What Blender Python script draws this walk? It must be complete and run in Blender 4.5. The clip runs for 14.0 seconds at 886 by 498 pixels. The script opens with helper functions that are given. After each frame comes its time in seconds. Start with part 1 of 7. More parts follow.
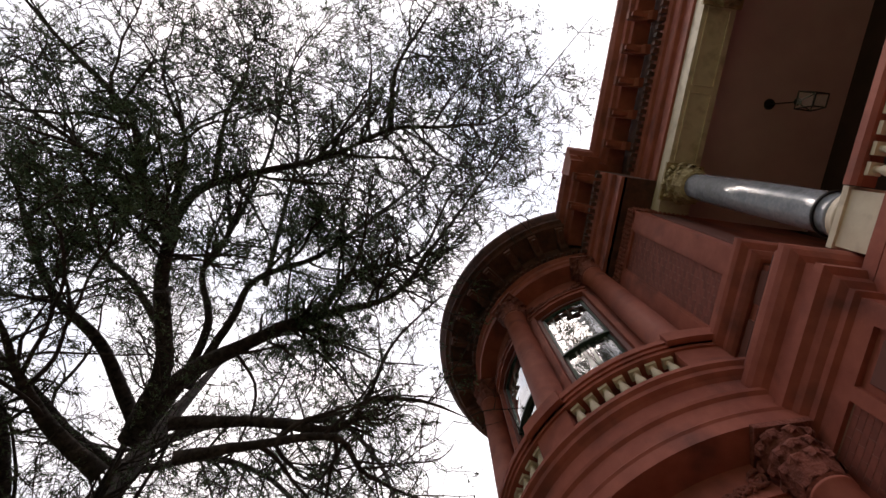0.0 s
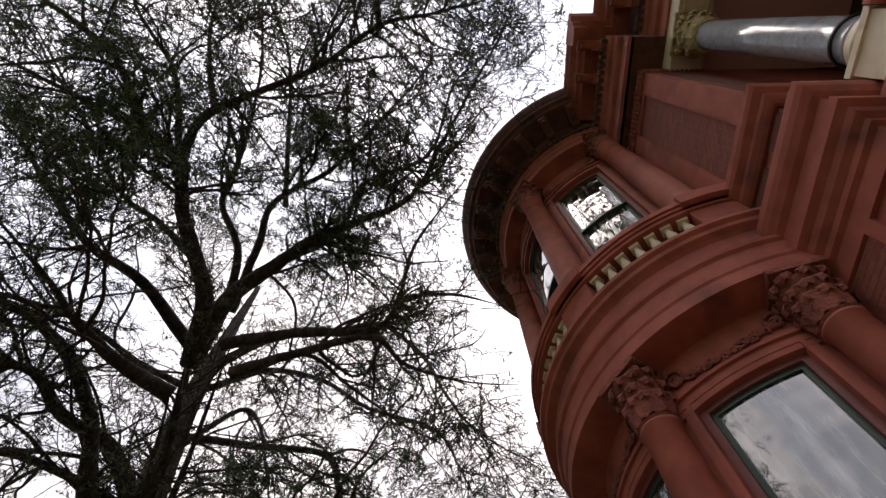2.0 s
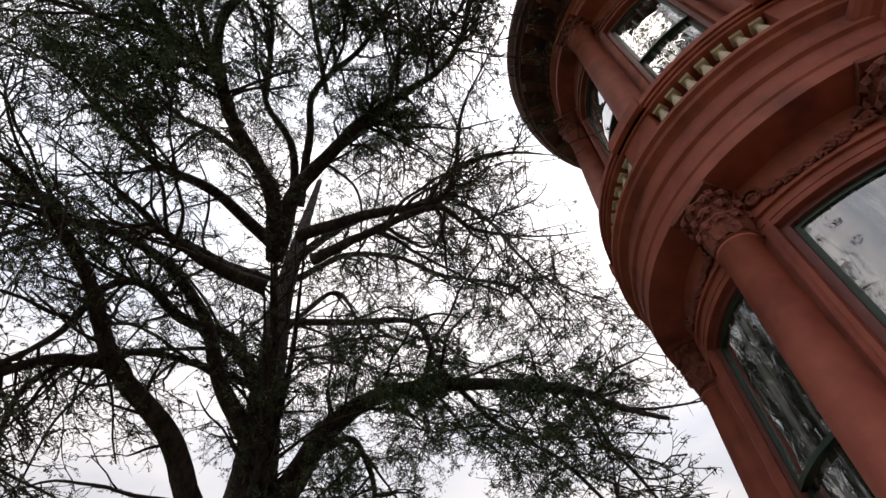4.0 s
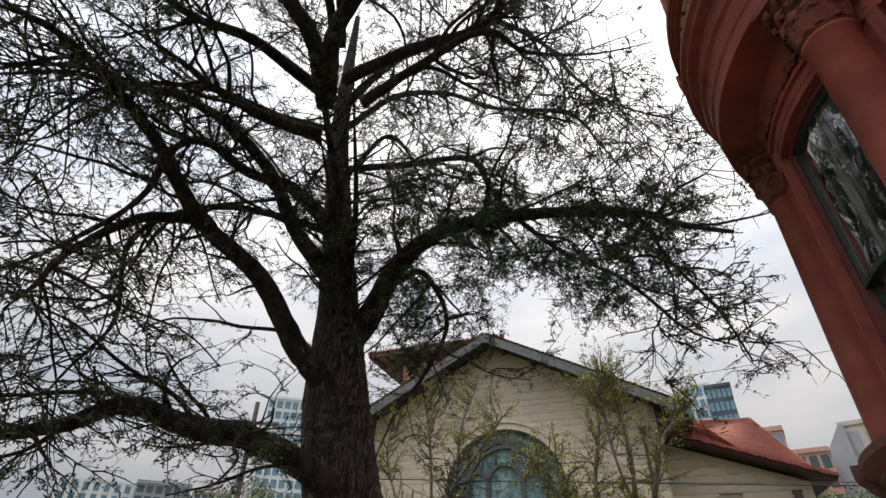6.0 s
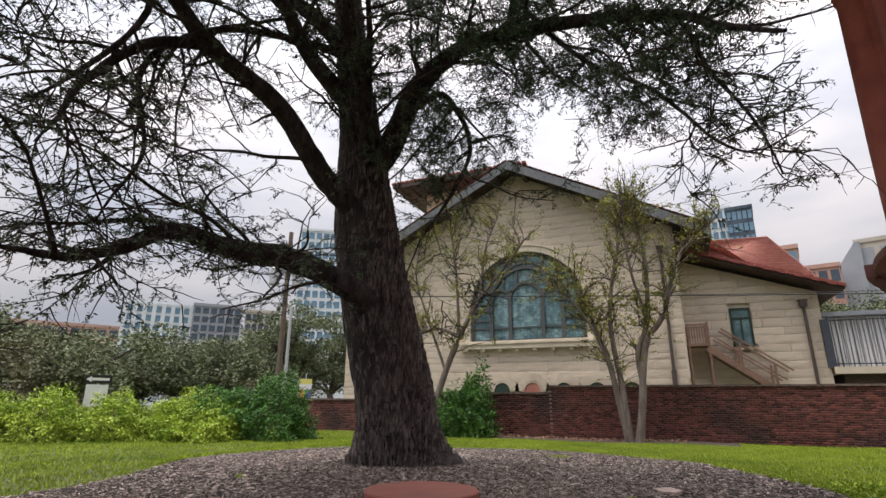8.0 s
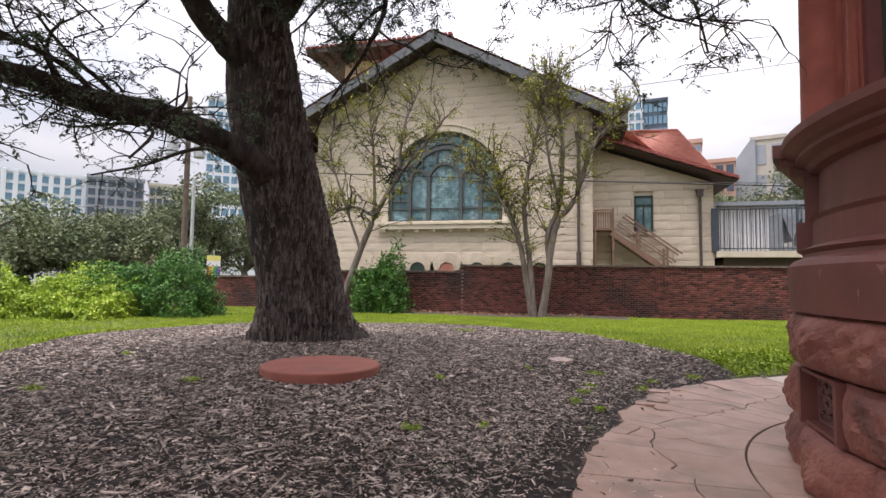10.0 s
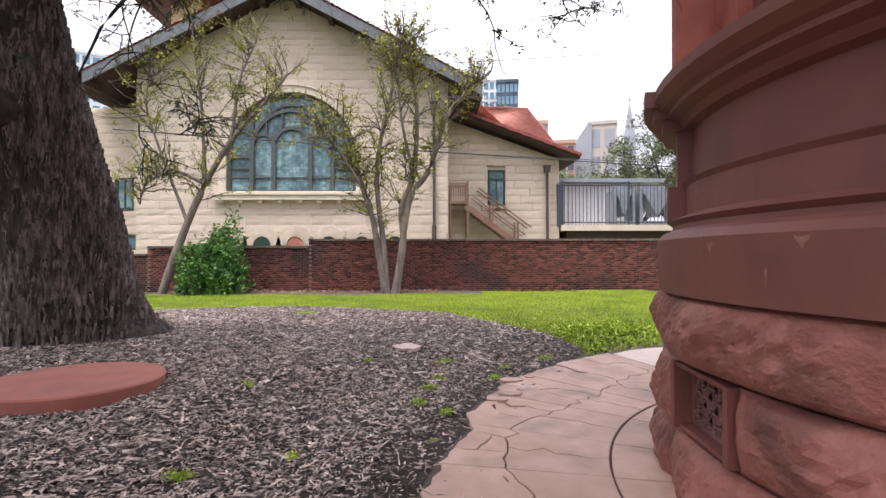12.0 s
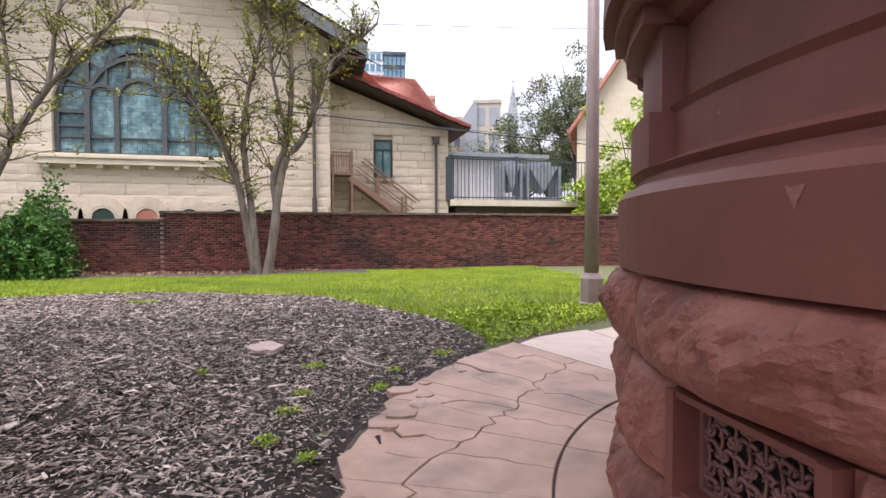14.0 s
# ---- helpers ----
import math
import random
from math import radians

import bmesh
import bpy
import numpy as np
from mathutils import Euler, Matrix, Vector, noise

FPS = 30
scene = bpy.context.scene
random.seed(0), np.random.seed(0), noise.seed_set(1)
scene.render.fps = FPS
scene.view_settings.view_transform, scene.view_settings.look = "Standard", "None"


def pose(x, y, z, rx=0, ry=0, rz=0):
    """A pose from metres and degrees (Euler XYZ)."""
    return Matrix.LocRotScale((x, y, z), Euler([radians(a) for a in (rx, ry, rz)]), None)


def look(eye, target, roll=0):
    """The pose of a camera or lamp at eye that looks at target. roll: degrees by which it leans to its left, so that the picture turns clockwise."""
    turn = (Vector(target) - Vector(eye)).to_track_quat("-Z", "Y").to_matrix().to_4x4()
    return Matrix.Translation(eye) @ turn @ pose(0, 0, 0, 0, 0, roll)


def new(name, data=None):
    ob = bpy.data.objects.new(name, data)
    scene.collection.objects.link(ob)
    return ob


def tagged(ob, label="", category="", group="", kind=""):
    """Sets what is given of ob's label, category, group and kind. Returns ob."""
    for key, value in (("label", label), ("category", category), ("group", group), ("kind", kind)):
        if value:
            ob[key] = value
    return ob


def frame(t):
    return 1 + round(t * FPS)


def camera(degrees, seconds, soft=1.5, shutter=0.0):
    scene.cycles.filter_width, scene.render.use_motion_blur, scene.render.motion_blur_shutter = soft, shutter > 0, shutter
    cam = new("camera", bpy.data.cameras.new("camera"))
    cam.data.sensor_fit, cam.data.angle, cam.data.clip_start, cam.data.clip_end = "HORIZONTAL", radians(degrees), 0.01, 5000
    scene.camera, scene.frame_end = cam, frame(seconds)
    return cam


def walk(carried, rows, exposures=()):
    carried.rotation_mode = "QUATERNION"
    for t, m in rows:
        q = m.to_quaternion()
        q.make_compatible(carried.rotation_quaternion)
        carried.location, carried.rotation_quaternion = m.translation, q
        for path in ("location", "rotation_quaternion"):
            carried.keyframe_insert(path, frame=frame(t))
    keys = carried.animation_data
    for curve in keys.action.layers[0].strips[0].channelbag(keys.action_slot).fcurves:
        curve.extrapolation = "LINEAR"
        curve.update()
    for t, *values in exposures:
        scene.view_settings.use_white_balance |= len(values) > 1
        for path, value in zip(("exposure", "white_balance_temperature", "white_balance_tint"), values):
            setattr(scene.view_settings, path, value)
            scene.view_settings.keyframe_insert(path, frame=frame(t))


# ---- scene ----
cam = camera(81.1, 14.0)
PATH = [
    (0, (0.847, -0.67, 1.722), (0.95, -0.242, 3.673), -6.1),
    (0.5, (0.895, -0.663, 1.703), (1.01, -0.145, 3.631), -5.3),
    (1, (0.961, -0.642, 1.694), (1.064, -0.04, 3.599), -4.6),
    (1.5, (1.032, -0.617, 1.688), (1.104, 0.078, 3.562), -3.7),
    (2, (1.06, -0.628, 1.665), (1.082, 0.17, 3.499), -2.9),
    (2.5, (1.067, -0.615, 1.633), (1.032, 0.286, 3.418), -2.2),
    (3, (1.073, -0.553, 1.64), (0.977, 0.452, 3.366), -1.7),
    (5.5, (1.034, -0.515, 1.548), (0.525, 0.933, 2.831), 1.1),
    (6, (1.032, -0.498, 1.523), (0.461, 1.039, 2.669), 1.0),
    (6.5, (1.024, -0.474, 1.482), (0.397, 1.139, 2.485), 0.8),
    (7, (1.02, -0.475, 1.459), (0.336, 1.193, 2.326), 0.9),
    (9.5, (0.912, -0.129, 1.36), (0.23, 1.743, 1.535), 1.0),
    (10, (1.005, 0.086, 1.394), (0.524, 2.023, 1.516), 0.7),
    (10.5, (1.064, 0.294, 1.393), (0.705, 2.259, 1.485), 0.7),
    (11, (1.091, 0.585, 1.42), (0.86, 2.571, 1.479), 0.5),
    (11.5, (1.121, 0.934, 1.442), (1.055, 2.932, 1.483), 0.2),
    (12, (1.158, 1.364, 1.434), (1.208, 3.363, 1.459), -0.1),
    (12.5, (1.198, 1.738, 1.433), (1.345, 3.733, 1.44), -0.1),
    (13, (1.252, 2.137, 1.421), (1.507, 4.121, 1.409), -0.2),
    (13.5, (1.348, 2.506, 1.384), (1.721, 4.47, 1.342), -0.2),
    (14, (1.364, 2.861, 1.376), (1.843, 4.802, 1.311), -0.1),
]
EXPOSURES = [(0.0, 0.42, 6900, 19), (1.5, 0.47, 6900, 19), (3.0, 0.5, 6900, 18), (5.5, 0.48, 6750, 12), (6.5, 0.42, 6750, 12), (7.2, 0.5, 6700, 14), (9.5, 0.95, 6600, 18), (11.0, 1.36, 6480, 20), (12.5, 1.5, 6400, 22), (14.0, 1.46, 6350, 21)]
walk(cam, [(t, look(eye, target, roll)) for t, eye, target, roll in PATH], EXPOSURES)

# ---- light: an overcast sky ----
world = bpy.data.worlds.new("world")
scene.world = world
world.use_nodes = True
wn, wl = world.node_tree.nodes, world.node_tree.links
wn.clear()
w_out, w_bg, w_sky = wn.new("ShaderNodeOutputWorld"), wn.new("ShaderNodeBackground"), wn.new("ShaderNodeTexSky")
w_sky.sky_type, w_sky.sun_disc = "NISHITA", False
w_sky.sun_elevation, w_sky.sun_rotation = radians(55), radians(-140)
w_map, w_tc = wn.new("ShaderNodeMapping"), wn.new("ShaderNodeTexCoord")
w_noise, w_ramp = wn.new("ShaderNodeTexNoise"), wn.new("ShaderNodeValToRGB")
w_noise.inputs["Scale"].default_value, w_noise.inputs["Detail"].default_value = 2.2, 5
w_map.inputs["Scale"].default_value = (1, 1, 3)
w_ramp.color_ramp.elements[0].position, w_ramp.color_ramp.elements[0].color = 0.36, (6.6, 7.3, 8.3, 1)
w_ramp.color_ramp.elements[1].position, w_ramp.color_ramp.elements[1].color = 0.62, (10.2, 10.2, 10.3, 1)
w_mix = wn.new("ShaderNodeMix")
w_mix.data_type = "RGBA"
w_mix.inputs["Factor"].default_value = 0.93
wl.new(w_tc.outputs["Generated"], w_map.inputs["Vector"])
wl.new(w_map.outputs["Vector"], w_noise.inputs["Vector"])
wl.new(w_noise.outputs["Fac"], w_ramp.inputs["Fac"])
wl.new(w_sky.outputs["Color"], w_mix.inputs[6])
wl.new(w_ramp.outputs["Color"], w_mix.inputs[7])
# an overcast sky is brighter overhead than at the horizon
w_sep, w_mr, w_pow, w_mul = wn.new("ShaderNodeSeparateXYZ"), wn.new("ShaderNodeMath"), wn.new("ShaderNodeMath"), wn.new("ShaderNodeVectorMath")
w_pow.operation, w_pow.use_clamp, w_pow.inputs[1].default_value = "POWER", True, 1.5
w_mr.operation, w_mr.inputs[1].default_value, w_mr.inputs[2].default_value = "MULTIPLY_ADD", 1.35, 0.34
w_mul.operation = "SCALE"
wl.new(w_tc.outputs["Generated"], w_sep.inputs["Vector"])
wl.new(w_sep.outputs["Z"], w_pow.inputs[0])
wl.new(w_pow.outputs["Value"], w_mr.inputs[0])
wl.new(w_mix.outputs[2], w_mul.inputs[0])
wl.new(w_mr.outputs["Value"], w_mul.inputs["Scale"])
wl.new(w_mul.outputs["Vector"], w_bg.inputs["Color"])
w_bg.inputs["Strength"].default_value = 0.1
wl.new(w_bg.outputs["Background"], w_out.inputs["Surface"])
sun = new("sun", bpy.data.lights.new("sun", "SUN"))
sun.data.energy, sun.data.angle, sun.data.color = 1.2, radians(22), (1.0, 0.95, 0.88)
sun.matrix_world = look((0, 0, 30), (8, 9, 0))


# ---- materials ----
def mat(name, c1, c2=None, scale=3.0, rough=0.8, bump=0.3, bscale=None, dist=0.01, metal=0.0, c3=None, s3=0.6, per=None, stretch=None, spec=0.5, sss=None):
    m = bpy.data.materials.new(name)
    m.use_nodes = True
    n, l = m.node_tree.nodes, m.node_tree.links
    b = n["Principled BSDF"]
    b.inputs["Roughness"].default_value, b.inputs["Metallic"].default_value = rough, metal
    b.inputs["Specular IOR Level"].default_value = spec
    tc = n.new("ShaderNodeTexCoord")
    mp = n.new("ShaderNodeMapping")
    if stretch:
        mp.inputs["Scale"].default_value = stretch
    l.new(tc.outputs["Object"], mp.inputs["Vector"])
    t = n.new("ShaderNodeTexNoise")
    t.inputs["Scale"].default_value, t.inputs["Detail"].default_value, t.inputs["Roughness"].default_value = scale, 6, 0.65
    l.new(mp.outputs["Vector"], t.inputs["Vector"])
    r = n.new("ShaderNodeValToRGB")
    r.color_ramp.elements[0].position, r.color_ramp.elements[1].position = 0.35, 0.68
    r.color_ramp.elements[0].color, r.color_ramp.elements[1].color = (*c1, 1), (*(c2 or c1), 1)
    l.new(t.outputs["Fac"], r.inputs["Fac"])
    col = r.outputs["Color"]
    if c3:
        t3 = n.new("ShaderNodeTexNoise")
        t3.inputs["Scale"].default_value, t3.inputs["Detail"].default_value = s3, 5
        l.new(mp.outputs["Vector"], t3.inputs["Vector"])
        r3 = n.new("ShaderNodeValToRGB")
        r3.color_ramp.elements[0].position, r3.color_ramp.elements[1].position = 0.52, 0.72
        r3.color_ramp.elements[0].color, r3.color_ramp.elements[1].color = (0, 0, 0, 1), (1, 1, 1, 1)
        l.new(t3.outputs["Fac"], r3.inputs["Fac"])
        mx = n.new("ShaderNodeMix")
        mx.data_type = "RGBA"
        l.new(r3.outputs["Color"], mx.inputs["Factor"])
        l.new(col, mx.inputs[6])
        mx.inputs[7].default_value = (*c3, 1)
        col = mx.outputs[2]
    if per:
        src = n.new("ShaderNodeObjectInfo").outputs["Random"] if per[0] == "object" else n.new("ShaderNodeNewGeometry").outputs["Random Per Island"]
        hs = n.new("ShaderNodeHueSaturation")
        mr = n.new("ShaderNodeMapRange")
        mr.inputs["To Min"].default_value, mr.inputs["To Max"].default_value = 1 - per[1], 1 + per[1]
        l.new(src, mr.inputs["Value"])
        l.new(mr.outputs["Result"], hs.inputs["Value"])
        l.new(col, hs.inputs["Color"])
        col = hs.outputs["Color"]
    l.new(col, b.inputs["Base Color"])
    if bump:
        t2 = n.new("ShaderNodeTexNoise")
        t2.inputs["Scale"].default_value, t2.inputs["Detail"].default_value = bscale or scale * 6, 5
        l.new(mp.outputs["Vector"], t2.inputs["Vector"])
        bp = n.new("ShaderNodeBump")
        bp.inputs["Strength"].default_value, bp.inputs["Distance"].default_value = bump, dist
        l.new(t2.outputs["Fac"], bp.inputs["Height"])
        l.new(bp.outputs["Normal"], b.inputs["Normal"])
    return m


RED = mat("red_sandstone", (0.29, 0.070, 0.047), (0.41, 0.112, 0.074), 2.4, 0.75, 0.35, 60, 0.004, c3=(0.16, 0.044, 0.035), s3=1.7)
RED_LOW = mat("red_sandstone_matt", (0.15, 0.049, 0.038), (0.20, 0.068, 0.052), 0.9, 0.6, 0.35, 90, 0.003, c3=(0.11, 0.041, 0.034), s3=1.1)
ROCK = mat("rough_red_sandstone", (0.20, 0.065, 0.049), (0.31, 0.120, 0.090), 3.0, 0.6, 0.9, 34, 0.015, c3=(0.11, 0.046, 0.038), s3=2.2)
CARVED = mat("carved_red_sandstone", (0.17, 0.045, 0.033), (0.30, 0.085, 0.06), 6, 0.85, 0.8, 30, 0.03)
DARKRED = mat("dark_red_sandstone", (0.05, 0.022, 0.018), (0.16, 0.055, 0.038), 2.5, 0.85, 0.5, 30, 0.01)
CREAM = mat("cream_paint", (0.64, 0.55, 0.42), (0.72, 0.63, 0.49), 5, 0.6, 0.2, 40, 0.004, c3=(0.46, 0.38, 0.27), s3=4)
GILT = mat("ochre_carved_stone", (0.30, 0.22, 0.11), (0.60, 0.49, 0.29), 14, 0.7, 0.8, 30, 0.02)
MARBLE = mat("polished_grey_granite", (0.22, 0.24, 0.28), (0.34, 0.36, 0.40), 18, 0.16, 0.0, c3=(0.16, 0.18, 0.21), s3=3)
PINKBRICK = mat("pressed_red_brick", (0.20, 0.052, 0.04), (0.28, 0.078, 0.056), 9, 0.75, 0.3, 60, 0.003, per=("object", 0.18))
MORTAR = mat("pale_mortar", (0.34, 0.17, 0.13), (0.42, 0.24, 0.19), 20, 0.9)
PORCHC = mat("mauve_porch_plaster", (0.50, 0.33, 0.345), (0.56, 0.38, 0.39), 1.5, 0.8, 0.1)
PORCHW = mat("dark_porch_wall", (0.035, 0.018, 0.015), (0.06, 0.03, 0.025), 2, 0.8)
IRON = mat("black_iron", (0.012, 0.012, 0.013), (0.03, 0.03, 0.03), 9, 0.45, 0.2, metal=0.6)
GRILLE = mat("brown_painted_iron", (0.14, 0.062, 0.052), (0.21, 0.10, 0.083), 12, 0.6, 0.4, 60, 0.004)
GREENF = mat("dark_green_window_paint", (0.02, 0.045, 0.032), (0.03, 0.06, 0.045), 8, 0.4, 0.1)
REDF = mat("red_painted_window_casing", (0.15, 0.045, 0.038), (0.2, 0.06, 0.05), 8, 0.5, 0.1)
SHADE = mat("cream_blind", (0.5, 0.48, 0.40), (0.56, 0.54, 0.46), 4, 0.8)
# near-black colour stands in for the shade behind windows and grille
DARKIN = mat("unlit_hollow_black", (0.012, 0.012, 0.012), (0.03, 0.028, 0.025), 1, 0.9)
LAMPGL = mat("seeded_lantern_glass", (0.45, 0.42, 0.36), (0.6, 0.57, 0.5), 8, 0.2)
LAMPGL.node_tree.nodes["Principled BSDF"].inputs["Alpha"].default_value = 0.25
BARK = mat("dark_furrowed_bark", (0.018, 0.015, 0.014), (0.095, 0.076, 0.070), 7, 0.95, 1.0, 16, 0.05, stretch=(1, 1, 0.28), c3=(0.03, 0.026, 0.024), s3=2, spec=0.2)
TWIG = mat("dark_twigs", (0.03, 0.023, 0.021), (0.075, 0.06, 0.052), 5, 0.9, 0, spec=0.2)
CEDAR = mat("cedar_needles", (0.05, 0.085, 0.045), (0.13, 0.18, 0.10), 0.9, 0.7, 0, per=("island", 0.35), spec=0.3)
CEDAR_D = mat("dark_cedar_needles", (0.045, 0.085, 0.05), (0.11, 0.17, 0.10), 0.9, 0.7, 0, per=("island", 0.35), spec=0.3)
MULCH = mat("dark_mulch_soil", (0.013, 0.009, 0.007), (0.050, 0.036, 0.030), 24, 0.95, 1.0, 60, 0.03, c3=(0.035, 0.026, 0.021), s3=0.8)
CHIP = mat("wood_chip", (0.14, 0.105, 0.088), (0.54, 0.45, 0.385), 9, 0.9, 0.3, 80, 0.003, per=("island", 0.9), c3=(0.04, 0.03, 0.026), s3=14)
SOIL = mat("dry_leaf_soil", (0.06, 0.045, 0.035), (0.13, 0.10, 0.08), 15, 0.95, 0.8)
LAWN = mat("lawn_soil", (0.085, 0.095, 0.04), (0.14, 0.15, 0.055), 9, 0.9, 0.6, 90, 0.02)
GRASS = mat("bright_grass", (0.24, 0.34, 0.025), (0.38, 0.49, 0.05), 1.2, 0.6, 0, per=("island", 0.3), c3=(0.19, 0.30, 0.03), s3=0.4, spec=0.25)
MTWIG = mat("brown_myrtle_twigs", (0.07, 0.055, 0.045), (0.14, 0.11, 0.09), 5, 0.9, 0)
PAVE = mat("weathered_pink_paving", (0.33, 0.205, 0.155), (0.43, 0.285, 0.225), 2.6, 0.62, 0.35, 50, 0.003, c3=(0.20, 0.145, 0.115), s3=1.9, per=("object", 0.07))
CONC = mat("pale_concrete", (0.46, 0.37, 0.31), (0.55, 0.46, 0.39), 3, 0.8, 0.3, 60, 0.003)
JOINT = mat("paving_joint_dirt", (0.05, 0.035, 0.028), (0.10, 0.07, 0.055), 20, 0.95, 0.6)
BRICKM = [mat("old_wall_brick", (0.085, 0.028, 0.023), (0.18, 0.058, 0.044), 5, 0.85, 0.5, 50, 0.006, c3=(0.04, 0.02, 0.018), s3=0.7, per=("island", 0.65))]
WMORT = mat("old_wall_mortar", (0.20, 0.13, 0.105), (0.30, 0.21, 0.17), 8, 0.95, 0.4)
COPING = mat("weathered_coping", (0.09, 0.07, 0.06), (0.22, 0.16, 0.13), 6, 0.9, 0.5)
LIME = mat("cream_limestone", (0.56, 0.47, 0.36), (0.72, 0.635, 0.515), 1.6, 0.85, 0.7, 14, 0.04, c3=(0.47, 0.40, 0.31), s3=0.8, per=("object", 0.07))
LIMES = mat("dressed_limestone", (0.6, 0.53, 0.41), (0.7, 0.63, 0.5), 2, 0.8, 0.3, 20, 0.01)
TILE = mat("red_clay_tile", (0.42, 0.16, 0.12), (0.58, 0.27, 0.21), 3, 0.75, 0.4, 20, 0.01, c3=(0.34, 0.12, 0.09), s3=0.7)
EAVE = mat("dark_brown_eave_timber", (0.05, 0.03, 0.025), (0.09, 0.055, 0.045), 6, 0.8, 0.2)
EAVET = mat("grey_brown_tower_eave", (0.07, 0.058, 0.052), (0.12, 0.10, 0.09), 3, 0.8, 0.3)
EDGET = mat("dark_red_tile_edge", (0.20, 0.045, 0.035), (0.28, 0.07, 0.055), 5, 0.7, 0.3)
WORN = mat("pale_worn_sandstone", (0.24, 0.10, 0.08), (0.33, 0.16, 0.13), 20, 0.8, 0.4, 80, 0.003)
BARKR = mat("weathered_bark_ridge", (0.055, 0.046, 0.043), (0.25, 0.21, 0.195), 11, 0.95, 0.8, 40, 0.02, stretch=(1, 1, 0.4), per=("island", 0.5), spec=0.2)
EAVEG = mat("grey_painted_bargeboard", (0.10, 0.11, 0.12), (0.16, 0.17, 0.18), 5, 0.7, 0.2)
WGLASS = mat("tracery_grey_green_paint", (0.055, 0.065, 0.066), (0.10, 0.112, 0.112), 8, 0.6, 0.2)
STAINED = mat("leaded_opalescent_glass", (0.06, 0.13, 0.15), (0.26, 0.42, 0.45), 1.1, 0.25, 0.5, 18, 0.02, c3=(0.10, 0.16, 0.17), s3=5, per=("island", 0.25))
WOODR = mat("brown_painted_timber", (0.17, 0.10, 0.068), (0.26, 0.155, 0.105), 7, 0.75, 0.2)
PIPE = mat("brown_downpipe", (0.06, 0.045, 0.04), (0.1, 0.075, 0.065), 6, 0.5)
WHITEP = mat("white_metal_wall", (0.6, 0.62, 0.64), (0.7, 0.72, 0.74), 2, 0.5, 0.1)
ACM = mat("grey_steel_unit", (0.22, 0.24, 0.27), (0.3, 0.33, 0.36), 4, 0.5, 0.1, metal=0.3)
FENCEM = mat("dark_blue_grey_fence_paint", (0.04, 0.05, 0.065), (0.06, 0.075, 0.095), 5, 0.5)
POST = mat("taupe_painted_post", (0.24, 0.19, 0.18), (0.30, 0.24, 0.225), 6, 0.5, 0.2)
MYRT = mat("smooth_mottled_bark", (0.13, 0.105, 0.088), (0.25, 0.21, 0.18), 7, 0.8, 0.3, 20, 0.01, stretch=(1, 1, 0.3), c3=(0.13, 0.10, 0.085), s3=5)
MLEAF = mat("yellow_green_leaves", (0.15, 0.18, 0.025), (0.40, 0.38, 0.05), 1.5, 0.6, 0, per=("island", 0.4), spec=0.3)
BUSHL = mat("fresh_green_leaves", (0.03, 0.10, 0.02), (0.12, 0.27, 0.045), 1.6, 0.5, 0, per=("island", 0.45), spec=0.35)
BUSHY = mat("lime_green_leaves", (0.22, 0.34, 0.03), (0.42, 0.52, 0.07), 1.3, 0.5, 0, per=("island", 0.4), spec=0.3)
OAKL = mat("live_oak_leaves", (0.09, 0.12, 0.06), (0.21, 0.24, 0.13), 0.4, 0.7, 0, per=("island", 0.45), spec=0.3, c3=(0.20, 0.165, 0.11), s3=0.12)
OAKB = mat("grey_oak_bark", (0.07, 0.06, 0.05), (0.13, 0.11, 0.1), 4, 0.9, 0.5)
UTIL = mat("weathered_pole_wood", (0.10, 0.075, 0.06), (0.17, 0.13, 0.1), 5, 0.85, 0.3)
GALV = mat("galvanised_steel", (0.42, 0.44, 0.46), (0.52, 0.54, 0.56), 5, 0.5, 0, metal=0.3)
WIRE = mat("black_wire", (0.02, 0.02, 0.02), (0.03, 0.03, 0.03), 5, 0.6, 0)
ROAD = mat("asphalt", (0.045, 0.045, 0.048), (0.065, 0.065, 0.068), 8, 0.9, 0.4)
B_WHITE = mat("white_tower_panel", (0.62, 0.66, 0.70), (0.70, 0.74, 0.78), 0.2, 0.5, 0)
B_BLUE = mat("blue_curtain_glass", (0.09, 0.19, 0.28), (0.18, 0.31, 0.42), 0.15, 0.2, 0)
B_GREY = mat("grey_tower_wall", (0.26, 0.28, 0.32), (0.32, 0.34, 0.38), 0.2, 0.7, 0)
B_TAN = mat("tan_concrete_wall", (0.42, 0.38, 0.33), (0.5, 0.46, 0.41), 0.2, 0.8, 0)
B_PINK = mat("salmon_brick_wall", (0.45, 0.27, 0.22), (0.52, 0.33, 0.27), 0.2, 0.8, 0)
B_DARK = mat("dark_window_strip", (0.04, 0.06, 0.085), (0.08, 0.11, 0.15), 0.3, 0.25, 0)
SIGNW = mat("white_sign_face", (0.72, 0.72, 0.7), (0.8, 0.8, 0.78), 5, 0.5, 0)
SIGNB = mat("black_sign_face", (0.015, 0.015, 0.015), (0.02, 0.02, 0.02), 5, 0.5, 0)
STONEP = mat("pale_flat_stone", (0.40, 0.29, 0.25), (0.5, 0.38, 0.33), 6, 0.85, 0.4)
DISCM = mat("terracotta_painted_lid", (0.27, 0.085, 0.06), (0.34, 0.12, 0.085), 2, 0.8, 0.4, 50, 0.004, c3=(0.2, 0.08, 0.065), s3=1.5)


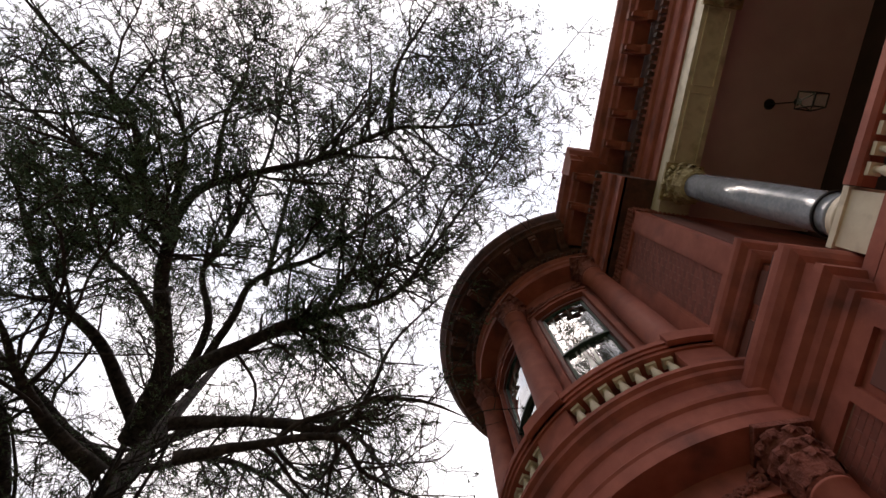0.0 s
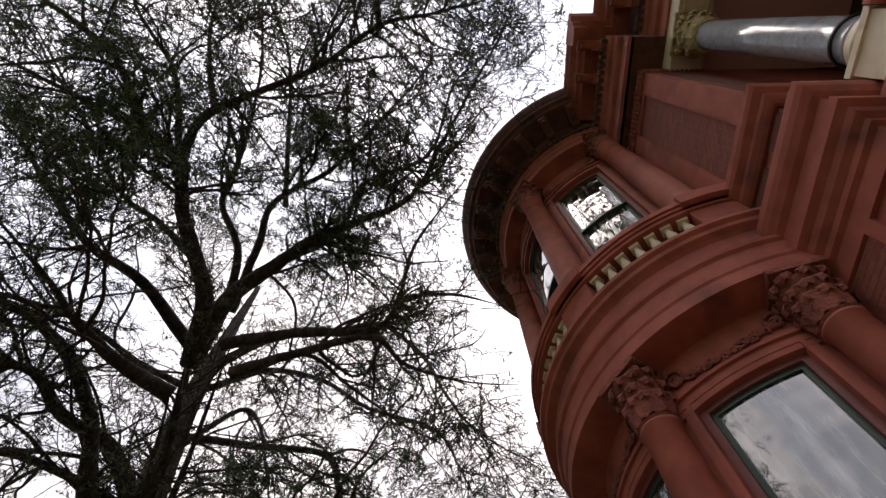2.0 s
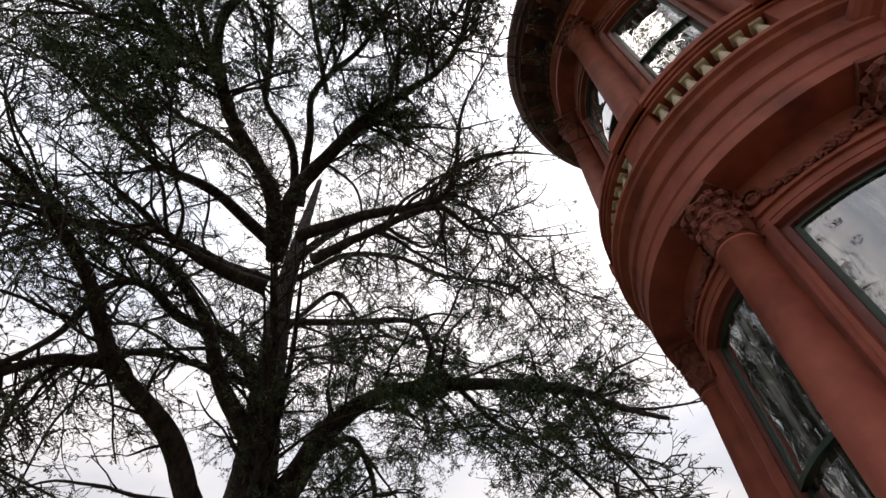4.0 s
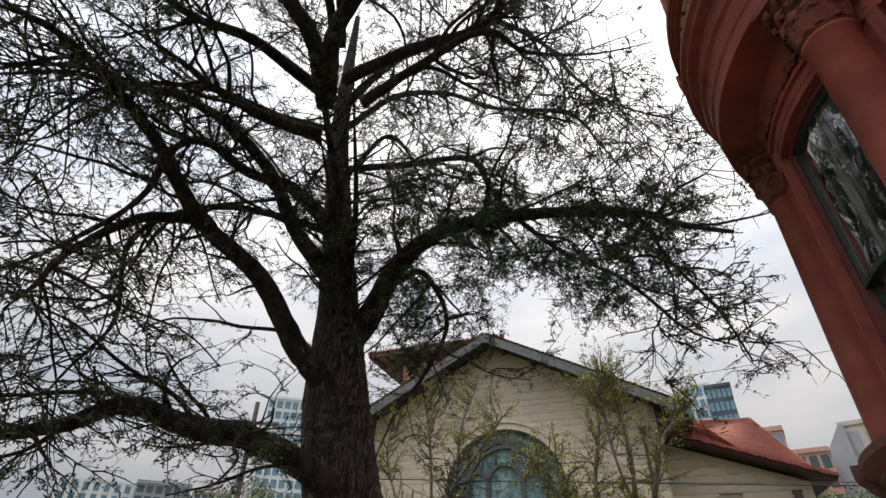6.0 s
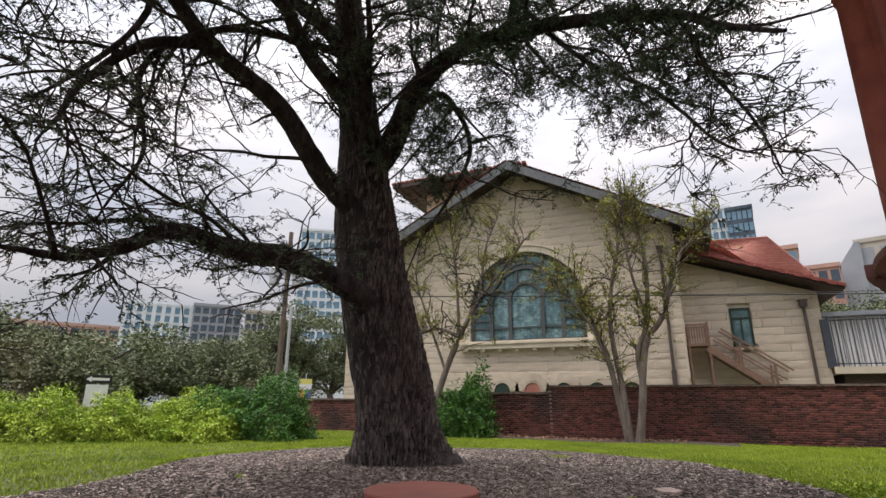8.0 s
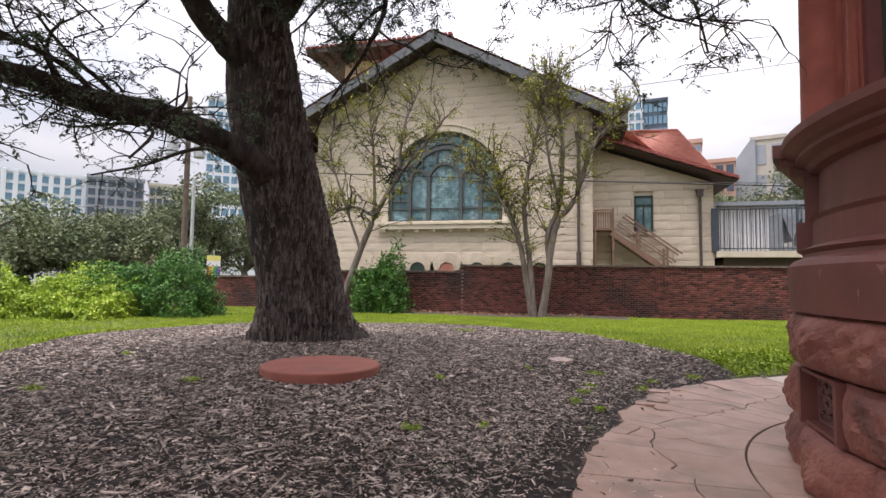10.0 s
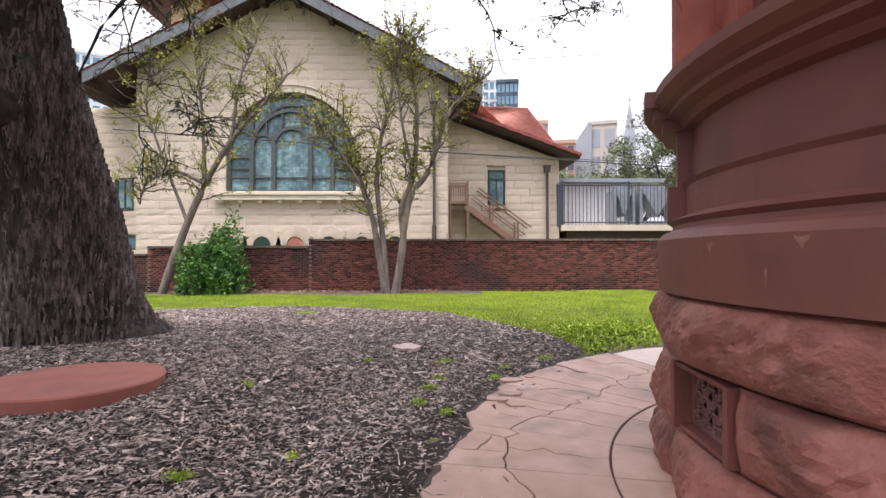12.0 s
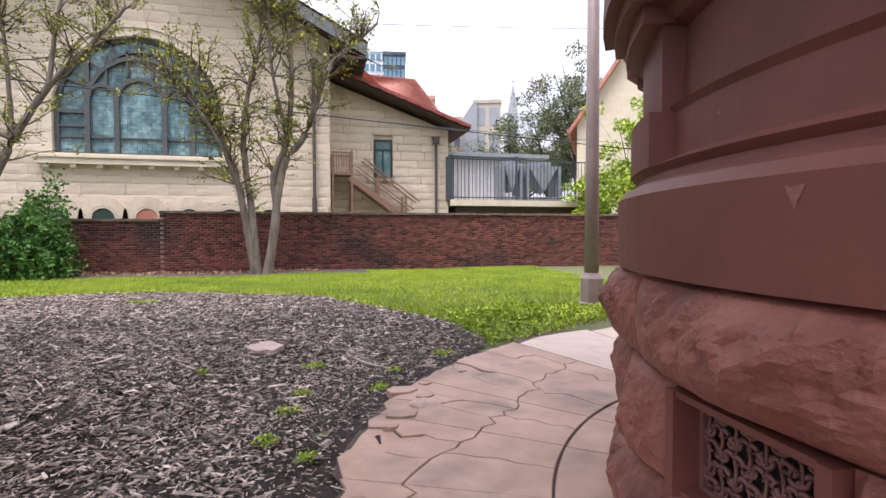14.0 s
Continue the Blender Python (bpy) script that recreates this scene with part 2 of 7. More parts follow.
def glass(name, tint, rough=0.02):
    m = bpy.data.materials.new(name)
    m.use_nodes = True
    n, l = m.node_tree.nodes, m.node_tree.links
    b = n["Principled BSDF"]
    b.inputs["Base Color"].default_value = (*tint, 1)
    b.inputs["Roughness"].default_value, b.inputs["Specular IOR Level"].default_value = rough, 0.9
    t, bp, r = n.new("ShaderNodeTexNoise"), n.new("ShaderNodeBump"), n.new("ShaderNodeValToRGB")
    t.inputs["Scale"].default_value, t.inputs["Detail"].default_value = 2.2, 1
    bp.inputs["Strength"].default_value, bp.inputs["Distance"].default_value = 0.6, 0.04
    tc = n.new("ShaderNodeTexCoord")
    l.new(tc.outputs["Object"], t.inputs["Vector"])
    l.new(t.outputs["Fac"], bp.inputs["Height"])
    l.new(bp.outputs["Normal"], b.inputs["Normal"])
    # pale water-streak pattern painted into the colour for reflections and curtains in the panes
    mp2, t2 = n.new("ShaderNodeMapping"), n.new("ShaderNodeTexNoise")
    mp2.inputs["Scale"].default_value = (7, 7, 0.9)
    t2.inputs["Scale"].default_value, t2.inputs["Detail"].default_value = 1.4, 6
    l.new(tc.outputs["Object"], mp2.inputs["Vector"])
    l.new(mp2.outputs["Vector"], t2.inputs["Vector"])
    r.color_ramp.elements[0].position, r.color_ramp.elements[1].position = 0.46, 0.72
    r.color_ramp.elements[0].color, r.color_ramp.elements[1].color = (*tint, 1), (0.34, 0.35, 0.34, 1)
    l.new(t2.outputs["Fac"], r.inputs["Fac"])
    l.new(r.outputs["Color"], b.inputs["Base Color"])
    b.inputs["Coat Weight"].default_value, b.inputs["Coat IOR"].default_value, b.inputs["Coat Roughness"].default_value = 1.0, 2.2, 0.01
    l.new(bp.outputs["Normal"], b.inputs["Coat Normal"])
    return m


PANE = glass("old_window_glass", (0.02, 0.022, 0.022))


# ---- mesh helpers ----
def part(name, bm, material, parent=None, label="", kind="", smooth=False):
    me = bpy.data.meshes.new(name)
    bm.to_mesh(me)
    bm.free()
    me.materials.append(material)
    if smooth:
        me.polygons.foreach_set("use_smooth", [True] * len(me.polygons))
    ob = new(name, me)
    if parent:
        ob.parent = parent
    return tagged(ob, label=label, kind=kind)


def thing(name, label, category, at=(0, 0, 0), group="", kind=""):
    ob = new(name)
    ob.matrix_basis = pose(*at)
    return tagged(ob, label, category, group, kind)


def box(bm, x0, x1, y0, y1, z0, z1, m=None):
    vs = [bm.verts.new((x, y, z)) for z in (z0, z1) for x, y in ((x0, y0), (x1, y0), (x1, y1), (x0, y1))]
    for f in ((3, 2, 1, 0), (4, 5, 6, 7), (0, 1, 5, 4), (1, 2, 6, 5), (2, 3, 7, 6), (3, 0, 4, 7)):
        bm.faces.new([vs[i] for i in f])
    if m is not None:
        bmesh.ops.transform(bm, matrix=m, verts=vs)
    return vs


def lathe(bm, prof, n=24, m=None, a0=0.0, a1=2 * math.pi, cx=0.0, cy=0.0):
    """prof: (radius, height) from the bottom up. Angles run clockwise from +y."""
    full = abs(a1 - a0 - 2 * math.pi) < 1e-6
    k = n if full else n + 1
    rings = []
    for r, z in prof:
        rings.append([bm.verts.new((cx + r * math.sin(a0 + (a1 - a0) * i / n), cy + r * math.cos(a0 + (a1 - a0) * i / n), z)) for i in range(k)])
    for a, b in zip(rings, rings[1:]):
        for i in range(n):
            j = (i + 1) % k
            bm.faces.new((a[j], a[i], b[i], b[j]))
    if full:
        bm.faces.new(rings[0])
        bm.faces.new(rings[-1][::-1])
    vs = [v for r in rings for v in r]
    if m is not None:
        bmesh.ops.transform(bm, matrix=m, verts=vs)
    return vs


def extrude_profile(bm, prof, p0, p1, out):
    """A moulding: prof of (projection, height) along the line p0 to p1 (x, y), projecting along out; closed at the back."""
    (x0, y0), (x1, y1), (ox, oy) = p0, p1, out
    pts = [(-0.05, prof[0][1])] + list(prof) + [(-0.05, prof[-1][1])]
    a = [bm.verts.new((x0 + ox * p, y0 + oy * p, z)) for p, z in pts]
    b = [bm.verts.new((x1 + ox * p, y1 + oy * p, z)) for p, z in pts]
    n = len(pts)
    for i in range(n):
        j = (i + 1) % n
        bm.faces.new((a[i], a[j], b[j], b[i]))
    bm.faces.new(a[::-1])
    bm.faces.new(b)
    bmesh.ops.recalc_face_normals(bm, faces=bm.faces)


class Soup:
    """Many small pieces in one mesh, kept as arrays."""

    def __init__(self):
        self.v, self.f, self.n = [], [], 0

    def add(self, verts, faces):
        self.v.append(np.asarray(verts, float).reshape(-1, 3))
        self.f.append(np.asarray(faces, int) + self.n)
        self.n += len(self.v[-1])

    def mesh(self, name, material, parent=None, label="", kind="", smooth=False):
        v = np.concatenate(self.v)
        me = bpy.data.meshes.new(name)
        me.vertices.add(len(v))
        me.vertices.foreach_set("co", v.ravel())
        sizes = np.concatenate([np.full(len(f), f.shape[1]) for f in self.f])
        loops = np.concatenate([f.ravel() for f in self.f])
        me.loops.add(len(loops))
        me.loops.foreach_set("vertex_index", loops)
        me.polygons.add(len(sizes))
        me.polygons.foreach_set("loop_start", np.concatenate([[0], np.cumsum(sizes)[:-1]]))
        me.polygons.foreach_set("loop_total", sizes)
        if smooth:
            me.polygons.foreach_set("use_smooth", [True] * len(sizes))
        me.update(calc_edges=True)
        me.validate()
        me.materials.append(material)
        ob = new(name, me)
        if parent:
            ob.parent = parent
        return tagged(ob, label=label, kind=kind)


def tube(soup, pts, radii, n=6, rough=0.0, rng=None):
    p = np.asarray(pts, float)
    t = np.gradient(p, axis=0)
    t /= np.linalg.norm(t, axis=1)[:, None] + 1e-9
    ref = np.where(np.abs(t[:, 2:3]) > 0.9, np.array([[1.0, 0, 0]]), np.array([[0, 0, 1.0]]))
    u = np.cross(t, ref)
    u /= np.linalg.norm(u, axis=1)[:, None] + 1e-9
    w = np.cross(t, u)
    a = np.arange(n) * 2 * np.pi / n
    r = np.asarray(radii, float)[:, None, None] * np.ones((1, n, 1))
    if rough:
        r = r * (1 + rough * rng.standard_normal((len(p), n, 1)))
    ring = p[:, None] + r * (np.cos(a)[None, :, None] * u[:, None] + np.sin(a)[None, :, None] * w[:, None])
    k = len(p)
    i, j = np.meshgrid(np.arange(k - 1), np.arange(n), indexing="ij")
    q = np.stack([i * n + j, i * n + (j + 1) % n, (i + 1) * n + (j + 1) % n, (i + 1) * n + j], -1).reshape(-1, 4)
    soup.add(ring.reshape(-1, 3), q)


def smooth_path(pts, per=5):
    """A Catmull-Rom curve through the points."""
    p = np.asarray(pts, float)
    q = np.vstack([2 * p[0] - p[1], p, 2 * p[-1] - p[-2]])
    out = []
    for i in range(1, len(q) - 2):
        for s in np.arange(per) / per:
            out.append(0.5 * (2 * q[i] + (q[i + 1] - q[i - 1]) * s + (2 * q[i - 1] - 5 * q[i] + 4 * q[i + 1] - q[i + 2]) * s**2 + (3 * q[i] - q[i - 1] - 3 * q[i + 1] + q[i + 2]) * s**3))
    out.append(p[-1])
    return np.array(out)


def leaves(soup, at, size, rng, up=0.0, aspect=0.5):
    """A small four-sided leaf at each place."""
    at = np.asarray(at, float)
    k = len(at)
    d = rng.standard_normal((k, 3))
    d[:, 2] = d[:, 2] * 0.7 + up
    d /= np.linalg.norm(d, axis=1)[:, None]
    e = np.cross(d, rng.standard_normal((k, 3)))
    e /= np.linalg.norm(e, axis=1)[:, None] + 1e-9
    s = size * rng.uniform(0.6, 1.4, (k, 1))
    v = np.stack([at, at + d * s * 0.5 + e * s * aspect * 0.5, at + d * s, at + d * s * 0.5 - e * s * aspect * 0.5], 1)
    soup.add(v.reshape(-1, 3), np.arange(4 * k).reshape(-1, 4))


def prism(bm, poly, z0, z1):
    a = [bm.verts.new((x, y, z0)) for x, y in poly]
    b = [bm.verts.new((x, y, z1)) for x, y in poly]
    n = len(poly)
    bm.faces.new(b)
    bm.faces.new(a[::-1])
    for i in range(n):
        bm.faces.new((a[i], a[(i + 1) % n], b[(i + 1) % n], b[i]))
    bmesh.ops.recalc_face_normals(bm, faces=bm.faces)


# ---- the ground ----
BED = [(3.3, 8.6), (3.43, 9.33), (2.6, 11.05), (1.85, 12.4), (1.2, 13.5), (-1.6, 14.6), (-4.4, 14.6), (-7.5, 13.6), (-9.0, 11.6), (-9.3, 9.3), (-8.0, 6.7), (-7.5, 4.8), (-7.5, 1.0), (-6.5, -3.5), (-1.0, -5.0), (1.2, -3.0), (1.4, 0.0), (1.45, 2.0), (1.6, 3.54), (1.8, 4.6), (2.1, 5.75), (2.45, 6.8), (2.9, 7.8)]
BEDC = smooth_path([(x, y, 0) for x, y in BED + BED[:1]], 6)[:-1, :2]
WALLY = 20.6


def inside(x, y, poly):
    x, y = np.asarray(x, float), np.asarray(y, float)
    hit = np.zeros(x.shape, bool)
    n = len(poly)
    for i in range(n):
        (xa, ya), (xb, yb) = poly[i], poly[(i + 1) % n]
        hit ^= ((ya > y) != (yb > y)) & (x < (xb - xa) * (y - ya) / ((yb - ya) or 1e-9) + xa)
    return hit


def gz(x, y):
    """Height of the ground."""
    x, y = np.asarray(x, float), np.asarray(y, float)
    d = np.hypot(x - 5.12, y - 4.02)
    rise = np.clip((d - 5.0) / 1.5, 0, 1)
    h = 0.12 * rise * rise * (3 - 2 * rise)
    h = h + 0.28 * np.exp(-((x + 3.5) ** 2 + (y - 8.6) ** 2) / 9) + 0.02 * np.sin(0.9 * x + 0.4) * np.sin(0.7 * y)
    return h * (1 / (1 + np.exp((d - 60) / 10)))


gs = Soup()
xs = np.concatenate([[-2500, -600, -150, -60, -30], np.arange(-20, 16.01, 0.25), [20, 30, 60, 150, 600, 2500]])
ys = np.concatenate([[-2500, -600, -150, -60, -30, -15], np.arange(-8, 22.01, 0.25), [26, 32, 45, 70, 150, 600, 2500]])
X, Y = np.meshgrid(xs, ys, indexing="ij")
Zg = gz(X, Y) - 0.02
nx, ny = len(xs), len(ys)
I, J = np.meshgrid(np.arange(nx - 1), np.arange(ny - 1), indexing="ij")
Q = np.stack([I * ny + J, (I + 1) * ny + J, (I + 1) * ny + J + 1, I * ny + J + 1], -1).reshape(-1, 4)
gs.add(np.stack([X, Y, Zg], -1), Q)
gs.mesh("ground", LAWN, kind="structure", smooth=True)

# the mulch bed, a sheet just over the soil
rng = np.random.default_rng(3)
ms = Soup()
bx, by = np.arange(-10, 4.2, 0.12), np.arange(-5.6, 15.4, 0.12)
X, Y = np.meshgrid(bx, by, indexing="ij")
inm = inside(X, Y, BEDC)
Zm = gz(X, Y) + 0.0 + 0.012 * rng.standard_normal(X.shape)
nx, ny = len(bx), len(by)
I, J = np.meshgrid(np.arange(nx - 1), np.arange(ny - 1), indexing="ij")
keep = inm[:-1, :-1] & inm[1:, :-1] & inm[1:, 1:] & inm[:-1, 1:]
Q = np.stack([I * ny + J, (I + 1) * ny + J, (I + 1) * ny + J + 1, I * ny + J + 1], -1)[keep]
ms.add(np.stack([X, Y, Zm], -1), Q)
ms.mesh("mulch_bed", MULCH, kind="structure")


# ---- the great cedar ----
cedar = thing("cedar_tree", "huge old cedar with dark furrowed trunk and sparse fine foliage", "tree", (-4.75, 10.9, 0))
TREE_EYE, TREE_SCALE = np.array([0.9, -0.4, 1.5]), 0.78
TREE0 = np.array([-4.75, 10.9, 0.0])
cedar.location = TREE_EYE + TREE_SCALE * (TREE0 - TREE_EYE)
cedar.scale = (TREE_SCALE,) * 3


def clear(p):
    """Whether a point of the tree keeps clear of the house."""
    w = TREE_EYE + TREE_SCALE * (np.asarray(p) - TREE_EYE)
    d = np.hypot(w[..., 0] - 5.12, w[..., 1] - 4.02)
    z = w[..., 2]
    return ((d > 2.85) | (z > 14.8)) & ((d > 3.7) | (z < 12.2) | (z > 14.8)) & ((w[..., 0] < 3.9) | (w[..., 1] > 1.0) | (z > 14.4)) & (z > 1.9)



rng = np.random.default_rng(11)
tr = Soup()
tp = smooth_path([(-4.70, 10.96, -0.35), (-4.85, 10.9, 0.45), (-5.0, 10.85, 1.6), (-5.3, 10.6, 3.2), (-5.6, 10.3, 5.2), (-5.75, 10.0, 7.7), (-6.0, 9.7, 10.6), (-6.3, 9.4, 14.0), (-6.3, 9.2, 17.5), (-6.2, 9.0, 20.5)], 6)
tzr = np.interp(tp[:, 2], [-0.3, 0.15, 0.7, 3.0, 5.5, 8.0, 12.0, 16.0, 20.5], [1.45, 1.10, 0.93, 0.86, 0.78, 0.50, 0.38, 0.25, 0.1])
tube(tr, tp - TREE0, tzr, 40, 0.025, rng)
trunk = tr.mesh("trunk", BARK, cedar, smooth=True)
bark_rng = np.random.default_rng(5)
bk = Soup()
for i in range(9500):
    z = bark_rng.uniform(-0.1, 9.0) if i % 2 else bark_rng.uniform(-0.1, 4.5)
    k = int(np.argmin(abs(tp[:, 2] - z)))
    a = bark_rng.uniform(0, 2 * np.pi)
    r = np.interp(z, tp[:, 2], tzr)
    c = np.array([np.interp(z, tp[:, 2], tp[:, 0]), np.interp(z, tp[:, 2], tp[:, 1]), z]) - TREE0
    n, s = np.array([np.cos(a), np.sin(a), 0]), np.array([-np.sin(a), np.cos(a), 0])
    h, w, d = bark_rng.uniform(0.1, 0.32), bark_rng.uniform(0.014, 0.036), bark_rng.uniform(0.02, 0.05)
    o = c + n * (r - 0.012)
    lean = s * bark_rng.normal(0, 0.03)
    v = [o - s * w, o + n * d * 0.9, o + s * w, o - s * w * 0.6 + (0, 0, h) + lean, o + n * d + (0, 0, h) + lean, o + s * w * 0.6 + (0, 0, h) + lean]
    bk.add(v, [[0, 1, 4, 3], [1, 2, 5, 4]])
bk.mesh("bark_ridge", BARKR, cedar, kind="stuff")

GUIDES = []


def limb(r0, pts, join=True):
    p0 = np.array(pts[0])
    k0 = int(np.argmin(abs(tp[:, 2] - (p0[2] - 0.35))))
    if np.hypot(*(tp[k0] - p0)[:2]) < 1.7 and r0 > 0.105 and join:
        pts = [tuple(tp[k0])] + list(pts)
        pts[1] = tuple(0.75 * np.array(pts[1]) + 0.25 * np.array(pts[2])) if r0 > 0.2 else pts[1]
    path = smooth_path(pts, 6)
    k = len(path)
    ok = clear(path)
    if not ok.all():
        path = path[:max(4, int(np.argmin(ok)))]
        k = len(path)
    path[1:] += np.cumsum(rng.normal(0, 0.018, (k - 1, 3)), 0) * 0.4
    s = np.linspace(0, 1, k)
    rad = r0 * (1.12 - 1.04 * s ** 0.8)
    sp = Soup()
    tube(sp, path - TREE0, rad, 12, 0.04, rng)
    sp.mesh("limb", BARK, cedar, smooth=True)
    GUIDES.append((path, rad))


limb(0.38, [(-5.18, 10.12, 3.49), (-5.5, 9.28, 3.9), (-6.18, 8.09, 4.28), (-6.64, 6.92, 4.19), (-6.92, 5.78, 4.23), (-6.86, 4.94, 3.67), (-6.77, 4.07, 3.28), (-6.61, 3.23, 3.16)])
limb(0.36, [(-5.11, 10.16, 7.33), (-4.12, 9.83, 8.82), (-2.85, 9.56, 9.53), (-0.93, 9.34, 9.43), (1.6, 8.76, 8.49), (2.44, 7.9, 7.31), (3.16, 6.96, 6.3), (3.44, 6.07, 5.73)])
limb(0.34, [(-5.67, 9.81, 5.92), (-6.09, 8.77, 6.69), (-6.49, 7.62, 7.81), (-7.14, 6.03, 8.52), (-7.36, 4.64, 9.6), (-7.45, 3.13, 9.99), (-7.21, 2.01, 9.69), (-6.78, 1.24, 8.88)])
limb(0.26, [(-6.1, 9.53, 9.03), (-6.57, 8.47, 9.92), (-6.88, 7.45, 11.17), (-7.31, 6.16, 11.73), (-7.61, 4.79, 11.45), (-7.61, 3.64, 10.38), (-7.43, 2.69, 9.58), (-7.15, 1.81, 8.26)])
limb(0.21, [(-6.08, 9.54, 10.58), (-6.8, 8.37, 11.32), (-7.36, 7.16, 11.05), (-7.7, 6.01, 11.12), (-7.66, 5.24, 10.11), (-7.37, 4.82, 8.18), (-7.32, 3.97, 6.48), (-7.16, 3.24, 5.44)])
limb(0.13, [(-6.04, 9.57, 12.82), (-4.11, 10.0, 12.85), (-2.06, 10.13, 12.56), (-1.26, 9.71, 10.55), (0.07, 9.3, 8.41), (1.35, 8.73, 7.04), (2.19, 8.04, 5.47), (2.68, 7.33, 4.78)])
limb(0.17, [(-6.2, 9.45, 15.99), (-4.72, 9.67, 17.91), (-2.64, 9.95, 18.65), (-1.09, 9.74, 18.69), (0.53, 9.33, 15.93), (1.28, 8.73, 13.17), (1.98, 8.06, 11.09), (3.56, 7.09, 8.56)])
limb(0.13, [(-6.09, 9.53, 14.88), (-4.6, 9.72, 15.96), (-2.79, 9.85, 15.57), (-1.09, 9.68, 14.0), (0.83, 9.27, 12.6), (1.47, 8.63, 10.54), (1.89, 7.96, 8.6)])
limb(0.12, [(-6.5, 9.23, 14.44), (-7.21, 7.64, 13.65), (-7.53, 6.19, 12.98), (-7.61, 4.83, 11.81), (-7.54, 3.44, 10.07), (-7.09, 2.66, 8.17), (-6.48, 2.26, 6.45)])
limb(0.12, [(-6.11, 9.52, 12.09), (-4.94, 9.88, 14.16), (-4.13, 9.95, 13.43), (-3.46, 9.9, 11.65), (-2.72, 9.84, 9.6)])
limb(0.1, [(-4.31, 10.25, 8.75), (-3.65, 10.62, 9.2), (-3.01, 10.93, 7.85), (-3.35, 10.87, 6.62), (-4.19, 10.57, 5.21), (-4.68, 10.4, 3.74)])
limb(0.13, [(-7.57, 6.36, 8.88), (-7.65, 5.18, 8.01), (-7.51, 4.2, 6.56), (-7.08, 3.68, 5.49), (-6.62, 3.2, 4.78)])
limb(0.12, [(-6.46, 9.26, 10.47), (-7.55, 7.53, 10.13), (-7.96, 6.17, 9.09), (-7.91, 5.29, 7.65), (-7.3, 5.21, 5.72), (-7.03, 4.63, 4.6), (-6.67, 4.16, 3.87)])
limb(0.12, [(-6.42, 9.29, 13.68), (-7.52, 8.67, 18.49), (-8.59, 7.9, 21.3), (-9.79, 6.7, 25.37)])
limb(0.24, [(-4.98, 6.77, 12.5), (-4.16, 5.58, 13.14), (-3.09, 5.0, 13.79), (-2.04, 4.52, 14.43), (-1.01, 4.31, 15.07), (0.43, 3.85, 15.71), (1.37, 2.39, 16.36), (3.14, -0.57, 17.0)])
limb(0.22, [(-5.11, 6.93, 12.5), (-4.48, 5.13, 12.71), (-4.68, 3.34, 12.93), (-4.62, 2.09, 13.14), (-5.29, 1.19, 13.36), (-5.72, -0.22, 13.57), (-7.39, -1.66, 13.79), (-8.67, -2.89, 14.0)])
limb(0.14, [(-6.13, 3.12, 16.0), (-5.44, 1.65, 16.43), (-4.04, 1.02, 16.86), (-2.08, 0.29, 17.29), (-0.39, -0.72, 17.71), (1.46, -1.09, 18.14), (3.18, -1.77, 18.57), (5.41, -5.01, 19.0)])
limb(0.12, [(-4.54, 6.05, 14.0), (-4.42, 4.88, 15.0), (-5.03, 3.8, 16.0), (-4.51, 2.43, 17.0), (-3.95, 0.23, 18.0), (-3.7, -2.42, 19.0), (-2.64, -4.45, 20.0)])
limb(0.12, [(-4.53, 6.36, 14.0), (-3.83, 4.8, 15.0), (-3.6, 3.95, 16.0), (-2.11, 3.33, 17.0), (-0.64, 2.08, 18.0), (0.96, 0.51, 19.0), (1.09, -0.03, 20.0), (2.39, -2.56, 21.0)])
limb(0.14, [(-3.76, 5.74, 11.5), (-2.19, 5.82, 12.0), (-0.47, 6.11, 12.5), (0.13, 5.57, 13.0), (0.62, 4.28, 13.5), (1.83, 2.84, 14.0)])
limb(0.11, [(-2.94, 5.41, 10.0), (-1.83, 5.18, 10.2), (-0.25, 4.95, 10.4), (0.44, 5.79, 10.6), (1.73, 6.43, 10.8), (3.42, 6.67, 11.0)])
limb(0.16, [(-5.25, 6.81, 13.0), (-6.02, 4.89, 13.0), (-7.0, 3.92, 13.0), (-7.55, 2.44, 13.0), (-7.86, 1.26, 13.0), (-9.17, 0.27, 13.0)])
limb(0.17, [(-4.52, 6.3, 10.5), (-5.51, 5.42, 10.62), (-6.18, 4.42, 10.75), (-6.54, 3.62, 10.88), (-7.34, 2.06, 11.0)])
limb(0.11, [(-5.45, 5.65, 15.0), (-6.57, 4.31, 15.4), (-7.7, 3.44, 15.8), (-8.38, 1.55, 16.2), (-9.05, -0.18, 16.6), (-9.88, -1.88, 17.0)])
limb(0.1, [(-3.66, 5.85, 16.0), (-1.86, 5.11, 16.5), (-1.05, 3.73, 17.0), (0.93, 3.06, 17.5), (1.75, 1.05, 18.0), (3.06, -0.16, 18.5), (4.06, -3.48, 19.0)])
limb(0.09, [(-3.86, 4.74, 18.0), (-3.59, 2.54, 18.5), (-3.34, 0.16, 19.0), (-3.81, -2.12, 19.5), (-2.28, -4.5, 20.0)])
limb(0.1, [(-5.99, 2.62, 16.0), (-5.74, 0.44, 16.33), (-6.54, -1.27, 16.67), (-6.28, -3.25, 17.0)])
limb(0.09, [(-5.6, 1.66, 18.0), (-5.47, -0.43, 18.33), (-4.98, -2.2, 18.67), (-5.86, -3.77, 19.0)])
limb(0.09, [(-0.4, -0.59, 18.0), (-0.46, -2.44, 18.33), (0.35, -4.24, 18.67), (1.16, -6.03, 19.0)])
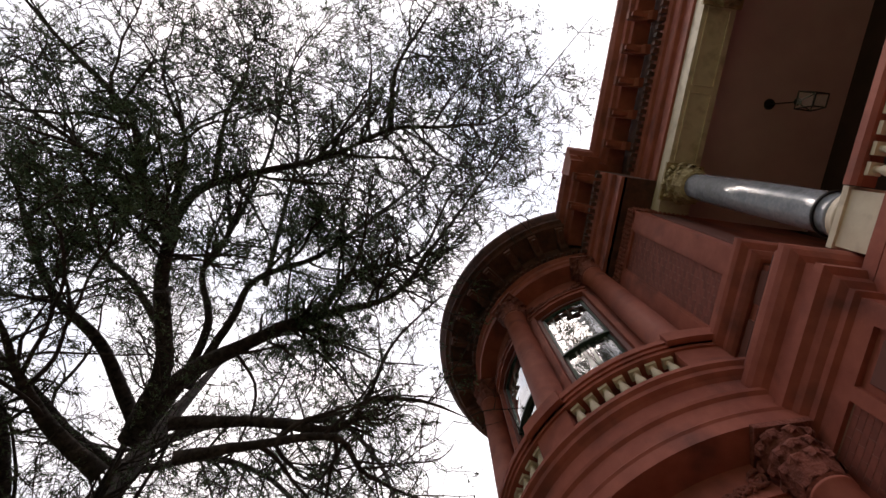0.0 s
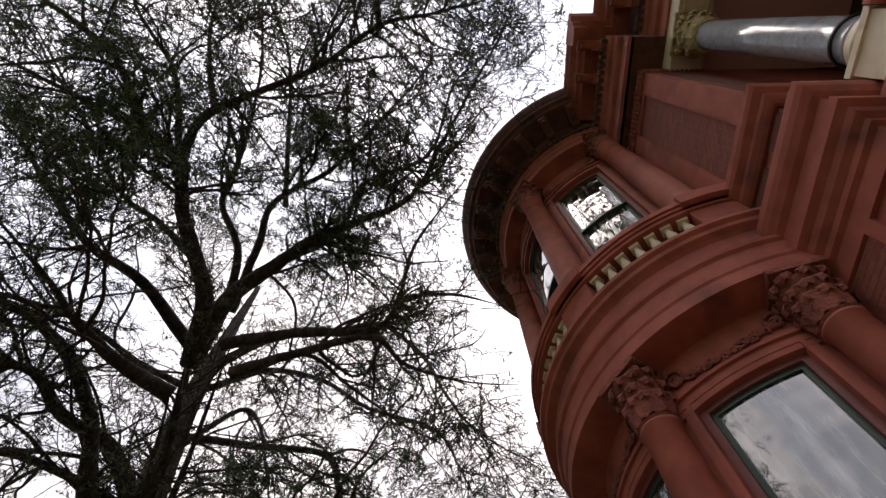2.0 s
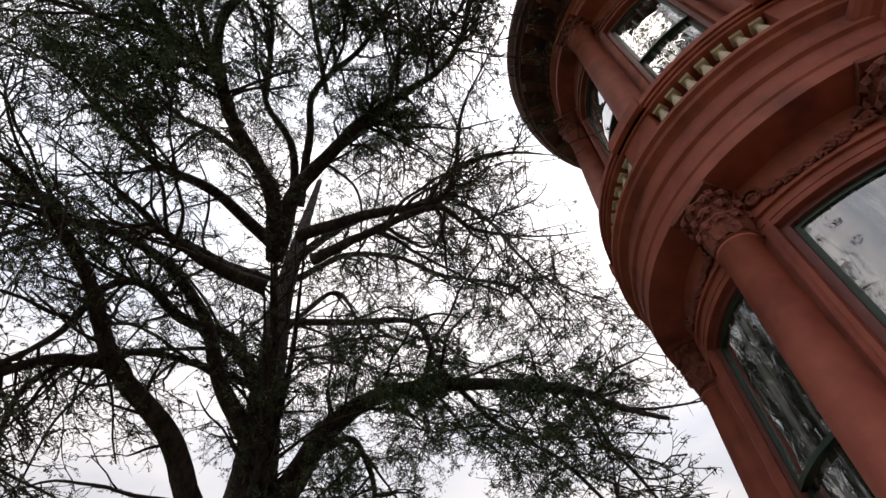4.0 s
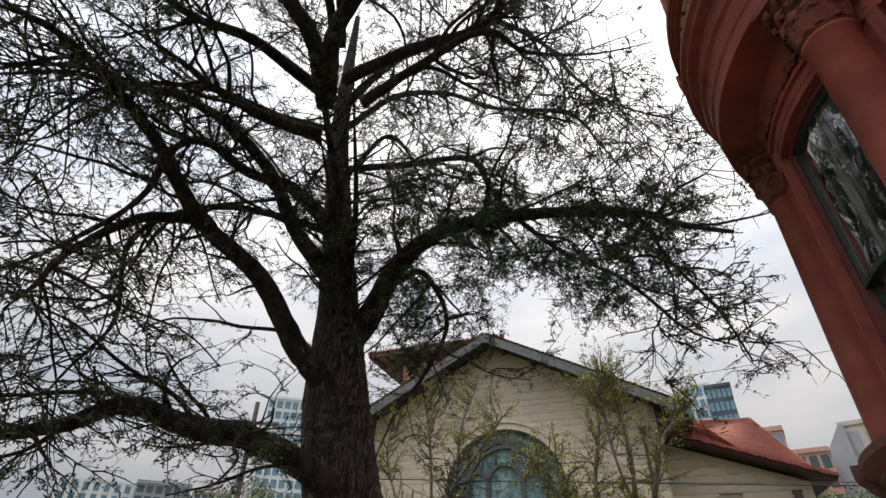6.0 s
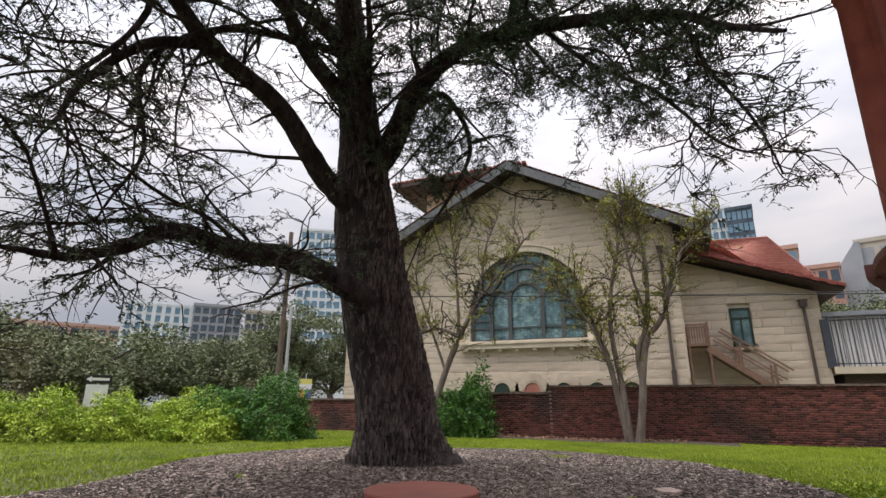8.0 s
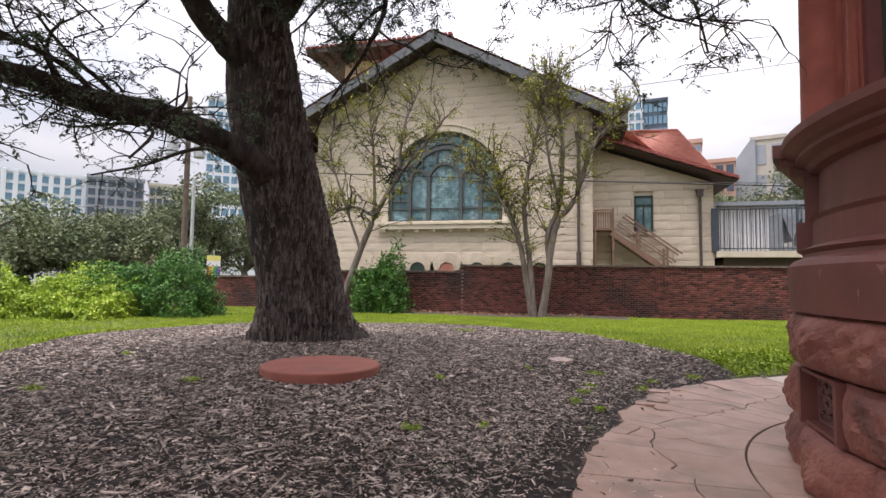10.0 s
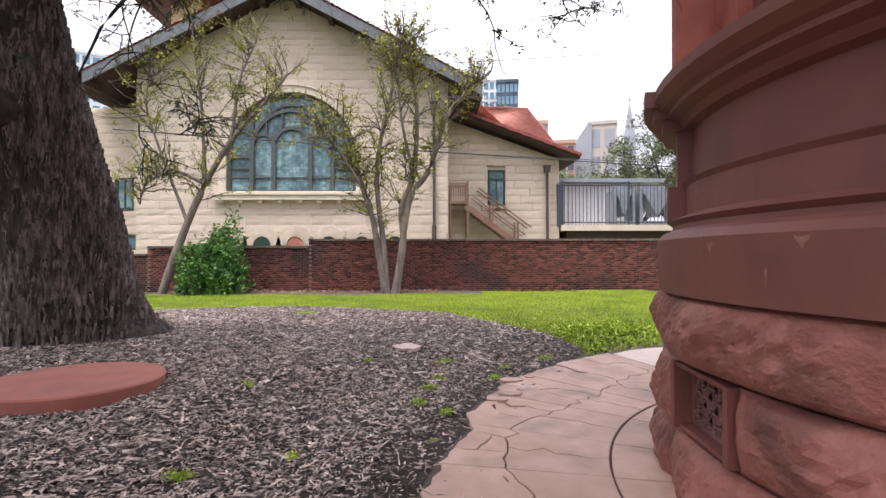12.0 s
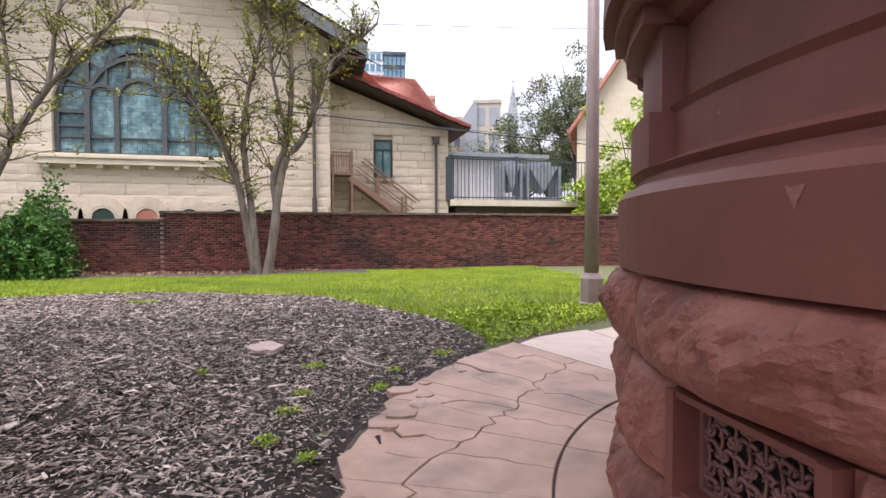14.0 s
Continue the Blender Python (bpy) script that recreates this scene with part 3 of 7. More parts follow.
limb(0.09, [(-6.49, 1.7, 15.5), (-7.6, 0.8, 15.0), (-8.69, -0.11, 14.5), (-9.5, -0.7, 14.0)])
limb(0.08, [(0.16, 5.29, 12.5), (1.3, 5.07, 12.33), (2.61, 5.37, 12.17), (3.46, 6.02, 12.0)])
# joins of the guides to the trunk
for a, b, r in (((-5.9, 9.8, 9.5), (-4.98, 6.77, 12.5), 0.3), ((-5.9, 9.8, 9.0), (-5.2, 6.8, 12.6), 0.26), ((-5.6, 10.2, 6.5), (-4.52, 6.3, 10.5), 0.24), ((-5.7, 10.1, 8.3), (-3.5, 5.7, 11.6), 0.2)):
    limb(r, [a, (0.6 * a[0] + 0.4 * b[0] + 0.2, 0.6 * a[1] + 0.4 * b[1], 0.5 * a[2] + 0.5 * b[2] - 0.2), b])

wood, needle, needle_d = Soup(), Soup(), Soup()


def grow(start, way, length, r, level):
    """A crooked side branch with its own twigs."""
    n = 5 if level < 2 else 4
    p = [np.array(start)]
    d = np.array(way) / np.linalg.norm(way)
    for i in range(n):
        d = d + rng.normal(0, 0.20, 3) + np.array([0, 0, (0.02, -0.05, -0.10)[level]])
        d /= np.linalg.norm(d)
        p.append(p[-1] + d * length / n)
    p = np.array(p)
    tube(wood, p - TREE0, (1.2, 1.45, 1.35)[level] * r * np.linspace(1, 0.35, n + 1), (5, 4, 3)[level])
    return p


def side(way):
    """A way that leaves the parent branch at a wide angle."""
    s = np.cross(way, rng.normal(0, 1, 3))
    s /= np.linalg.norm(s) + 1e-9
    s[2] *= 0.45
    return way * rng.uniform(0.3, 0.9) + s


# longer boughs off the limbs
BOUGHS = []
for path, rad in GUIDES:
    length = np.linalg.norm(np.diff(path, axis=0), axis=1).sum()
    for i in range(int(length * (1.5 if path[:, 2].mean() > 14 else 1.0))):
        k = int(rng.uniform(0.25, 0.98) * (len(path) - 1))
        way = path[k + 1] - path[k]
        way /= np.linalg.norm(way)
        r = min(0.05, rad[k] * 0.6)
        d = side(way)
        p = [path[k]]
        ln = rng.uniform(1.8, 4.0)
        d /= np.linalg.norm(d)
        for j in range(7):
            d = d + rng.normal(0, 0.16, 3) + np.array([0, 0, -0.03])
            d /= np.linalg.norm(d)
            p.append(p[-1] + d * ln / 7)
        p = smooth_path(p, 2)
        if not clear(p).all():
            continue
        rr = r * np.linspace(1, 0.35, len(p))
        tube(wood, p - TREE0, rr, 6)
        BOUGHS.append((p, rr))
tips = []
GREENS = [((-3.2, 9.9, 8.6), 1.7), ((-0.8, 9.3, 8.6), 1.6), ((1.4, 8.8, 7.6), 1.1), ((-2.8, 9.8, 9.2), 1.5), ((-2.5, 3.6, 15.5), 1.6), ((-5.5, 1.2, 13.0), 1.8)]
for path, rad in GUIDES + BOUGHS:
    seg = np.linalg.norm(np.diff(path, axis=0), axis=1)
    length = seg.sum()
    for i in range(int(length * (2.5 if path[:, 2].mean() > 14 else 1.45))):
        k = int(rng.uniform(0.2 if rad[0] < 0.06 else 0.34, 0.99) * (len(path) - 1))
        way = path[k + 1] - path[k]
        way /= np.linalg.norm(way)
        l1 = rng.uniform(0.7, 1.9)
        if not clear(path[k]):
            continue
        green = any(np.linalg.norm(path[k] - np.array(c)) < rr for c, rr in GREENS)
        p1 = grow(path[k], side(way), l1, max(0.012, min(0.04, rad[k] * 0.45)), 0)
        for j in range(int(l1 * (6.0 if green else 4.0))):
            a = rng.integers(1, len(p1))
            w1 = p1[a] - p1[a - 1]
            p2 = grow(p1[a], side(w1 / np.linalg.norm(w1)), rng.uniform(0.35, 0.95), 0.009, 1)
            for q in range(3 + 2 * green):
                b = rng.integers(1, len(p2))
                w2 = p2[b] - p2[b - 1]
                tips.append(grow(p2[b], side(w2 / np.linalg.norm(w2)), rng.uniform(0.18, 0.45), 0.005, 2))
wood.mesh("twig_mass", TWIG, cedar, kind="stuff")
tips = np.array(tips)
tips = tips[clear(tips).all(axis=1)]
per = 13
t = rng.uniform(0, 1, (len(tips), per, 1))
i0 = np.minimum((t * 4).astype(int), 3)
base = np.take_along_axis(tips, i0, 1) * (1 - (t * 4 - i0)) + np.take_along_axis(tips, i0 + 1, 1) * (t * 4 - i0)
base = (base + rng.normal(0, 0.02, base.shape))
far_part = rng.uniform(0, 1, len(tips)) < 0.72
leaves(needle, base[far_part].reshape(-1, 3) - TREE0, 0.072, rng, -0.5, 0.34)
needle.mesh("foliage", CEDAR, cedar, kind="stuff")
near_green = np.zeros(len(tips), bool)
for c, rr in GREENS:
    near_green |= np.linalg.norm(tips[:, 2] - np.array(c), axis=1) < rr + 1.0
nb = base[near_green]
nb = nb + rng.normal(0, 0.05, nb.shape)
leaves(needle_d, nb.reshape(-1, 3) - TREE0, 0.085, rng, -0.35, 0.25)
needle_d.mesh("foliage_spray", CEDAR_D, cedar, kind="stuff")

# ---- the red stone mansion ----
HX, HY = 5.12, 4.02
mansion = thing("mansion", "grand red sandstone mansion with round turret and columned porch", "building")
LEVEL1 = [radians(a) for a in (-164.5, -119.5, -62.5, -29.5, 15.5)]
WINA = [radians(a) for a in (-142, -97, -52, -7)]


def at_angle(a, r, z=0.0):
    """A pose on the turret: x along the wall, y outward."""
    return pose(HX + r * math.sin(a), HY + r * math.cos(a), z, 0, 0, -math.degrees(a))


def revolve(name, prof, material, label="", n=96, smooth=False, kind="structure"):
    bm = bmesh.new()
    lathe(bm, prof, n, cx=HX, cy=HY)
    return part(name, bm, material, mansion, label, kind, smooth)


R = 2.54
revolve("turret_core", [(R - 0.34, -0.1), (R - 0.34, 1.2)], DARKRED)
revolve("plinth_band", [(R - 0.2, 1.19), (R, 1.2), (R + 0.005, 1.53), (R - 0.03, 1.575), (R - 0.09, 1.60), (R - 0.10, 1.63), (R - 0.07, 1.66), (R - 0.16, 1.70), (R - 0.17, 1.89), (R - 0.15, 1.92), (R - 0.21, 1.94), (R - 0.22, 2.27), (R - 0.16, 2.29), (R - 0.13, 2.33), (R - 0.06, 2.36), (R - 0.06, 2.39), (R - 0.02, 2.41), (R + 0.03, 2.46), (R + 0.03, 2.52), (R - 0.3, 2.55)], RED_LOW, "smooth red stone plinth with moulded bands")

# bare worn spots on the painted plinth
for a_, z_, w_, h_ in ((-91.5, 1.50, 0.03, -0.07), (-79.5, 1.80, 0.010, 0.02), (-76.5, 1.61, 0.012, 0.006), (-104, 1.515, 0.04, -0.06), (-98.5, 1.66, 0.02, 0.006), (-100, 1.38, 0.008, -0.10), (-111, 1.44, 0.015, -0.03)):
    r_ = float(np.interp(z_, [1.2, 1.53, 1.575, 1.6, 1.66, 1.7, 1.89], [R, R + 0.005, R - 0.03, R - 0.08, R - 0.07, R - 0.16, R - 0.17])) + 0.002
    bm = bmesh.new()
    dw = w_ / r_
    pts = [(-1, 0), (-0.3, 0.12), (0.4, 0.05), (1, 0.02), (0.55, 0.45), (0.25, 0.6), (0.1, 1), (-0.2, 0.7), (-0.6, 0.4)]
    vs = []
    for u_, v_ in pts:
        aa, zz = radians(a_) - u_ * dw, z_ + v_ * h_
        vs.append(bm.verts.new((HX + r_ * math.sin(aa), HY + r_ * math.cos(aa), zz)))
    bm.faces.new(vs)
    part("worn_spot", bm, WORN, mansion, "pale worn spot in the red paint")

# rock-faced stones of the plinth
rrng = np.random.default_rng(8)


def rock_block(a0, a1, z0, z1, depth=0.12, na=10, nz=6):
    """A rock-faced block on the turret: flat margins, a bulging broken face."""
    va, vz = np.linspace(a0, a1, na + 1), np.linspace(z0, z1, nz + 1)
    A, Z = np.meshgrid(va, vz, indexing="ij")
    u, w = np.linspace(0, 1, na + 1)[:, None], np.linspace(0, 1, nz + 1)[None]
    bulge = (np.sin(np.pi * u) ** 0.45) * (np.sin(np.pi * w) ** 0.5)
    seed = rrng.uniform(0, 100)
    nz_ = np.array([[noise.noise(Vector((a * 5 + seed, z * 2.2, 0))) * 1.0 + 0.8 * abs(noise.noise(Vector((a * 11 + seed + z * 2, z * 4.5, 3)))) - 0.5 * abs(noise.noise(Vector((a * 26 + seed, z * 9 - a * 6, 6)))) + 0.16 * noise.noise(Vector((a * 60, z * 24, seed))) for z in vz] for a in va])
    rr = (R - 0.07) + bulge * (depth * 0.9 + 0.075 * nz_)
    ox, oy = HX + rr * np.sin(A), HY + rr * np.cos(A)
    bm = bmesh.new()
    g = [[bm.verts.new((ox[i, j], oy[i, j], Z[i, j])) for j in range(nz + 1)] for i in range(na + 1)]
    for i in range(na):
        for j in range(nz):
            bm.faces.new((g[i + 1][j], g[i][j], g[i][j + 1], g[i + 1][j + 1]))
    back = [[bm.verts.new((HX + (R - 0.3) * math.sin(a), HY + (R - 0.3) * math.cos(a), z)) for z in (z0, z1)] for a in va]
    for i in range(na):
        bm.faces.new((back[i][0], back[i + 1][0], g[i + 1][0], g[i][0]))
        bm.faces.new((g[i][nz], g[i + 1][nz], back[i + 1][1], back[i][1]))
    for e in (0, na):
        for j in range(nz):
            bm.faces.new((g[e][j], g[e][j + 1], back[e][1]) if j else (g[e][0], g[e][1], back[e][1], back[e][0]))
    bmesh.ops.recalc_face_normals(bm, faces=bm.faces)
    part("stone", bm, ROCK, mansion)


GR = (radians(-94.0), radians(-77.5))
for course, (z0, z1) in enumerate(((-0.05, 0.365), (0.38, 0.79), (0.80, 1.20))):
    step = radians(19)
    a = radians(-185) + course * radians(7)
    if course == 1:
        edges = [radians(v) for v in (-178, -158, -137, -115)] + [GR[0]]
        runs = list(zip(edges, edges[1:]))
        edges = [GR[1]] + [radians(v) for v in (-63, -42, -20, 2, 24)]
        runs += list(zip(edges, edges[1:]))
    elif course == 2:
        edges = [radians(v) for v in (-185, -150, -113, -68, -36, -8, 25)]
        runs = list(zip(edges, edges[1:]))
    else:
        runs = []
        while a < radians(25):
            b = a + step * rrng.uniform(0.85, 1.3)
            runs.append((a, b))
            a = b
    for a0, a1 in runs:
        rock_block(a0 + 0.002, a1 - 0.002, z0, z1, 0.14 if course == 2 else 0.13, 46 if course == 2 else 28, 15)

# the cast-iron ventilation grille between the stones
grille = thing("vent_grille", "brown cast-iron ventilation grille with scrolling openwork in the plinth", "vent", (0, 0, 0))
gm = at_angle((GR[0] + GR[1]) / 2, R - 0.17, 0.585)
grille.matrix_basis = gm
gw, gh = 0.30, 0.175
bm = bmesh.new()
for x0, x1, z0, z1 in ((-gw, gw, gh - 0.02, gh), (-gw, gw, -gh, -gh + 0.02), (-gw, -gw + 0.02, -gh, gh), (gw - 0.02, gw, -gh, gh)):
    box(bm, x0, x1, -0.02, 0.02, z0, z1)
part("frame", bm, GRILLE, grille)
bm = bmesh.new()
# black sheet painted as the shade inside the vent
box(bm, -gw, gw, -0.09, -0.07, -gh, gh)
part("backing", bm, DARKIN, grille)
sc = Soup()
gvr = np.random.default_rng(12)
for cxg in np.arange(-4, 5) * 0.066:
    for czg in np.arange(-2, 3) * 0.068:
        for sx in (-1, 1):
            th = np.linspace(0, 4.6, 12)
            rr = 0.030 * gvr.uniform(0.85, 1.25) * (1 - th / 6.4)
            ph = gvr.uniform(-0.5, 0.5) + (math.pi if (int(round(cxg / 0.066)) + int(round(czg / 0.068))) % 2 else 0)
            pts = np.stack([cxg + sx * (0.016 + rr * np.cos(th + ph)), 0.004 + 0.006 * np.sin(th), czg + rr * np.sin(th + ph)], -1)
            tube(sc, pts, 0.0085 * np.linspace(1.15, 0.7, 12), 5)
        tube(sc, [(cxg, 0, czg - 0.036), (cxg + gvr.normal(0, 0.006), 0.006, czg), (cxg, 0, czg + 0.036)], [0.007] * 3, 5)
sc.mesh("scrollwork", GRILLE, grille)
bm = bmesh.new()
for s in (-1, 1):
    box(bm, *((-gw - 0.05, -gw) if s < 0 else (gw, gw + 0.05)), -0.02, 0.13, -0.2, 0.2)
box(bm, -gw, gw, -0.02, 0.12, gh, 0.2)
box(bm, -gw, gw, -0.02, 0.10, -0.2, -gh)
part("surround", bm, RED_LOW, grille)

# walls of the turret's storeys, in drums with their openings
def drum(z0, z1, r_out, r_in, half, name):
    """The wall between the windows, from z0 to z1."""
    stops = [radians(-178)]
    for a in WINA:
        stops += [a - half, a + half]
    stops.append(radians(20))
    for a0, a1 in zip(stops[::2], stops[1::2]):
        bm = bmesh.new()
        n = max(3, int((a1 - a0) / 0.06))
        ring = []
        for r in (r_out, r_in):
            for z in (z0, z1):
                ring.append([bm.verts.new((HX + r * math.sin(a0 + (a1 - a0) * i / n), HY + r * math.cos(a0 + (a1 - a0) * i / n), z)) for i in range(n + 1)])
        ol, ot, il, it = ring
        for i in range(n):
            bm.faces.new((ol[i + 1], ol[i], ot[i], ot[i + 1]))
            bm.faces.new((il[i], il[i + 1], it[i + 1], it[i]))
        for i in (0, n):
            bm.faces.new((ol[i], il[i], it[i], ot[i]))
        bmesh.ops.recalc_face_normals(bm, faces=bm.faces)
        part(name, bm, RED, mansion, kind="structure")


HALF = radians(14.5)
RW = R - 0.36
LW = RW - 0.04
drum(2.5, 5.42, LW, LW - 0.28, HALF, "turret_wall")
drum(7.15, 11.5, RW, RW - 0.28, radians(14), "turret_wall")
revolve("turret_wall_head", [(RW - 0.28, 5.40), (RW, 5.41), (RW + 0.015, 6.1), (RW - 0.28, 6.12)], RED)
revolve("turret_wall_head", [(RW - 0.28, 11.5), (RW, 11.51), (RW, 12.4), (RW - 0.28, 12.42)], RED)
# added black drum in place of the unlit rooms
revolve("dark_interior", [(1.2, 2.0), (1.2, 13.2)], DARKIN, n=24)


def arc_bar(bm, a0, a1, r0, r1, z0, z1, n=10):
    g = []
    for i in range(n + 1):
        a = a0 + (a1 - a0) * i / n
        g.append([bm.verts.new((HX + r * math.sin(a), HY + r * math.cos(a), z)) for r, z in ((r1, z0), (r1, z1), (r0, z1), (r0, z0))])
    for p, q in zip(g, g[1:]):
        for k in range(4):
            bm.faces.new((p[k], q[k], q[(k + 1) % 4], p[(k + 1) % 4]))
    bm.faces.new(g[0])
    bm.faces.new(g[-1][::-1])
    bmesh.ops.recalc_face_normals(bm, faces=bm.faces)


def sash_window(a, z0, z1, half, frame_mat, zmeet, blind, RW=RW):
    w = thing("window", "curved one-over-one sash window with dark green sashes and reflecting old glass", "window", group="turret windows")
    w.parent = mansion
    w["category"] = ""
    del w["category"]
    da = 0.035
    bm = bmesh.new()
    arc_bar(bm, a - half, a - half + da, RW - 0.17, RW - 0.03, z0, z1, 2)
    arc_bar(bm, a + half - da, a + half, RW - 0.17, RW - 0.03, z0, z1, 2)
    arc_bar(bm, a - half, a + half, RW - 0.17, RW - 0.03, z1 - 0.07, z1)
    arc_bar(bm, a - half, a + half, RW - 0.17, RW + 0.02, z0, z0 + 0.06)
    part("casing", bm, REDF, w)
    b0, b1 = a - half + da, a + half - da
    bm = bmesh.new()
    for r0, r1, za, zb in ((RW - 0.12, RW - 0.07, zmeet, z1 - 0.07), (RW - 0.17, RW - 0.12, z0 + 0.06, zmeet + 0.05)):
        arc_bar(bm, b0, b0 + 0.022, r0, r1, za, zb, 1)
        arc_bar(bm, b1 - 0.022, b1, r0, r1, za, zb, 1)
        arc_bar(bm, b0, b1, r0, r1, zb - 0.05, zb)
        arc_bar(bm, b0, b1, r0, r1, za, za + 0.05)
    part("sash", bm, GREENF, w)
    for r, za, zb in ((RW - 0.095, zmeet, z1 - 0.07), (RW - 0.145, z0 + 0.06, zmeet + 0.05)):
        bm = bmesh.new()
        g = [[bm.verts.new((HX + r * math.sin(b0 + (b1 - b0) * i / 8), HY + r * math.cos(b0 + (b1 - b0) * i / 8), z)) for z in (za, zb)] for i in range(9)]
        for p, q in zip(g, g[1:]):
            bm.faces.new((q[0], p[0], p[1], q[1]))
        part("pane", bm, PANE, w, smooth=True)
    if blind:
        sb = bmesh.new()
        arc_bar(sb, b0, b1, RW - 0.27, RW - 0.26, z0 + 0.1, z0 + 1.5)
        part("blind", sb, SHADE, w)


for a in WINA:
    sash_window(a, 2.55, 5.42, HALF, REDF, 3.78, a > radians(-110), LW)
    sash_window(a, 8.0, 11.45, radians(14), REDF, 9.75, False)
    bm = bmesh.new()      # casing mouldings round the opening
    for z0, z1, h, RW_ in ((2.55, 5.42, HALF, LW), (8.0, 11.45, radians(14), RW)):
        for s in (-1, 1):
            e = a + s * h
            arc_bar(bm, min(e, e + s * 0.05), max(e, e + s * 0.05), RW_ - 0.01, RW_ + 0.035, z0, z1 + 0.06, 2)
            arc_bar(bm, min(e, e + s * 0.02), max(e, e + s * 0.02), RW_ + 0.03, RW_ + 0.055, z0, z1 + 0.06, 1)
        arc_bar(bm, a - h - 0.05, a + h + 0.05, RW_ - 0.01, RW_ + 0.05, z1 + 0.06, z1 + 0.16)
        arc_bar(bm, a - h - 0.05, a + h + 0.05, RW_ - 0.01, RW_ + 0.085, z1 + 0.16, z1 + 0.20)
    part("window_surround", bm, RED, mansion)


def capital(bm, r, h, rngc, n=10):
    """A leafy capital: a bell with two rows of curling leaves and corner scrolls under a square slab."""
    lathe(bm, [(r, 0), (r * 1.18, 0.03), (r * 1.02, 0.05), (r * 1.02, h * 0.45), (r * 1.3, h * 0.85)], 16)
    for row, (zb, zt, out) in enumerate(((0.05, h * 0.42, 0.30), (0.05 + h * 0.22, h * 0.62, 0.40), (0.05 + h * 0.42, h * 0.84, 0.5))):
        for i in range(n):
            a = 2 * math.pi * (i + 0.5 * row + rngc.normal(0, 0.07)) / n
            zt_ = zt + rngc.normal(0, 0.012)
            prof = [(r * 1.0, zb), (r * 1.12, zb + (zt - zb) * 0.5), (r * (1 + out), zt_), (r * (1.08 + out), zt_ - h * 0.05), (r * (1.02 + out), zt_ - h * 0.13)]
            last = None
            for k, (rr, z) in enumerate(prof):
                wd = (0.30, 0.38, 0.34, 0.26, 0.12)[k] * r / 0.2 * 0.22 + 0.01
                c, s = math.cos(a), math.sin(a)
                j = rngc.normal(0, 0.006, 3)
                tri = [bm.verts.new((rr * s - wd * c + j[0], rr * c + wd * s + j[1], z)), bm.verts.new(((rr + 0.03) * s, (rr + 0.03) * c, z + 0.01)), bm.verts.new((rr * s + wd * c + j[1], rr * c - wd * s, z + j[2]))]
                if last:
                    bm.faces.new((last[0], last[1], tri[1], tri[0]))
                    bm.faces.new((last[1], last[2], tri[2], tri[1]))
                last = tri
    for i in range(4):
        a = math.pi / 4 + i * math.pi / 2
        lathe(bm, [(0.0001, -0.035), (r * 0.30, -0.03), (r * 0.32, 0.03), (0.0001, 0.035)], 10, m=Matrix.Translation((r * 1.45 * math.sin(a), r * 1.45 * math.cos(a), h * 0.82)) @ Matrix.Rotation(-a, 4, "Z") @ Matrix.Rotation(math.pi / 2, 4, "Y"))
    q = r * 1.5
    box(bm, -q, q, -q, q, h * 0.9, h)


crng = np.random.default_rng(4)


def column(z0, z1, z2, r, rc, angle, group):
    """Shaft from z0 to z1, capital to z2."""
    c = thing("column", "round red sandstone column with a carved leafy capital", "column", group=group)
    del c["category"]
    c.parent = mansion
    c.matrix_basis = at_angle(angle, rc, z0)
    h = z1 - z0
    bm = bmesh.new()
    lathe(bm, [(r * 1.3, 0), (r * 1.3, 0.08), (r * 1.2, 0.10), (r * 1.25, 0.14), (r * 1.1, 0.17), (r * 1.04, 0.2), (r * 1.02, h * 0.4), (r * 0.9, h - 0.04), (r * 1.0, h - 0.03), (r * 1.0, h)], 32)
    part("shaft", bm, RED, c, smooth=True)
    bm = bmesh.new()
    capital(bm, r * 0.9, z2 - z1, crng)
    ob = part("capital", bm, CARVED, c, "carved leafy capital")
    ob.matrix_basis = Matrix.Translation((0, 0, h))


for a in LEVEL1:
    column(2.53, 5.35, 6.05, 0.205, R - (0.31 if a > radians(-100) else 0.22), a, "turret columns")
    column(7.9, 11.75, 12.42, 0.225, R - 0.16, radians(-71) if abs(a + 1.09) < 0.05 else a, "upper turret columns")

# carved frieze panels between the capitals
for zf, n in ((5.72, 26), (11.85, 22)):
    sc = Soup()
    for a in WINA:
        for i in range(n):
            u = (i + 0.5) / n * 2 - 1
            aa = a + u * radians(15)
            z = zf + 0.11 * abs(u) ** 1.5 + 0.02 * math.sin(i * 1.7) - 0.05
            c = np.array([HX + (RW + 0.03) * math.sin(aa), HY + (RW + 0.03) * math.cos(aa), z])
            tdir = np.array([math.cos(aa), -math.sin(aa), 0])
            th = np.linspace(0, 5, 9)
            s0 = 0.055 * crng.uniform(0.8, 1.2)
            pts = c + np.outer(np.cos(th) * s0 * (1 - th / 7), tdir) + np.outer(np.sin(th) * s0 * (1 - th / 7), [0, 0, 1])
            tube(sc, pts, np.full(9, 0.02), 5)
        for s in (-1, 1):
            aa = a + s * radians(14)
            c = np.array([HX + (RW + 0.04) * math.sin(aa), HY + (RW + 0.04) * math.cos(aa), zf + 0.08])
            tdir = np.array([math.cos(aa), -math.sin(aa), 0]) * s
            th = np.linspace(0, 9, 18)
            pts = c + np.outer(np.cos(th) * 0.13 * (1 - th / 11), tdir) + np.outer(np.sin(th) * 0.13 * (1 - th / 11), [0, 0, 1])
            tube(sc, pts, np.full(18, 0.022), 5)
    sc.mesh("carved_frieze", CARVED, mansion, smooth=True)

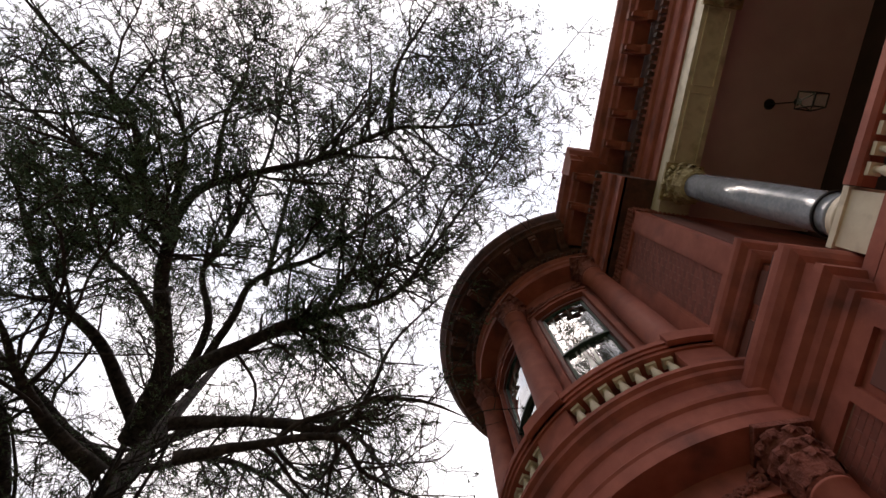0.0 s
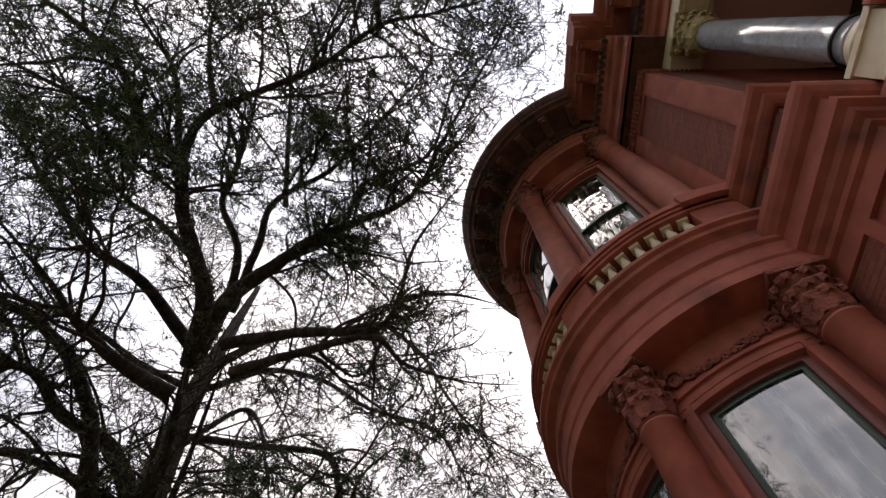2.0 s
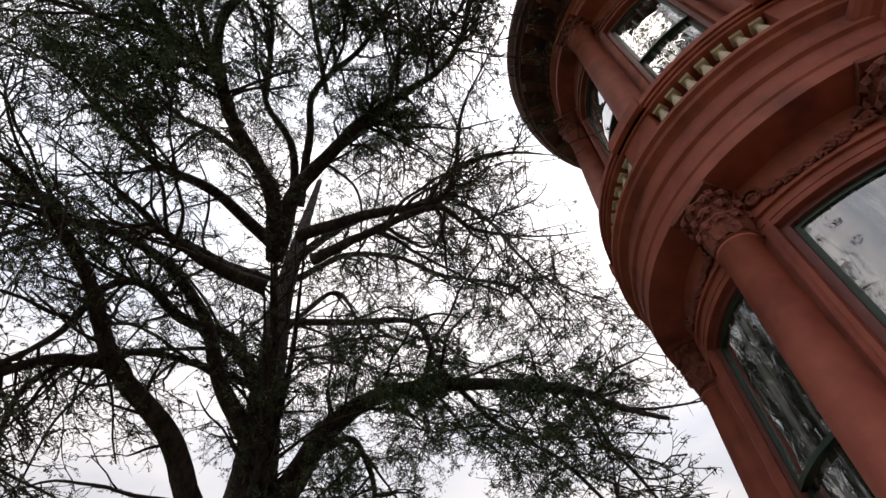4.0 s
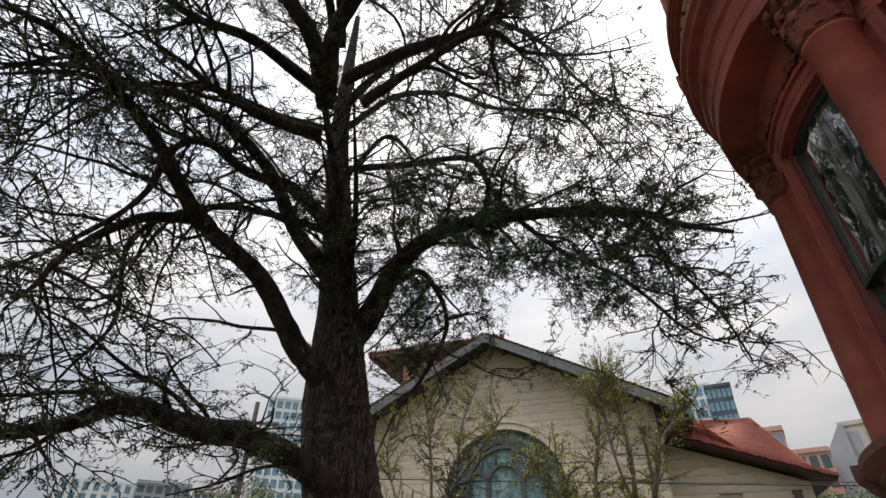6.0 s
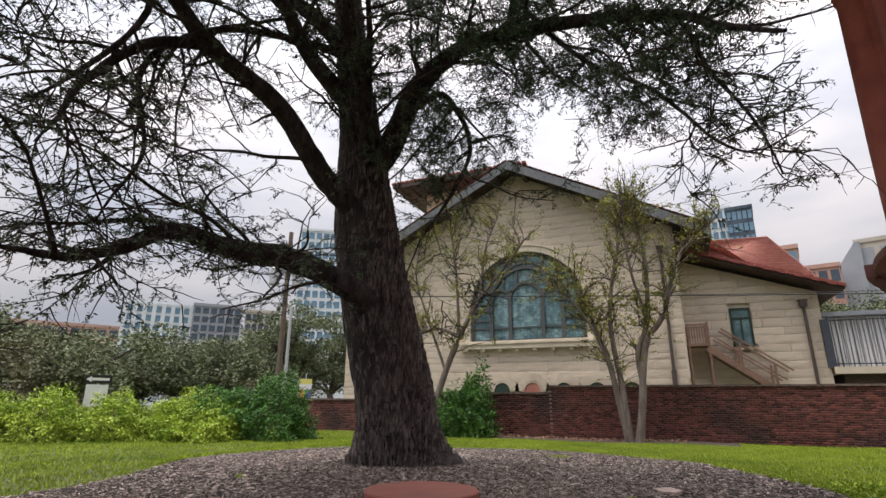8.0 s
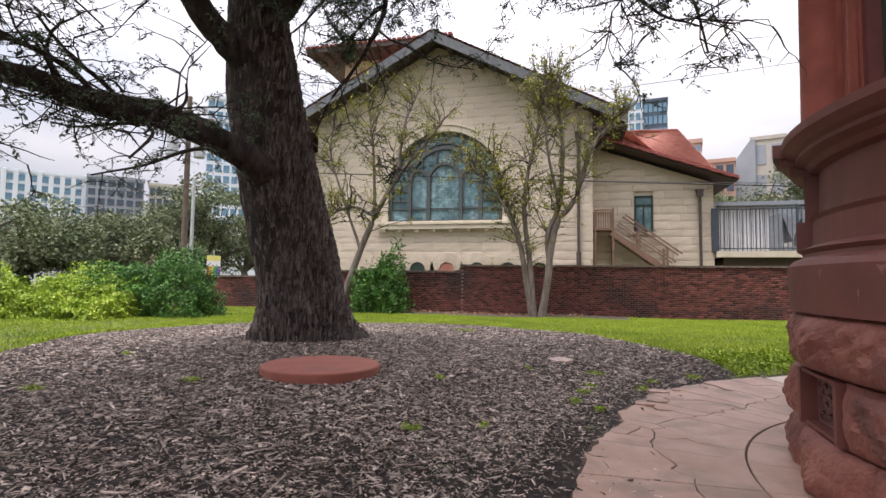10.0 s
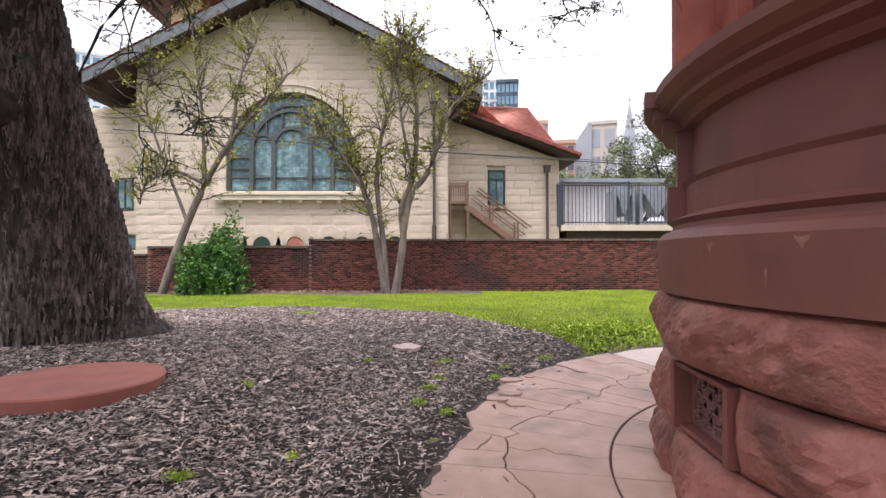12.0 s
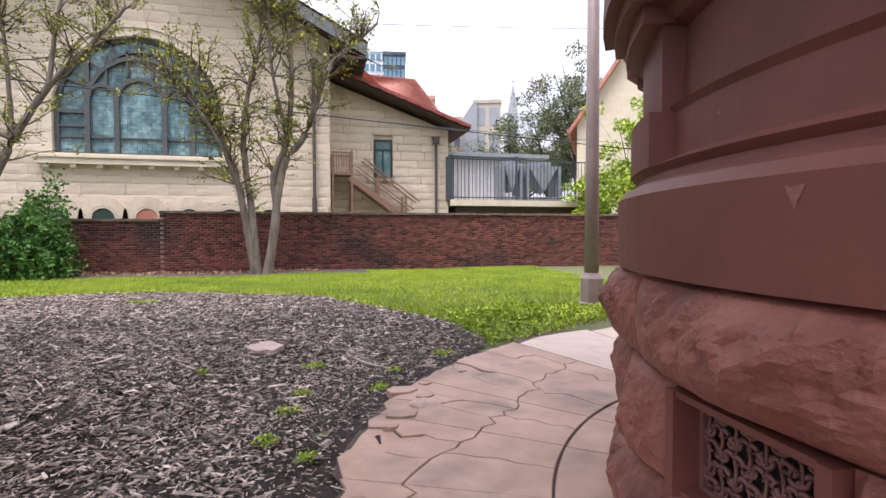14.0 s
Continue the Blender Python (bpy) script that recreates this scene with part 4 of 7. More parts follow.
for a in LEVEL1:
    bm = bmesh.new()
    for r, w, z0, z1 in ((R - 0.06, 0.135, 1.66, 1.90), (R - 0.12, 0.125, 1.90, 2.28), (R - 0.03, 0.135, 2.28, 2.36), (R + 0.03, 0.15, 2.36, 2.43), (R + 0.09, 0.165, 2.43, 2.54)):
        arc_bar(bm, a - w, a + w, R - 0.4, r, z0, z1, 4)
    part("column_pedestal", bm, RED_LOW, mansion)

# entablature between the storeys, with its mouldings
revolve("entablature", [(RW - 0.3, 6.03), (R + 0.05, 6.05), (R + 0.05, 6.22), (R + 0.07, 6.25), (R + 0.05, 6.28), (R + 0.06, 6.50), (R + 0.10, 6.53), (R + 0.11, 6.57), (R + 0.08, 6.60), (R + 0.06, 6.62), (R + 0.06, 6.84), (R + 0.10, 6.87), (R + 0.16, 6.90), (R + 0.17, 6.96), (R + 0.22, 6.99), (R + 0.22, 7.05), (R + 0.12, 7.09), (R - 0.5, 7.10)], RED, "red sandstone entablature with stepped mouldings")
# the balustrade: rail, pedestals and cream balusters
RB = R + 0.02
BAL_PROF = [(0.055, 0.0), (0.055, 0.03), (0.035, 0.04), (0.04, 0.06), (0.028, 0.08), (0.03, 0.11), (0.058, 0.17), (0.066, 0.23), (0.055, 0.29), (0.036, 0.35), (0.03, 0.38), (0.04, 0.40), (0.034, 0.42)]


def baluster_mesh():
    bm = bmesh.new()
    lathe(bm, [(r, z + 0.03) for r, z in BAL_PROF], 14)
    box(bm, -0.066, 0.066, -0.066, 0.066, 0, 0.035)
    box(bm, -0.066, 0.066, -0.066, 0.066, 0.44, 0.49)
    me = bpy.data.meshes.new("baluster")
    bm.to_mesh(me)
    bm.free()
    me.materials.append(CREAM)
    return me


BALM = baluster_mesh()
balus = thing("balustrade", "curved balustrade with plump cream-painted balusters and a red stone rail", "balustrade", group="balustrades")
del balus["category"]
balus.parent = mansion
bm = bmesh.new()
for a0 in (radians(-180),):
    for z0, z1, r0, r1 in ((7.58, 7.64, RB - 0.13, RB + 0.13), (7.64, 7.70, RB - 0.15, RB + 0.16), (7.70, 7.80, RB - 0.17, RB + 0.19), (7.80, 7.85, RB - 0.14, RB + 0.16)):
        arc_bar(bm, a0, radians(20), r0, r1, z0, z1, 70)
part("rail", bm, RED, balus)
for a in LEVEL1:
    bm = bmesh.new()
    arc_bar(bm, a - 0.105, a + 0.105, RB - 0.15, RB + 0.10, 7.08, 7.58, 4)
    arc_bar(bm, a - 0.12, a + 0.12, RB - 0.15, RB + 0.24, 7.64, 7.86, 4)
    arc_bar(bm, a - 0.11, a + 0.11, RB - 0.15, RB + 0.2, 7.86, 7.9, 4)
    part("pedestal", bm, RED, balus)
for a in WINA:
    for i in range(7):
        ob = new("baluster", BALM)
        ob.parent = balus
        ob.matrix_basis = at_angle(a + (i - 3) * radians(4.7), RB, 7.09)

# crown of the turret
revolve("upper_entablature", [(RW - 0.3, 12.40), (R - 0.02, 12.42), (R - 0.02, 12.6), (R + 0.02, 12.64), (R - 0.01, 12.68), (R - 0.01, 12.85), (R + 0.05, 12.9), (R + 0.05, 12.95)], RED)
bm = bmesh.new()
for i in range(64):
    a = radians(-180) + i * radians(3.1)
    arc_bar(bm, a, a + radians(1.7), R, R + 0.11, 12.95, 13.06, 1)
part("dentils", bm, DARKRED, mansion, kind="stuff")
revolve("turret_cornice", [(R, 12.95), (R + 0.03, 13.07), (R + 0.06, 13.1), (R + 0.10, 13.13), (R + 0.10, 13.50), (R + 0.62, 13.52), (R + 0.66, 13.60), (R + 0.74, 13.64), (R + 0.76, 13.72), (R + 0.80, 13.78), (R + 0.86, 13.9), (R + 0.88, 14.0), (R + 0.2, 14.1)], DARKRED, "overhanging dark red cornice")


def bracket(m, material=RED):
    """A scrolled cornice bracket, y outward."""
    bm = bmesh.new()
    prof = [(0, 0), (0.10, 0.0), (0.16, 0.04), (0.14, 0.11), (0.24, 0.17), (0.42, 0.20), (0.50, 0.24), (0.52, 0.33), (0.48, 0.38), (0, 0.38)]
    a = [bm.verts.new((-0.09, y, z)) for y, z in prof]
    b = [bm.verts.new((0.09, y, z)) for y, z in prof]
    bm.faces.new(a)
    bm.faces.new(b[::-1])
    n = len(prof)
    for i in range(n):
        bm.faces.new((a[i], a[(i + 1) % n], b[(i + 1) % n], b[i]))
    box(bm, -0.04, 0.04, 0.10, 0.47, 0.12, 0.2)
    bmesh.ops.recalc_face_normals(bm, faces=bm.faces)
    ob = part("bracket", bm, material, mansion)
    ob.matrix_basis = m


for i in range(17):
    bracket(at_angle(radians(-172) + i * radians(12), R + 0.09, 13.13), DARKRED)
bm = bmesh.new()
lathe(bm, [(R + 0.75, 14.0), (R + 0.3, 14.3), (0.05, 16.2)], 48, cx=HX, cy=HY)
part("turret_roof", bm, TILE, mansion, kind="structure")

# ---- the flat west wall and pier beside the turret ----
WX = 4.9


def mbox(name, x0, x1, y0, y1, z0, z1, material, label="", kind="structure", bev=0.0):
    bm = bmesh.new()
    box(bm, x0, x1, y0, y1, z0, z1)
    if bev:
        bmesh.ops.bevel(bm, geom=bm.edges[:], offset=bev, segments=1, affect="EDGES")
    return part(name, bm, material, mansion, label, kind)


PX, PY = 4.78, 0.23      # west face and south corner of the pavilion beside the turret
mbox("wall_west", PX + 0.06, 8.4, PY + 0.06, 2.6, 1.2, 13.6, RED)
mbox("wall_lower", 5.0, 8.4, -9.0, PY, -0.1, 6.15, RED)
mbox("plinth_lower", PX - 0.06, 5.5, PY - 0.1, 2.2, -0.1, 1.2, RED_LOW)
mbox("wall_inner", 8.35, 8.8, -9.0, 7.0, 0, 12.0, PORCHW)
mbox("wall_far", 7.0, 12, 2.6, 7.2, 0, 13.6, RED)
mbox("roof_slab", 5.4, 12.0, -9.0, 7.2, 13.62, 13.9, DARKRED)
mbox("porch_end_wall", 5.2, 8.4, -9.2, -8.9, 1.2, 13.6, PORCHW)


def rows_of_brick(name, x, y0, y1, z0, z1, group):
    """Pressed bricks with thin pale joints, on a wall that faces west."""
    mbox("mortar_bed", x - 0.006, x + 0.02, y0, y1, z0, z1, MORTAR)
    me = bpy.data.meshes.new("brick")
    bm = bmesh.new()
    box(bm, -0.002, 0.008, -0.1015, 0.1015, -0.0325, 0.0325)
    bm.to_mesh(me)
    bm.free()
    me.materials.append(PINKBRICK)
    k, z = 0, z0 + 0.036
    while z < z1 - 0.03:
        y = y0 + 0.105 + (0.105 if k % 2 else 0)
        while y < y1 - 0.1:
            ob = new("brick", me)
            ob.parent = mansion
            ob.location = (x - 0.008, y, z)
            if k % 2 and y < y0 + 0.22:
                ob = new("brick", me)
                ob.parent = mansion
                ob.location = (x - 0.008, y0 + 0.054, z)
                ob.scale = (1, 0.5, 1)
            y += 0.209
        if y - 0.1 < y1 - 0.03:
            ob = new("brick", me)
            ob.parent = mansion
            ob.location = (x - 0.008, (y - 0.105 + y1) / 2, z)
            ob.scale = (1, (y1 - y + 0.101) / 0.203, 1)
        z += 0.0715
        k += 1


# upper pavilion: stone frame round a brick panel
for y0, y1, z0, z1 in ((PY + 0.06, 2.3, 11.1, 11.5), (PY + 0.06, 2.3, 7.7, 8.02), (PY + 0.06, 0.56, 8.02, 11.1), (1.36, 2.1, 8.02, 11.1)):
    mbox("wall_frame", PX, PX + 0.06, y0, y1, z0, z1, RED)
for y0, y1, z0, z1 in ((0.56, 0.60, 8.02, 11.1), (1.32, 1.36, 8.02, 11.1), (0.60, 1.32, 8.02, 8.06), (0.60, 1.32, 11.06, 11.1)):
    mbox("panel_bead", PX + 0.01, PX + 0.06, y0, y1, z0, z1, RED)
mbox("wall_frame", PX, 6.6, PY, PY + 0.06, 7.7, 11.5, RED)
mbox("wall_panel", PX + 0.2, PX + 0.75, PY - 0.02, PY, 8.2, 10.9, RED_LOW)


def wrap(name, prof, y1, material, label="", x=PX, y=PY, x1=6.6):
    """A moulding along the west face, turning the corner onto the south face."""
    a, b, c = [], [], []
    pts = [(-0.04, prof[0][1])] + list(prof) + [(-0.04, prof[-1][1])]
    bm = bmesh.new()
    for p, z in pts:
        a.append(bm.verts.new((x - p, y1, z)))
        b.append(bm.verts.new((x - p, y - p, z)))
        c.append(bm.verts.new((x1, y - p, z)))
    n = len(pts)
    for q, r_ in ((a, b), (b, c)):
        for i in range(n):
            j = (i + 1) % n
            bm.faces.new((q[i], r_[i], r_[j], q[j]))
    bm.faces.new(a)
    bm.faces.new(c[::-1])
    bmesh.ops.recalc_face_normals(bm, faces=bm.faces)
    return part(name, bm, material, mansion, label)


wrap("pedestal_moulding", [(0.0, 7.40), (0.04, 7.43), (0.08, 7.48), (0.08, 7.54), (0.15, 7.60), (0.17, 7.66), (0.17, 7.72), (0.06, 7.76), (0.0, 7.80)], 2.2, RED)
wrap("pedestal_moulding", [(0.0, 6.96), (0.12, 6.98), (0.12, 7.06), (0.07, 7.10), (0.03, 7.16), (0.0, 7.18)], 2.2, DARKRED, "dark red moulding")
wrap("string_course", [(0.0, 5.98), (0.05, 6.01), (0.05, 6.08), (0.11, 6.13), (0.13, 6.20), (0.20, 6.25), (0.20, 6.36), (0.16, 6.40), (0.16, 6.52), (0.22, 6.56), (0.27, 6.63), (0.29, 6.70), (0.29, 6.78), (0.20, 6.82), (0.18, 6.96)], 2.2, RED, "deep moulded red stone string course")
for y0, y1 in ((PY + 0.12, 0.75), (0.95, 1.45)):
    mbox("pedestal_panel", PX + 0.03, PX + 0.062, y0, y1, 7.2, 7.38, RED_LOW)
for i in range(18):
    bm = bmesh.new()
    for j in range(3):
        m = Matrix.Translation((PX - 0.01 + crng.normal(0, 0.008), PY + 0.02 + i * 0.085, 11.18 + j * 0.1)) @ Matrix.Rotation(crng.uniform(-1, 1), 4, "X")
        lathe(bm, [(0.0001, -0.04), (0.035, -0.025), (0.05, 0.01), (0.0001, 0.05)], 6, m=m @ Matrix.Rotation(-math.pi / 2, 4, "Y"))
        lathe(bm, [(0.012, 0), (0.012, 0.07)], 5, m=m @ Matrix.Rotation(0.7, 4, "X"))
    part("carved_leaf", bm, CARVED, mansion)
for i in range(12):
    bm = bmesh.new()
    for j in range(3):
        m = Matrix.Translation((PX + 0.06 + i * 0.085, PY - 0.01, 11.18 + j * 0.1)) @ Matrix.Rotation(crng.uniform(-1, 1), 4, "Y")
        lathe(bm, [(0.0001, -0.04), (0.035, -0.025), (0.05, 0.01), (0.0001, 0.05)], 6, m=m @ Matrix.Rotation(math.pi / 2, 4, "X"))
    part("carved_leaf", bm, CARVED, mansion)
# lower pavilion with a framed panel and a brick field
for y0, y1, z0, z1 in ((PY + 0.06, 0.42, 1.2, 5.98), (0.42, 2.2, 5.78, 5.98), (0.98, 1.12, 1.2, 5.78), (0.42, 0.98, 3.7, 3.9)):
    mbox("wall_frame", PX, PX + 0.06, y0, y1, z0, z1, RED)
mbox("wall_frame", PX, 5.4, PY, PY + 0.06, 1.2, 5.98, RED)
mbox("panel", PX + 0.02, PX + 0.06, 0.50, 0.90, 4.0, 5.68, RED_LOW, bev=0.008)

# ---- the upper porch ----
bm = bmesh.new()
extrude_profile(bm, [(0, 6.82), (0.1, 6.83), (0.13, 6.88), (0.13, 6.97), (0.08, 7.01), (0, 7.02)], (5.24, -9.0), (5.24, -0.72), (-1, 0))
extrude_profile(bm, [(0, 6.82), (0.1, 6.83), (0.13, 6.88), (0.13, 6.97), (0.08, 7.01), (0, 7.02)], (5.24, -0.72), (5.24, -9.0), (1, 0))
pb = thing("porch_balustrade", "straight balustrade with cream balusters under a red rail", "balustrade", group="balustrades")
del pb["category"]
pb.parent = mansion
part("rail", bm, RED, pb)
for i in range(38):
    if i in (13, 14, 15, 16, 28, 29, 30):
        continue
    ob = new("baluster", BALM)
    ob.parent = pb
    ob.location = (5.24, -0.9 - i * 0.2, 6.33)
mbox("porch_floor", 5.0, 8.35, -9.0, PY - 0.01, 6.16, 6.32, RED)
for yc in (-0.38, -3.75, -7.1):
    col = thing("porch_column", "polished grey granite porch column with carved capital and cream pedestal", "column", (5.5, yc, 6.32), "porch columns")
    del col["category"]
    col.parent = mansion
    bm = bmesh.new()
    box(bm, -0.3, 0.3, -0.3, 0.3, 0, 0.62)
    box(bm, -0.34, 0.34, -0.34, 0.34, 0.0, 0.12)
    box(bm, -0.33, 0.33, -0.33, 0.33, 0.62, 0.70)
    part("pedestal", bm, CREAM, col, "cream-painted pedestal")
    bm = bmesh.new()
    lathe(bm, [(0.33, 0.70), (0.33, 0.76), (0.29, 0.80), (0.30, 0.86), (0.265, 0.9)], 28)
    part("base", bm, CREAM, col, smooth=True)
    bm = bmesh.new()
    lathe(bm, [(0.27, 0.90), (0.27, 0.96), (0.25, 1.0), (0.25, 1.4), (0.245, 2.6), (0.22, 4.22)], 40)
    part("shaft", bm, MARBLE, col, "polished grey granite shaft", smooth=True)
    bm = bmesh.new()
    lathe(bm, [(0.272, 0.0), (0.277, 0.02), (0.272, 0.04)], 28)
    band = part("band", bm, IRON, col)
    band.location = (0, 0, 1.1)
    bm = bmesh.new()
    capital(bm, 0.23, 0.62, crng, 9)
    part("capital", bm, GILT, col, "ochre leafy carved capital").location = (0, 0, 4.22)
beam = mbox("porch_beam", 5.22, 5.80, -9.0, PY - 0.004, 11.18, 11.5, CREAM, "cream-painted porch beam with recessed soffit panels")
for y0, y1 in ((-3.4, -2.1), (-2.0, -0.75), (-5.6, -4.1), (-6.8, -5.7)):
    bm = bmesh.new()
    for a, b, c, d in ((5.30, 5.33, y0, y1), (5.69, 5.72, y0, y1), (5.33, 5.69, y0, y0 + 0.03), (5.33, 5.69, y1 - 0.03, y1)):
        box(bm, a, b, c, d, 11.155, 11.185)
    part("soffit_moulding", bm, CREAM, mansion)
mbox("ceiling_porch", 5.8, 8.35, -9.0, PY, 11.45, 11.6, PORCHC, kind="structure")
ENT = [(0, 11.5), (0.06, 11.52), (0.06, 11.62), (0.02, 11.66), (0.02, 11.9), (0.08, 11.93), (0.1, 11.98), (0.05, 12.02), (0.05, 12.3), (0.1, 12.33), (0.12, 12.42), (0.12, 12.6)]
for name, p0, p1, o, m_ in (("porch_entablature", (5.24, -9.0), (5.24, 0.3), (-1, 0), RED), ("pier_entablature", (4.6, -0.35), (4.6, 2.2), (-1, 0), RED)):
    bm = bmesh.new()
    extrude_profile(bm, ENT, p0, p1, o)
    part(name, bm, m_, mansion)
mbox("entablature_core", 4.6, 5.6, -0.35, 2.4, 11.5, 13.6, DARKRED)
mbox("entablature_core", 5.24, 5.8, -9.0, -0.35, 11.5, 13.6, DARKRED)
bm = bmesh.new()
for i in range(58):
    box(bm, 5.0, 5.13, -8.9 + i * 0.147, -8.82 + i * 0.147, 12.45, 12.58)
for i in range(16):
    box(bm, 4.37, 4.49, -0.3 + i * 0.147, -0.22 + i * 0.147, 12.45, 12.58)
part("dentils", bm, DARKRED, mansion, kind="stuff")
CORN = [(0, 13.3), (0.30, 13.32), (0.33, 13.42), (0.40, 13.46), (0.42, 13.58), (0.52, 13.66), (0.58, 13.8), (0.58, 13.88), (0, 13.95)]
bm = bmesh.new()
extrude_profile(bm, CORN, (5.12, -9.0), (5.12, -0.5), (-1, 0))
part("porch_cornice", bm, RED, mansion, "bracketed red stone cornice")
bm = bmesh.new()
extrude_profile(bm, CORN, (4.6, -0.62), (4.6, 1.4), (-1, 0))
extrude_profile(bm, CORN, (4.02, -0.2), (5.2, -0.2), (0, -1))
part("pier_cornice", bm, RED, mansion)
for i in range(12):
    bracket(pose(5.12, -0.95 - i * 0.66, 12.92, 0, 0, 90), RED)
for y in (-0.15, 0.5):
    bracket(pose(4.6, y, 12.92, 0, 0, 90), RED)
# lantern of the porch
lan = thing("lantern", "black iron porch lantern with glass panes on a rod", "lamp", (6.95, -2.0, 11.45))
bm = bmesh.new()
lathe(bm, [(0.0001, -0.04), (0.09, -0.03), (0.10, 0.0)], 18)
part("ceiling_rose", bm, IRON, lan)
bm = bmesh.new()
lathe(bm, [(0.012, -0.75), (0.012, -0.03)], 8)
lathe(bm, [(0.05, -0.80), (0.07, -0.76), (0.02, -0.72)], 12)
part("rod", bm, IRON, lan)
bm = bmesh.new()
for k in range(4):
    a = math.pi / 4 + k * math.pi / 2
    b = a + math.pi / 2
    for r0, z0, r1, z1, aa, ab in ((0.06, -0.80, 0.2, -0.93, a, a), (0.2, -0.93, 0.15, -1.30, a, a), (0.2, -0.93, 0.2, -0.93, a, b), (0.15, -1.30, 0.15, -1.30, a, b)):
        p, q = Vector((r0 * math.cos(aa), r0 * math.sin(aa), z0)), Vector((r1 * math.cos(ab), r1 * math.sin(ab), z1))
        m = Matrix.Translation(p) @ (q - p).to_track_quat("Z", "Y").to_matrix().to_4x4()
        lathe(bm, [(0.011, 0), (0.011, (q - p).length)], 6, m=m)
part("cage", bm, IRON, lan)
for k in range(4):
    a = math.pi / 4 + k * math.pi / 2
    b = a + math.pi / 2
    bm = bmesh.new()
    bm.faces.new([bm.verts.new(v) for v in ((0.19 * math.cos(a), 0.19 * math.sin(a), -0.94), (0.19 * math.cos(b), 0.19 * math.sin(b), -0.94), (0.145 * math.cos(b), 0.145 * math.sin(b), -1.29), (0.145 * math.cos(a), 0.145 * math.sin(a), -1.29))])
    part("pane", bm, LAMPGL, lan)

# pressed brick fields
rows_of_brick("brick_field", PX + 0.055, 0.60, 1.32, 8.06, 11.06, "")
rows_of_brick("brick_field", PX + 0.055, 1.12, 1.7, 3.9, 5.78, "")

# ---- the limestone church beyond the garden wall ----
CY = 26.62
church = thing("church", "cream rock-faced limestone church with tiled gable and great arched window", "building")


def cbox(name, x0, x1, y0, y1, z0, z1, material, kind="structure", label=""):
    bm = bmesh.new()
    box(bm, x0, x1, y0, y1, z0, z1)
    return part(name, bm, material, church, label, kind)


CX0, CX1, CXM, TOP, FALL = -13.0, 2.05, -6.0, 14.1, 0.52
ARX, ARZ, ARR = -5.58, 6.25, 3.12     # the arched window: centre, springing height, radius


# the front is built in courses of blocks round the opening
def gable_top(x):
    return TOP - FALL * abs(x - CXM)


mbk = [bpy.data.meshes.new("block") for _ in range(8)]
brng = np.random.default_rng(21)
for me in mbk:
    bm = bmesh.new()
    n = 4
    g = [[bm.verts.new(((i / n - 0.5) * 1.0, (-0.0 if i in (0, n) or j in (0, 3) else -brng.uniform(0.003, 0.018)), (j / 3 - 0.5) * 1.0)) for j in range(4)] for i in range(n + 1)]
    for i in range(n):
        for j in range(3):
            bm.faces.new((g[i][j], g[i + 1][j], g[i + 1][j + 1], g[i][j + 1]))
    bk = [bm.verts.new((x, 0.3, z)) for x, z in ((-0.5, -0.5), (0.5, -0.5), (0.5, 0.5), (-0.5, 0.5))]
    bm.faces.new([g[i][0] for i in range(n, -1, -1)] + [bk[0], bk[1]])
    bm.faces.new([g[i][3] for i in range(n + 1)] + [bk[2], bk[3]])
    bm.faces.new([g[0][j] for j in range(4)] + [bk[3], bk[0]])
    bm.faces.new([g[n][j] for j in range(3, -1, -1)] + [bk[1], bk[2]])
    bm.to_mesh(me)
    bm.free()
    me.materials.append(LIME)


def block(x0, x1, z0, z1, y, parent=church):
    ob = new("block", mbk[int(brng.integers(8))])
    ob.parent = parent
    ob.location = ((x0 + x1) / 2, y, (z0 + z1) / 2)
    ob.scale = (x1 - x0 - 0.012, 1, z1 - z0 - 0.012)


zc = -0.6
k = 0
while zc < 13.8:
    h = (0.46, 0.30, 0.42)[k % 3]
    x = CX0 + (0 if k % 2 else -0.5)
    top = zc + h
    while x < CX1:
        w = brng.uniform(0.8, 1.7)
        a, b = max(x, CX0), min(x + w, CX1)
        x += w
        mid = (zc + top) / 2
        # cut at the opening
        if 4.5 < mid < ARZ:
            cut = (ARX - ARR - 0.3, ARX + ARR + 0.3)
        elif ARZ <= mid < ARZ + ARR + 0.3:
            s = math.sqrt(max(0, (ARR + 0.3) ** 2 - (mid - ARZ) ** 2))
            cut = (ARX - s, ARX + s)
        else:
            cut = None
        # cut at the gable
        if top > 9.9:
            half = (TOP - top) / FALL
            a, b = max(a, CXM - half), min(b, CXM + half)
        for p, q in (((a, b),) if not cut else ((a, min(b, cut[0])), (max(a, cut[1]), b))):
            if q - p > 0.12:
                block(p, q, zc, top, CY)
    zc = top
    k += 1
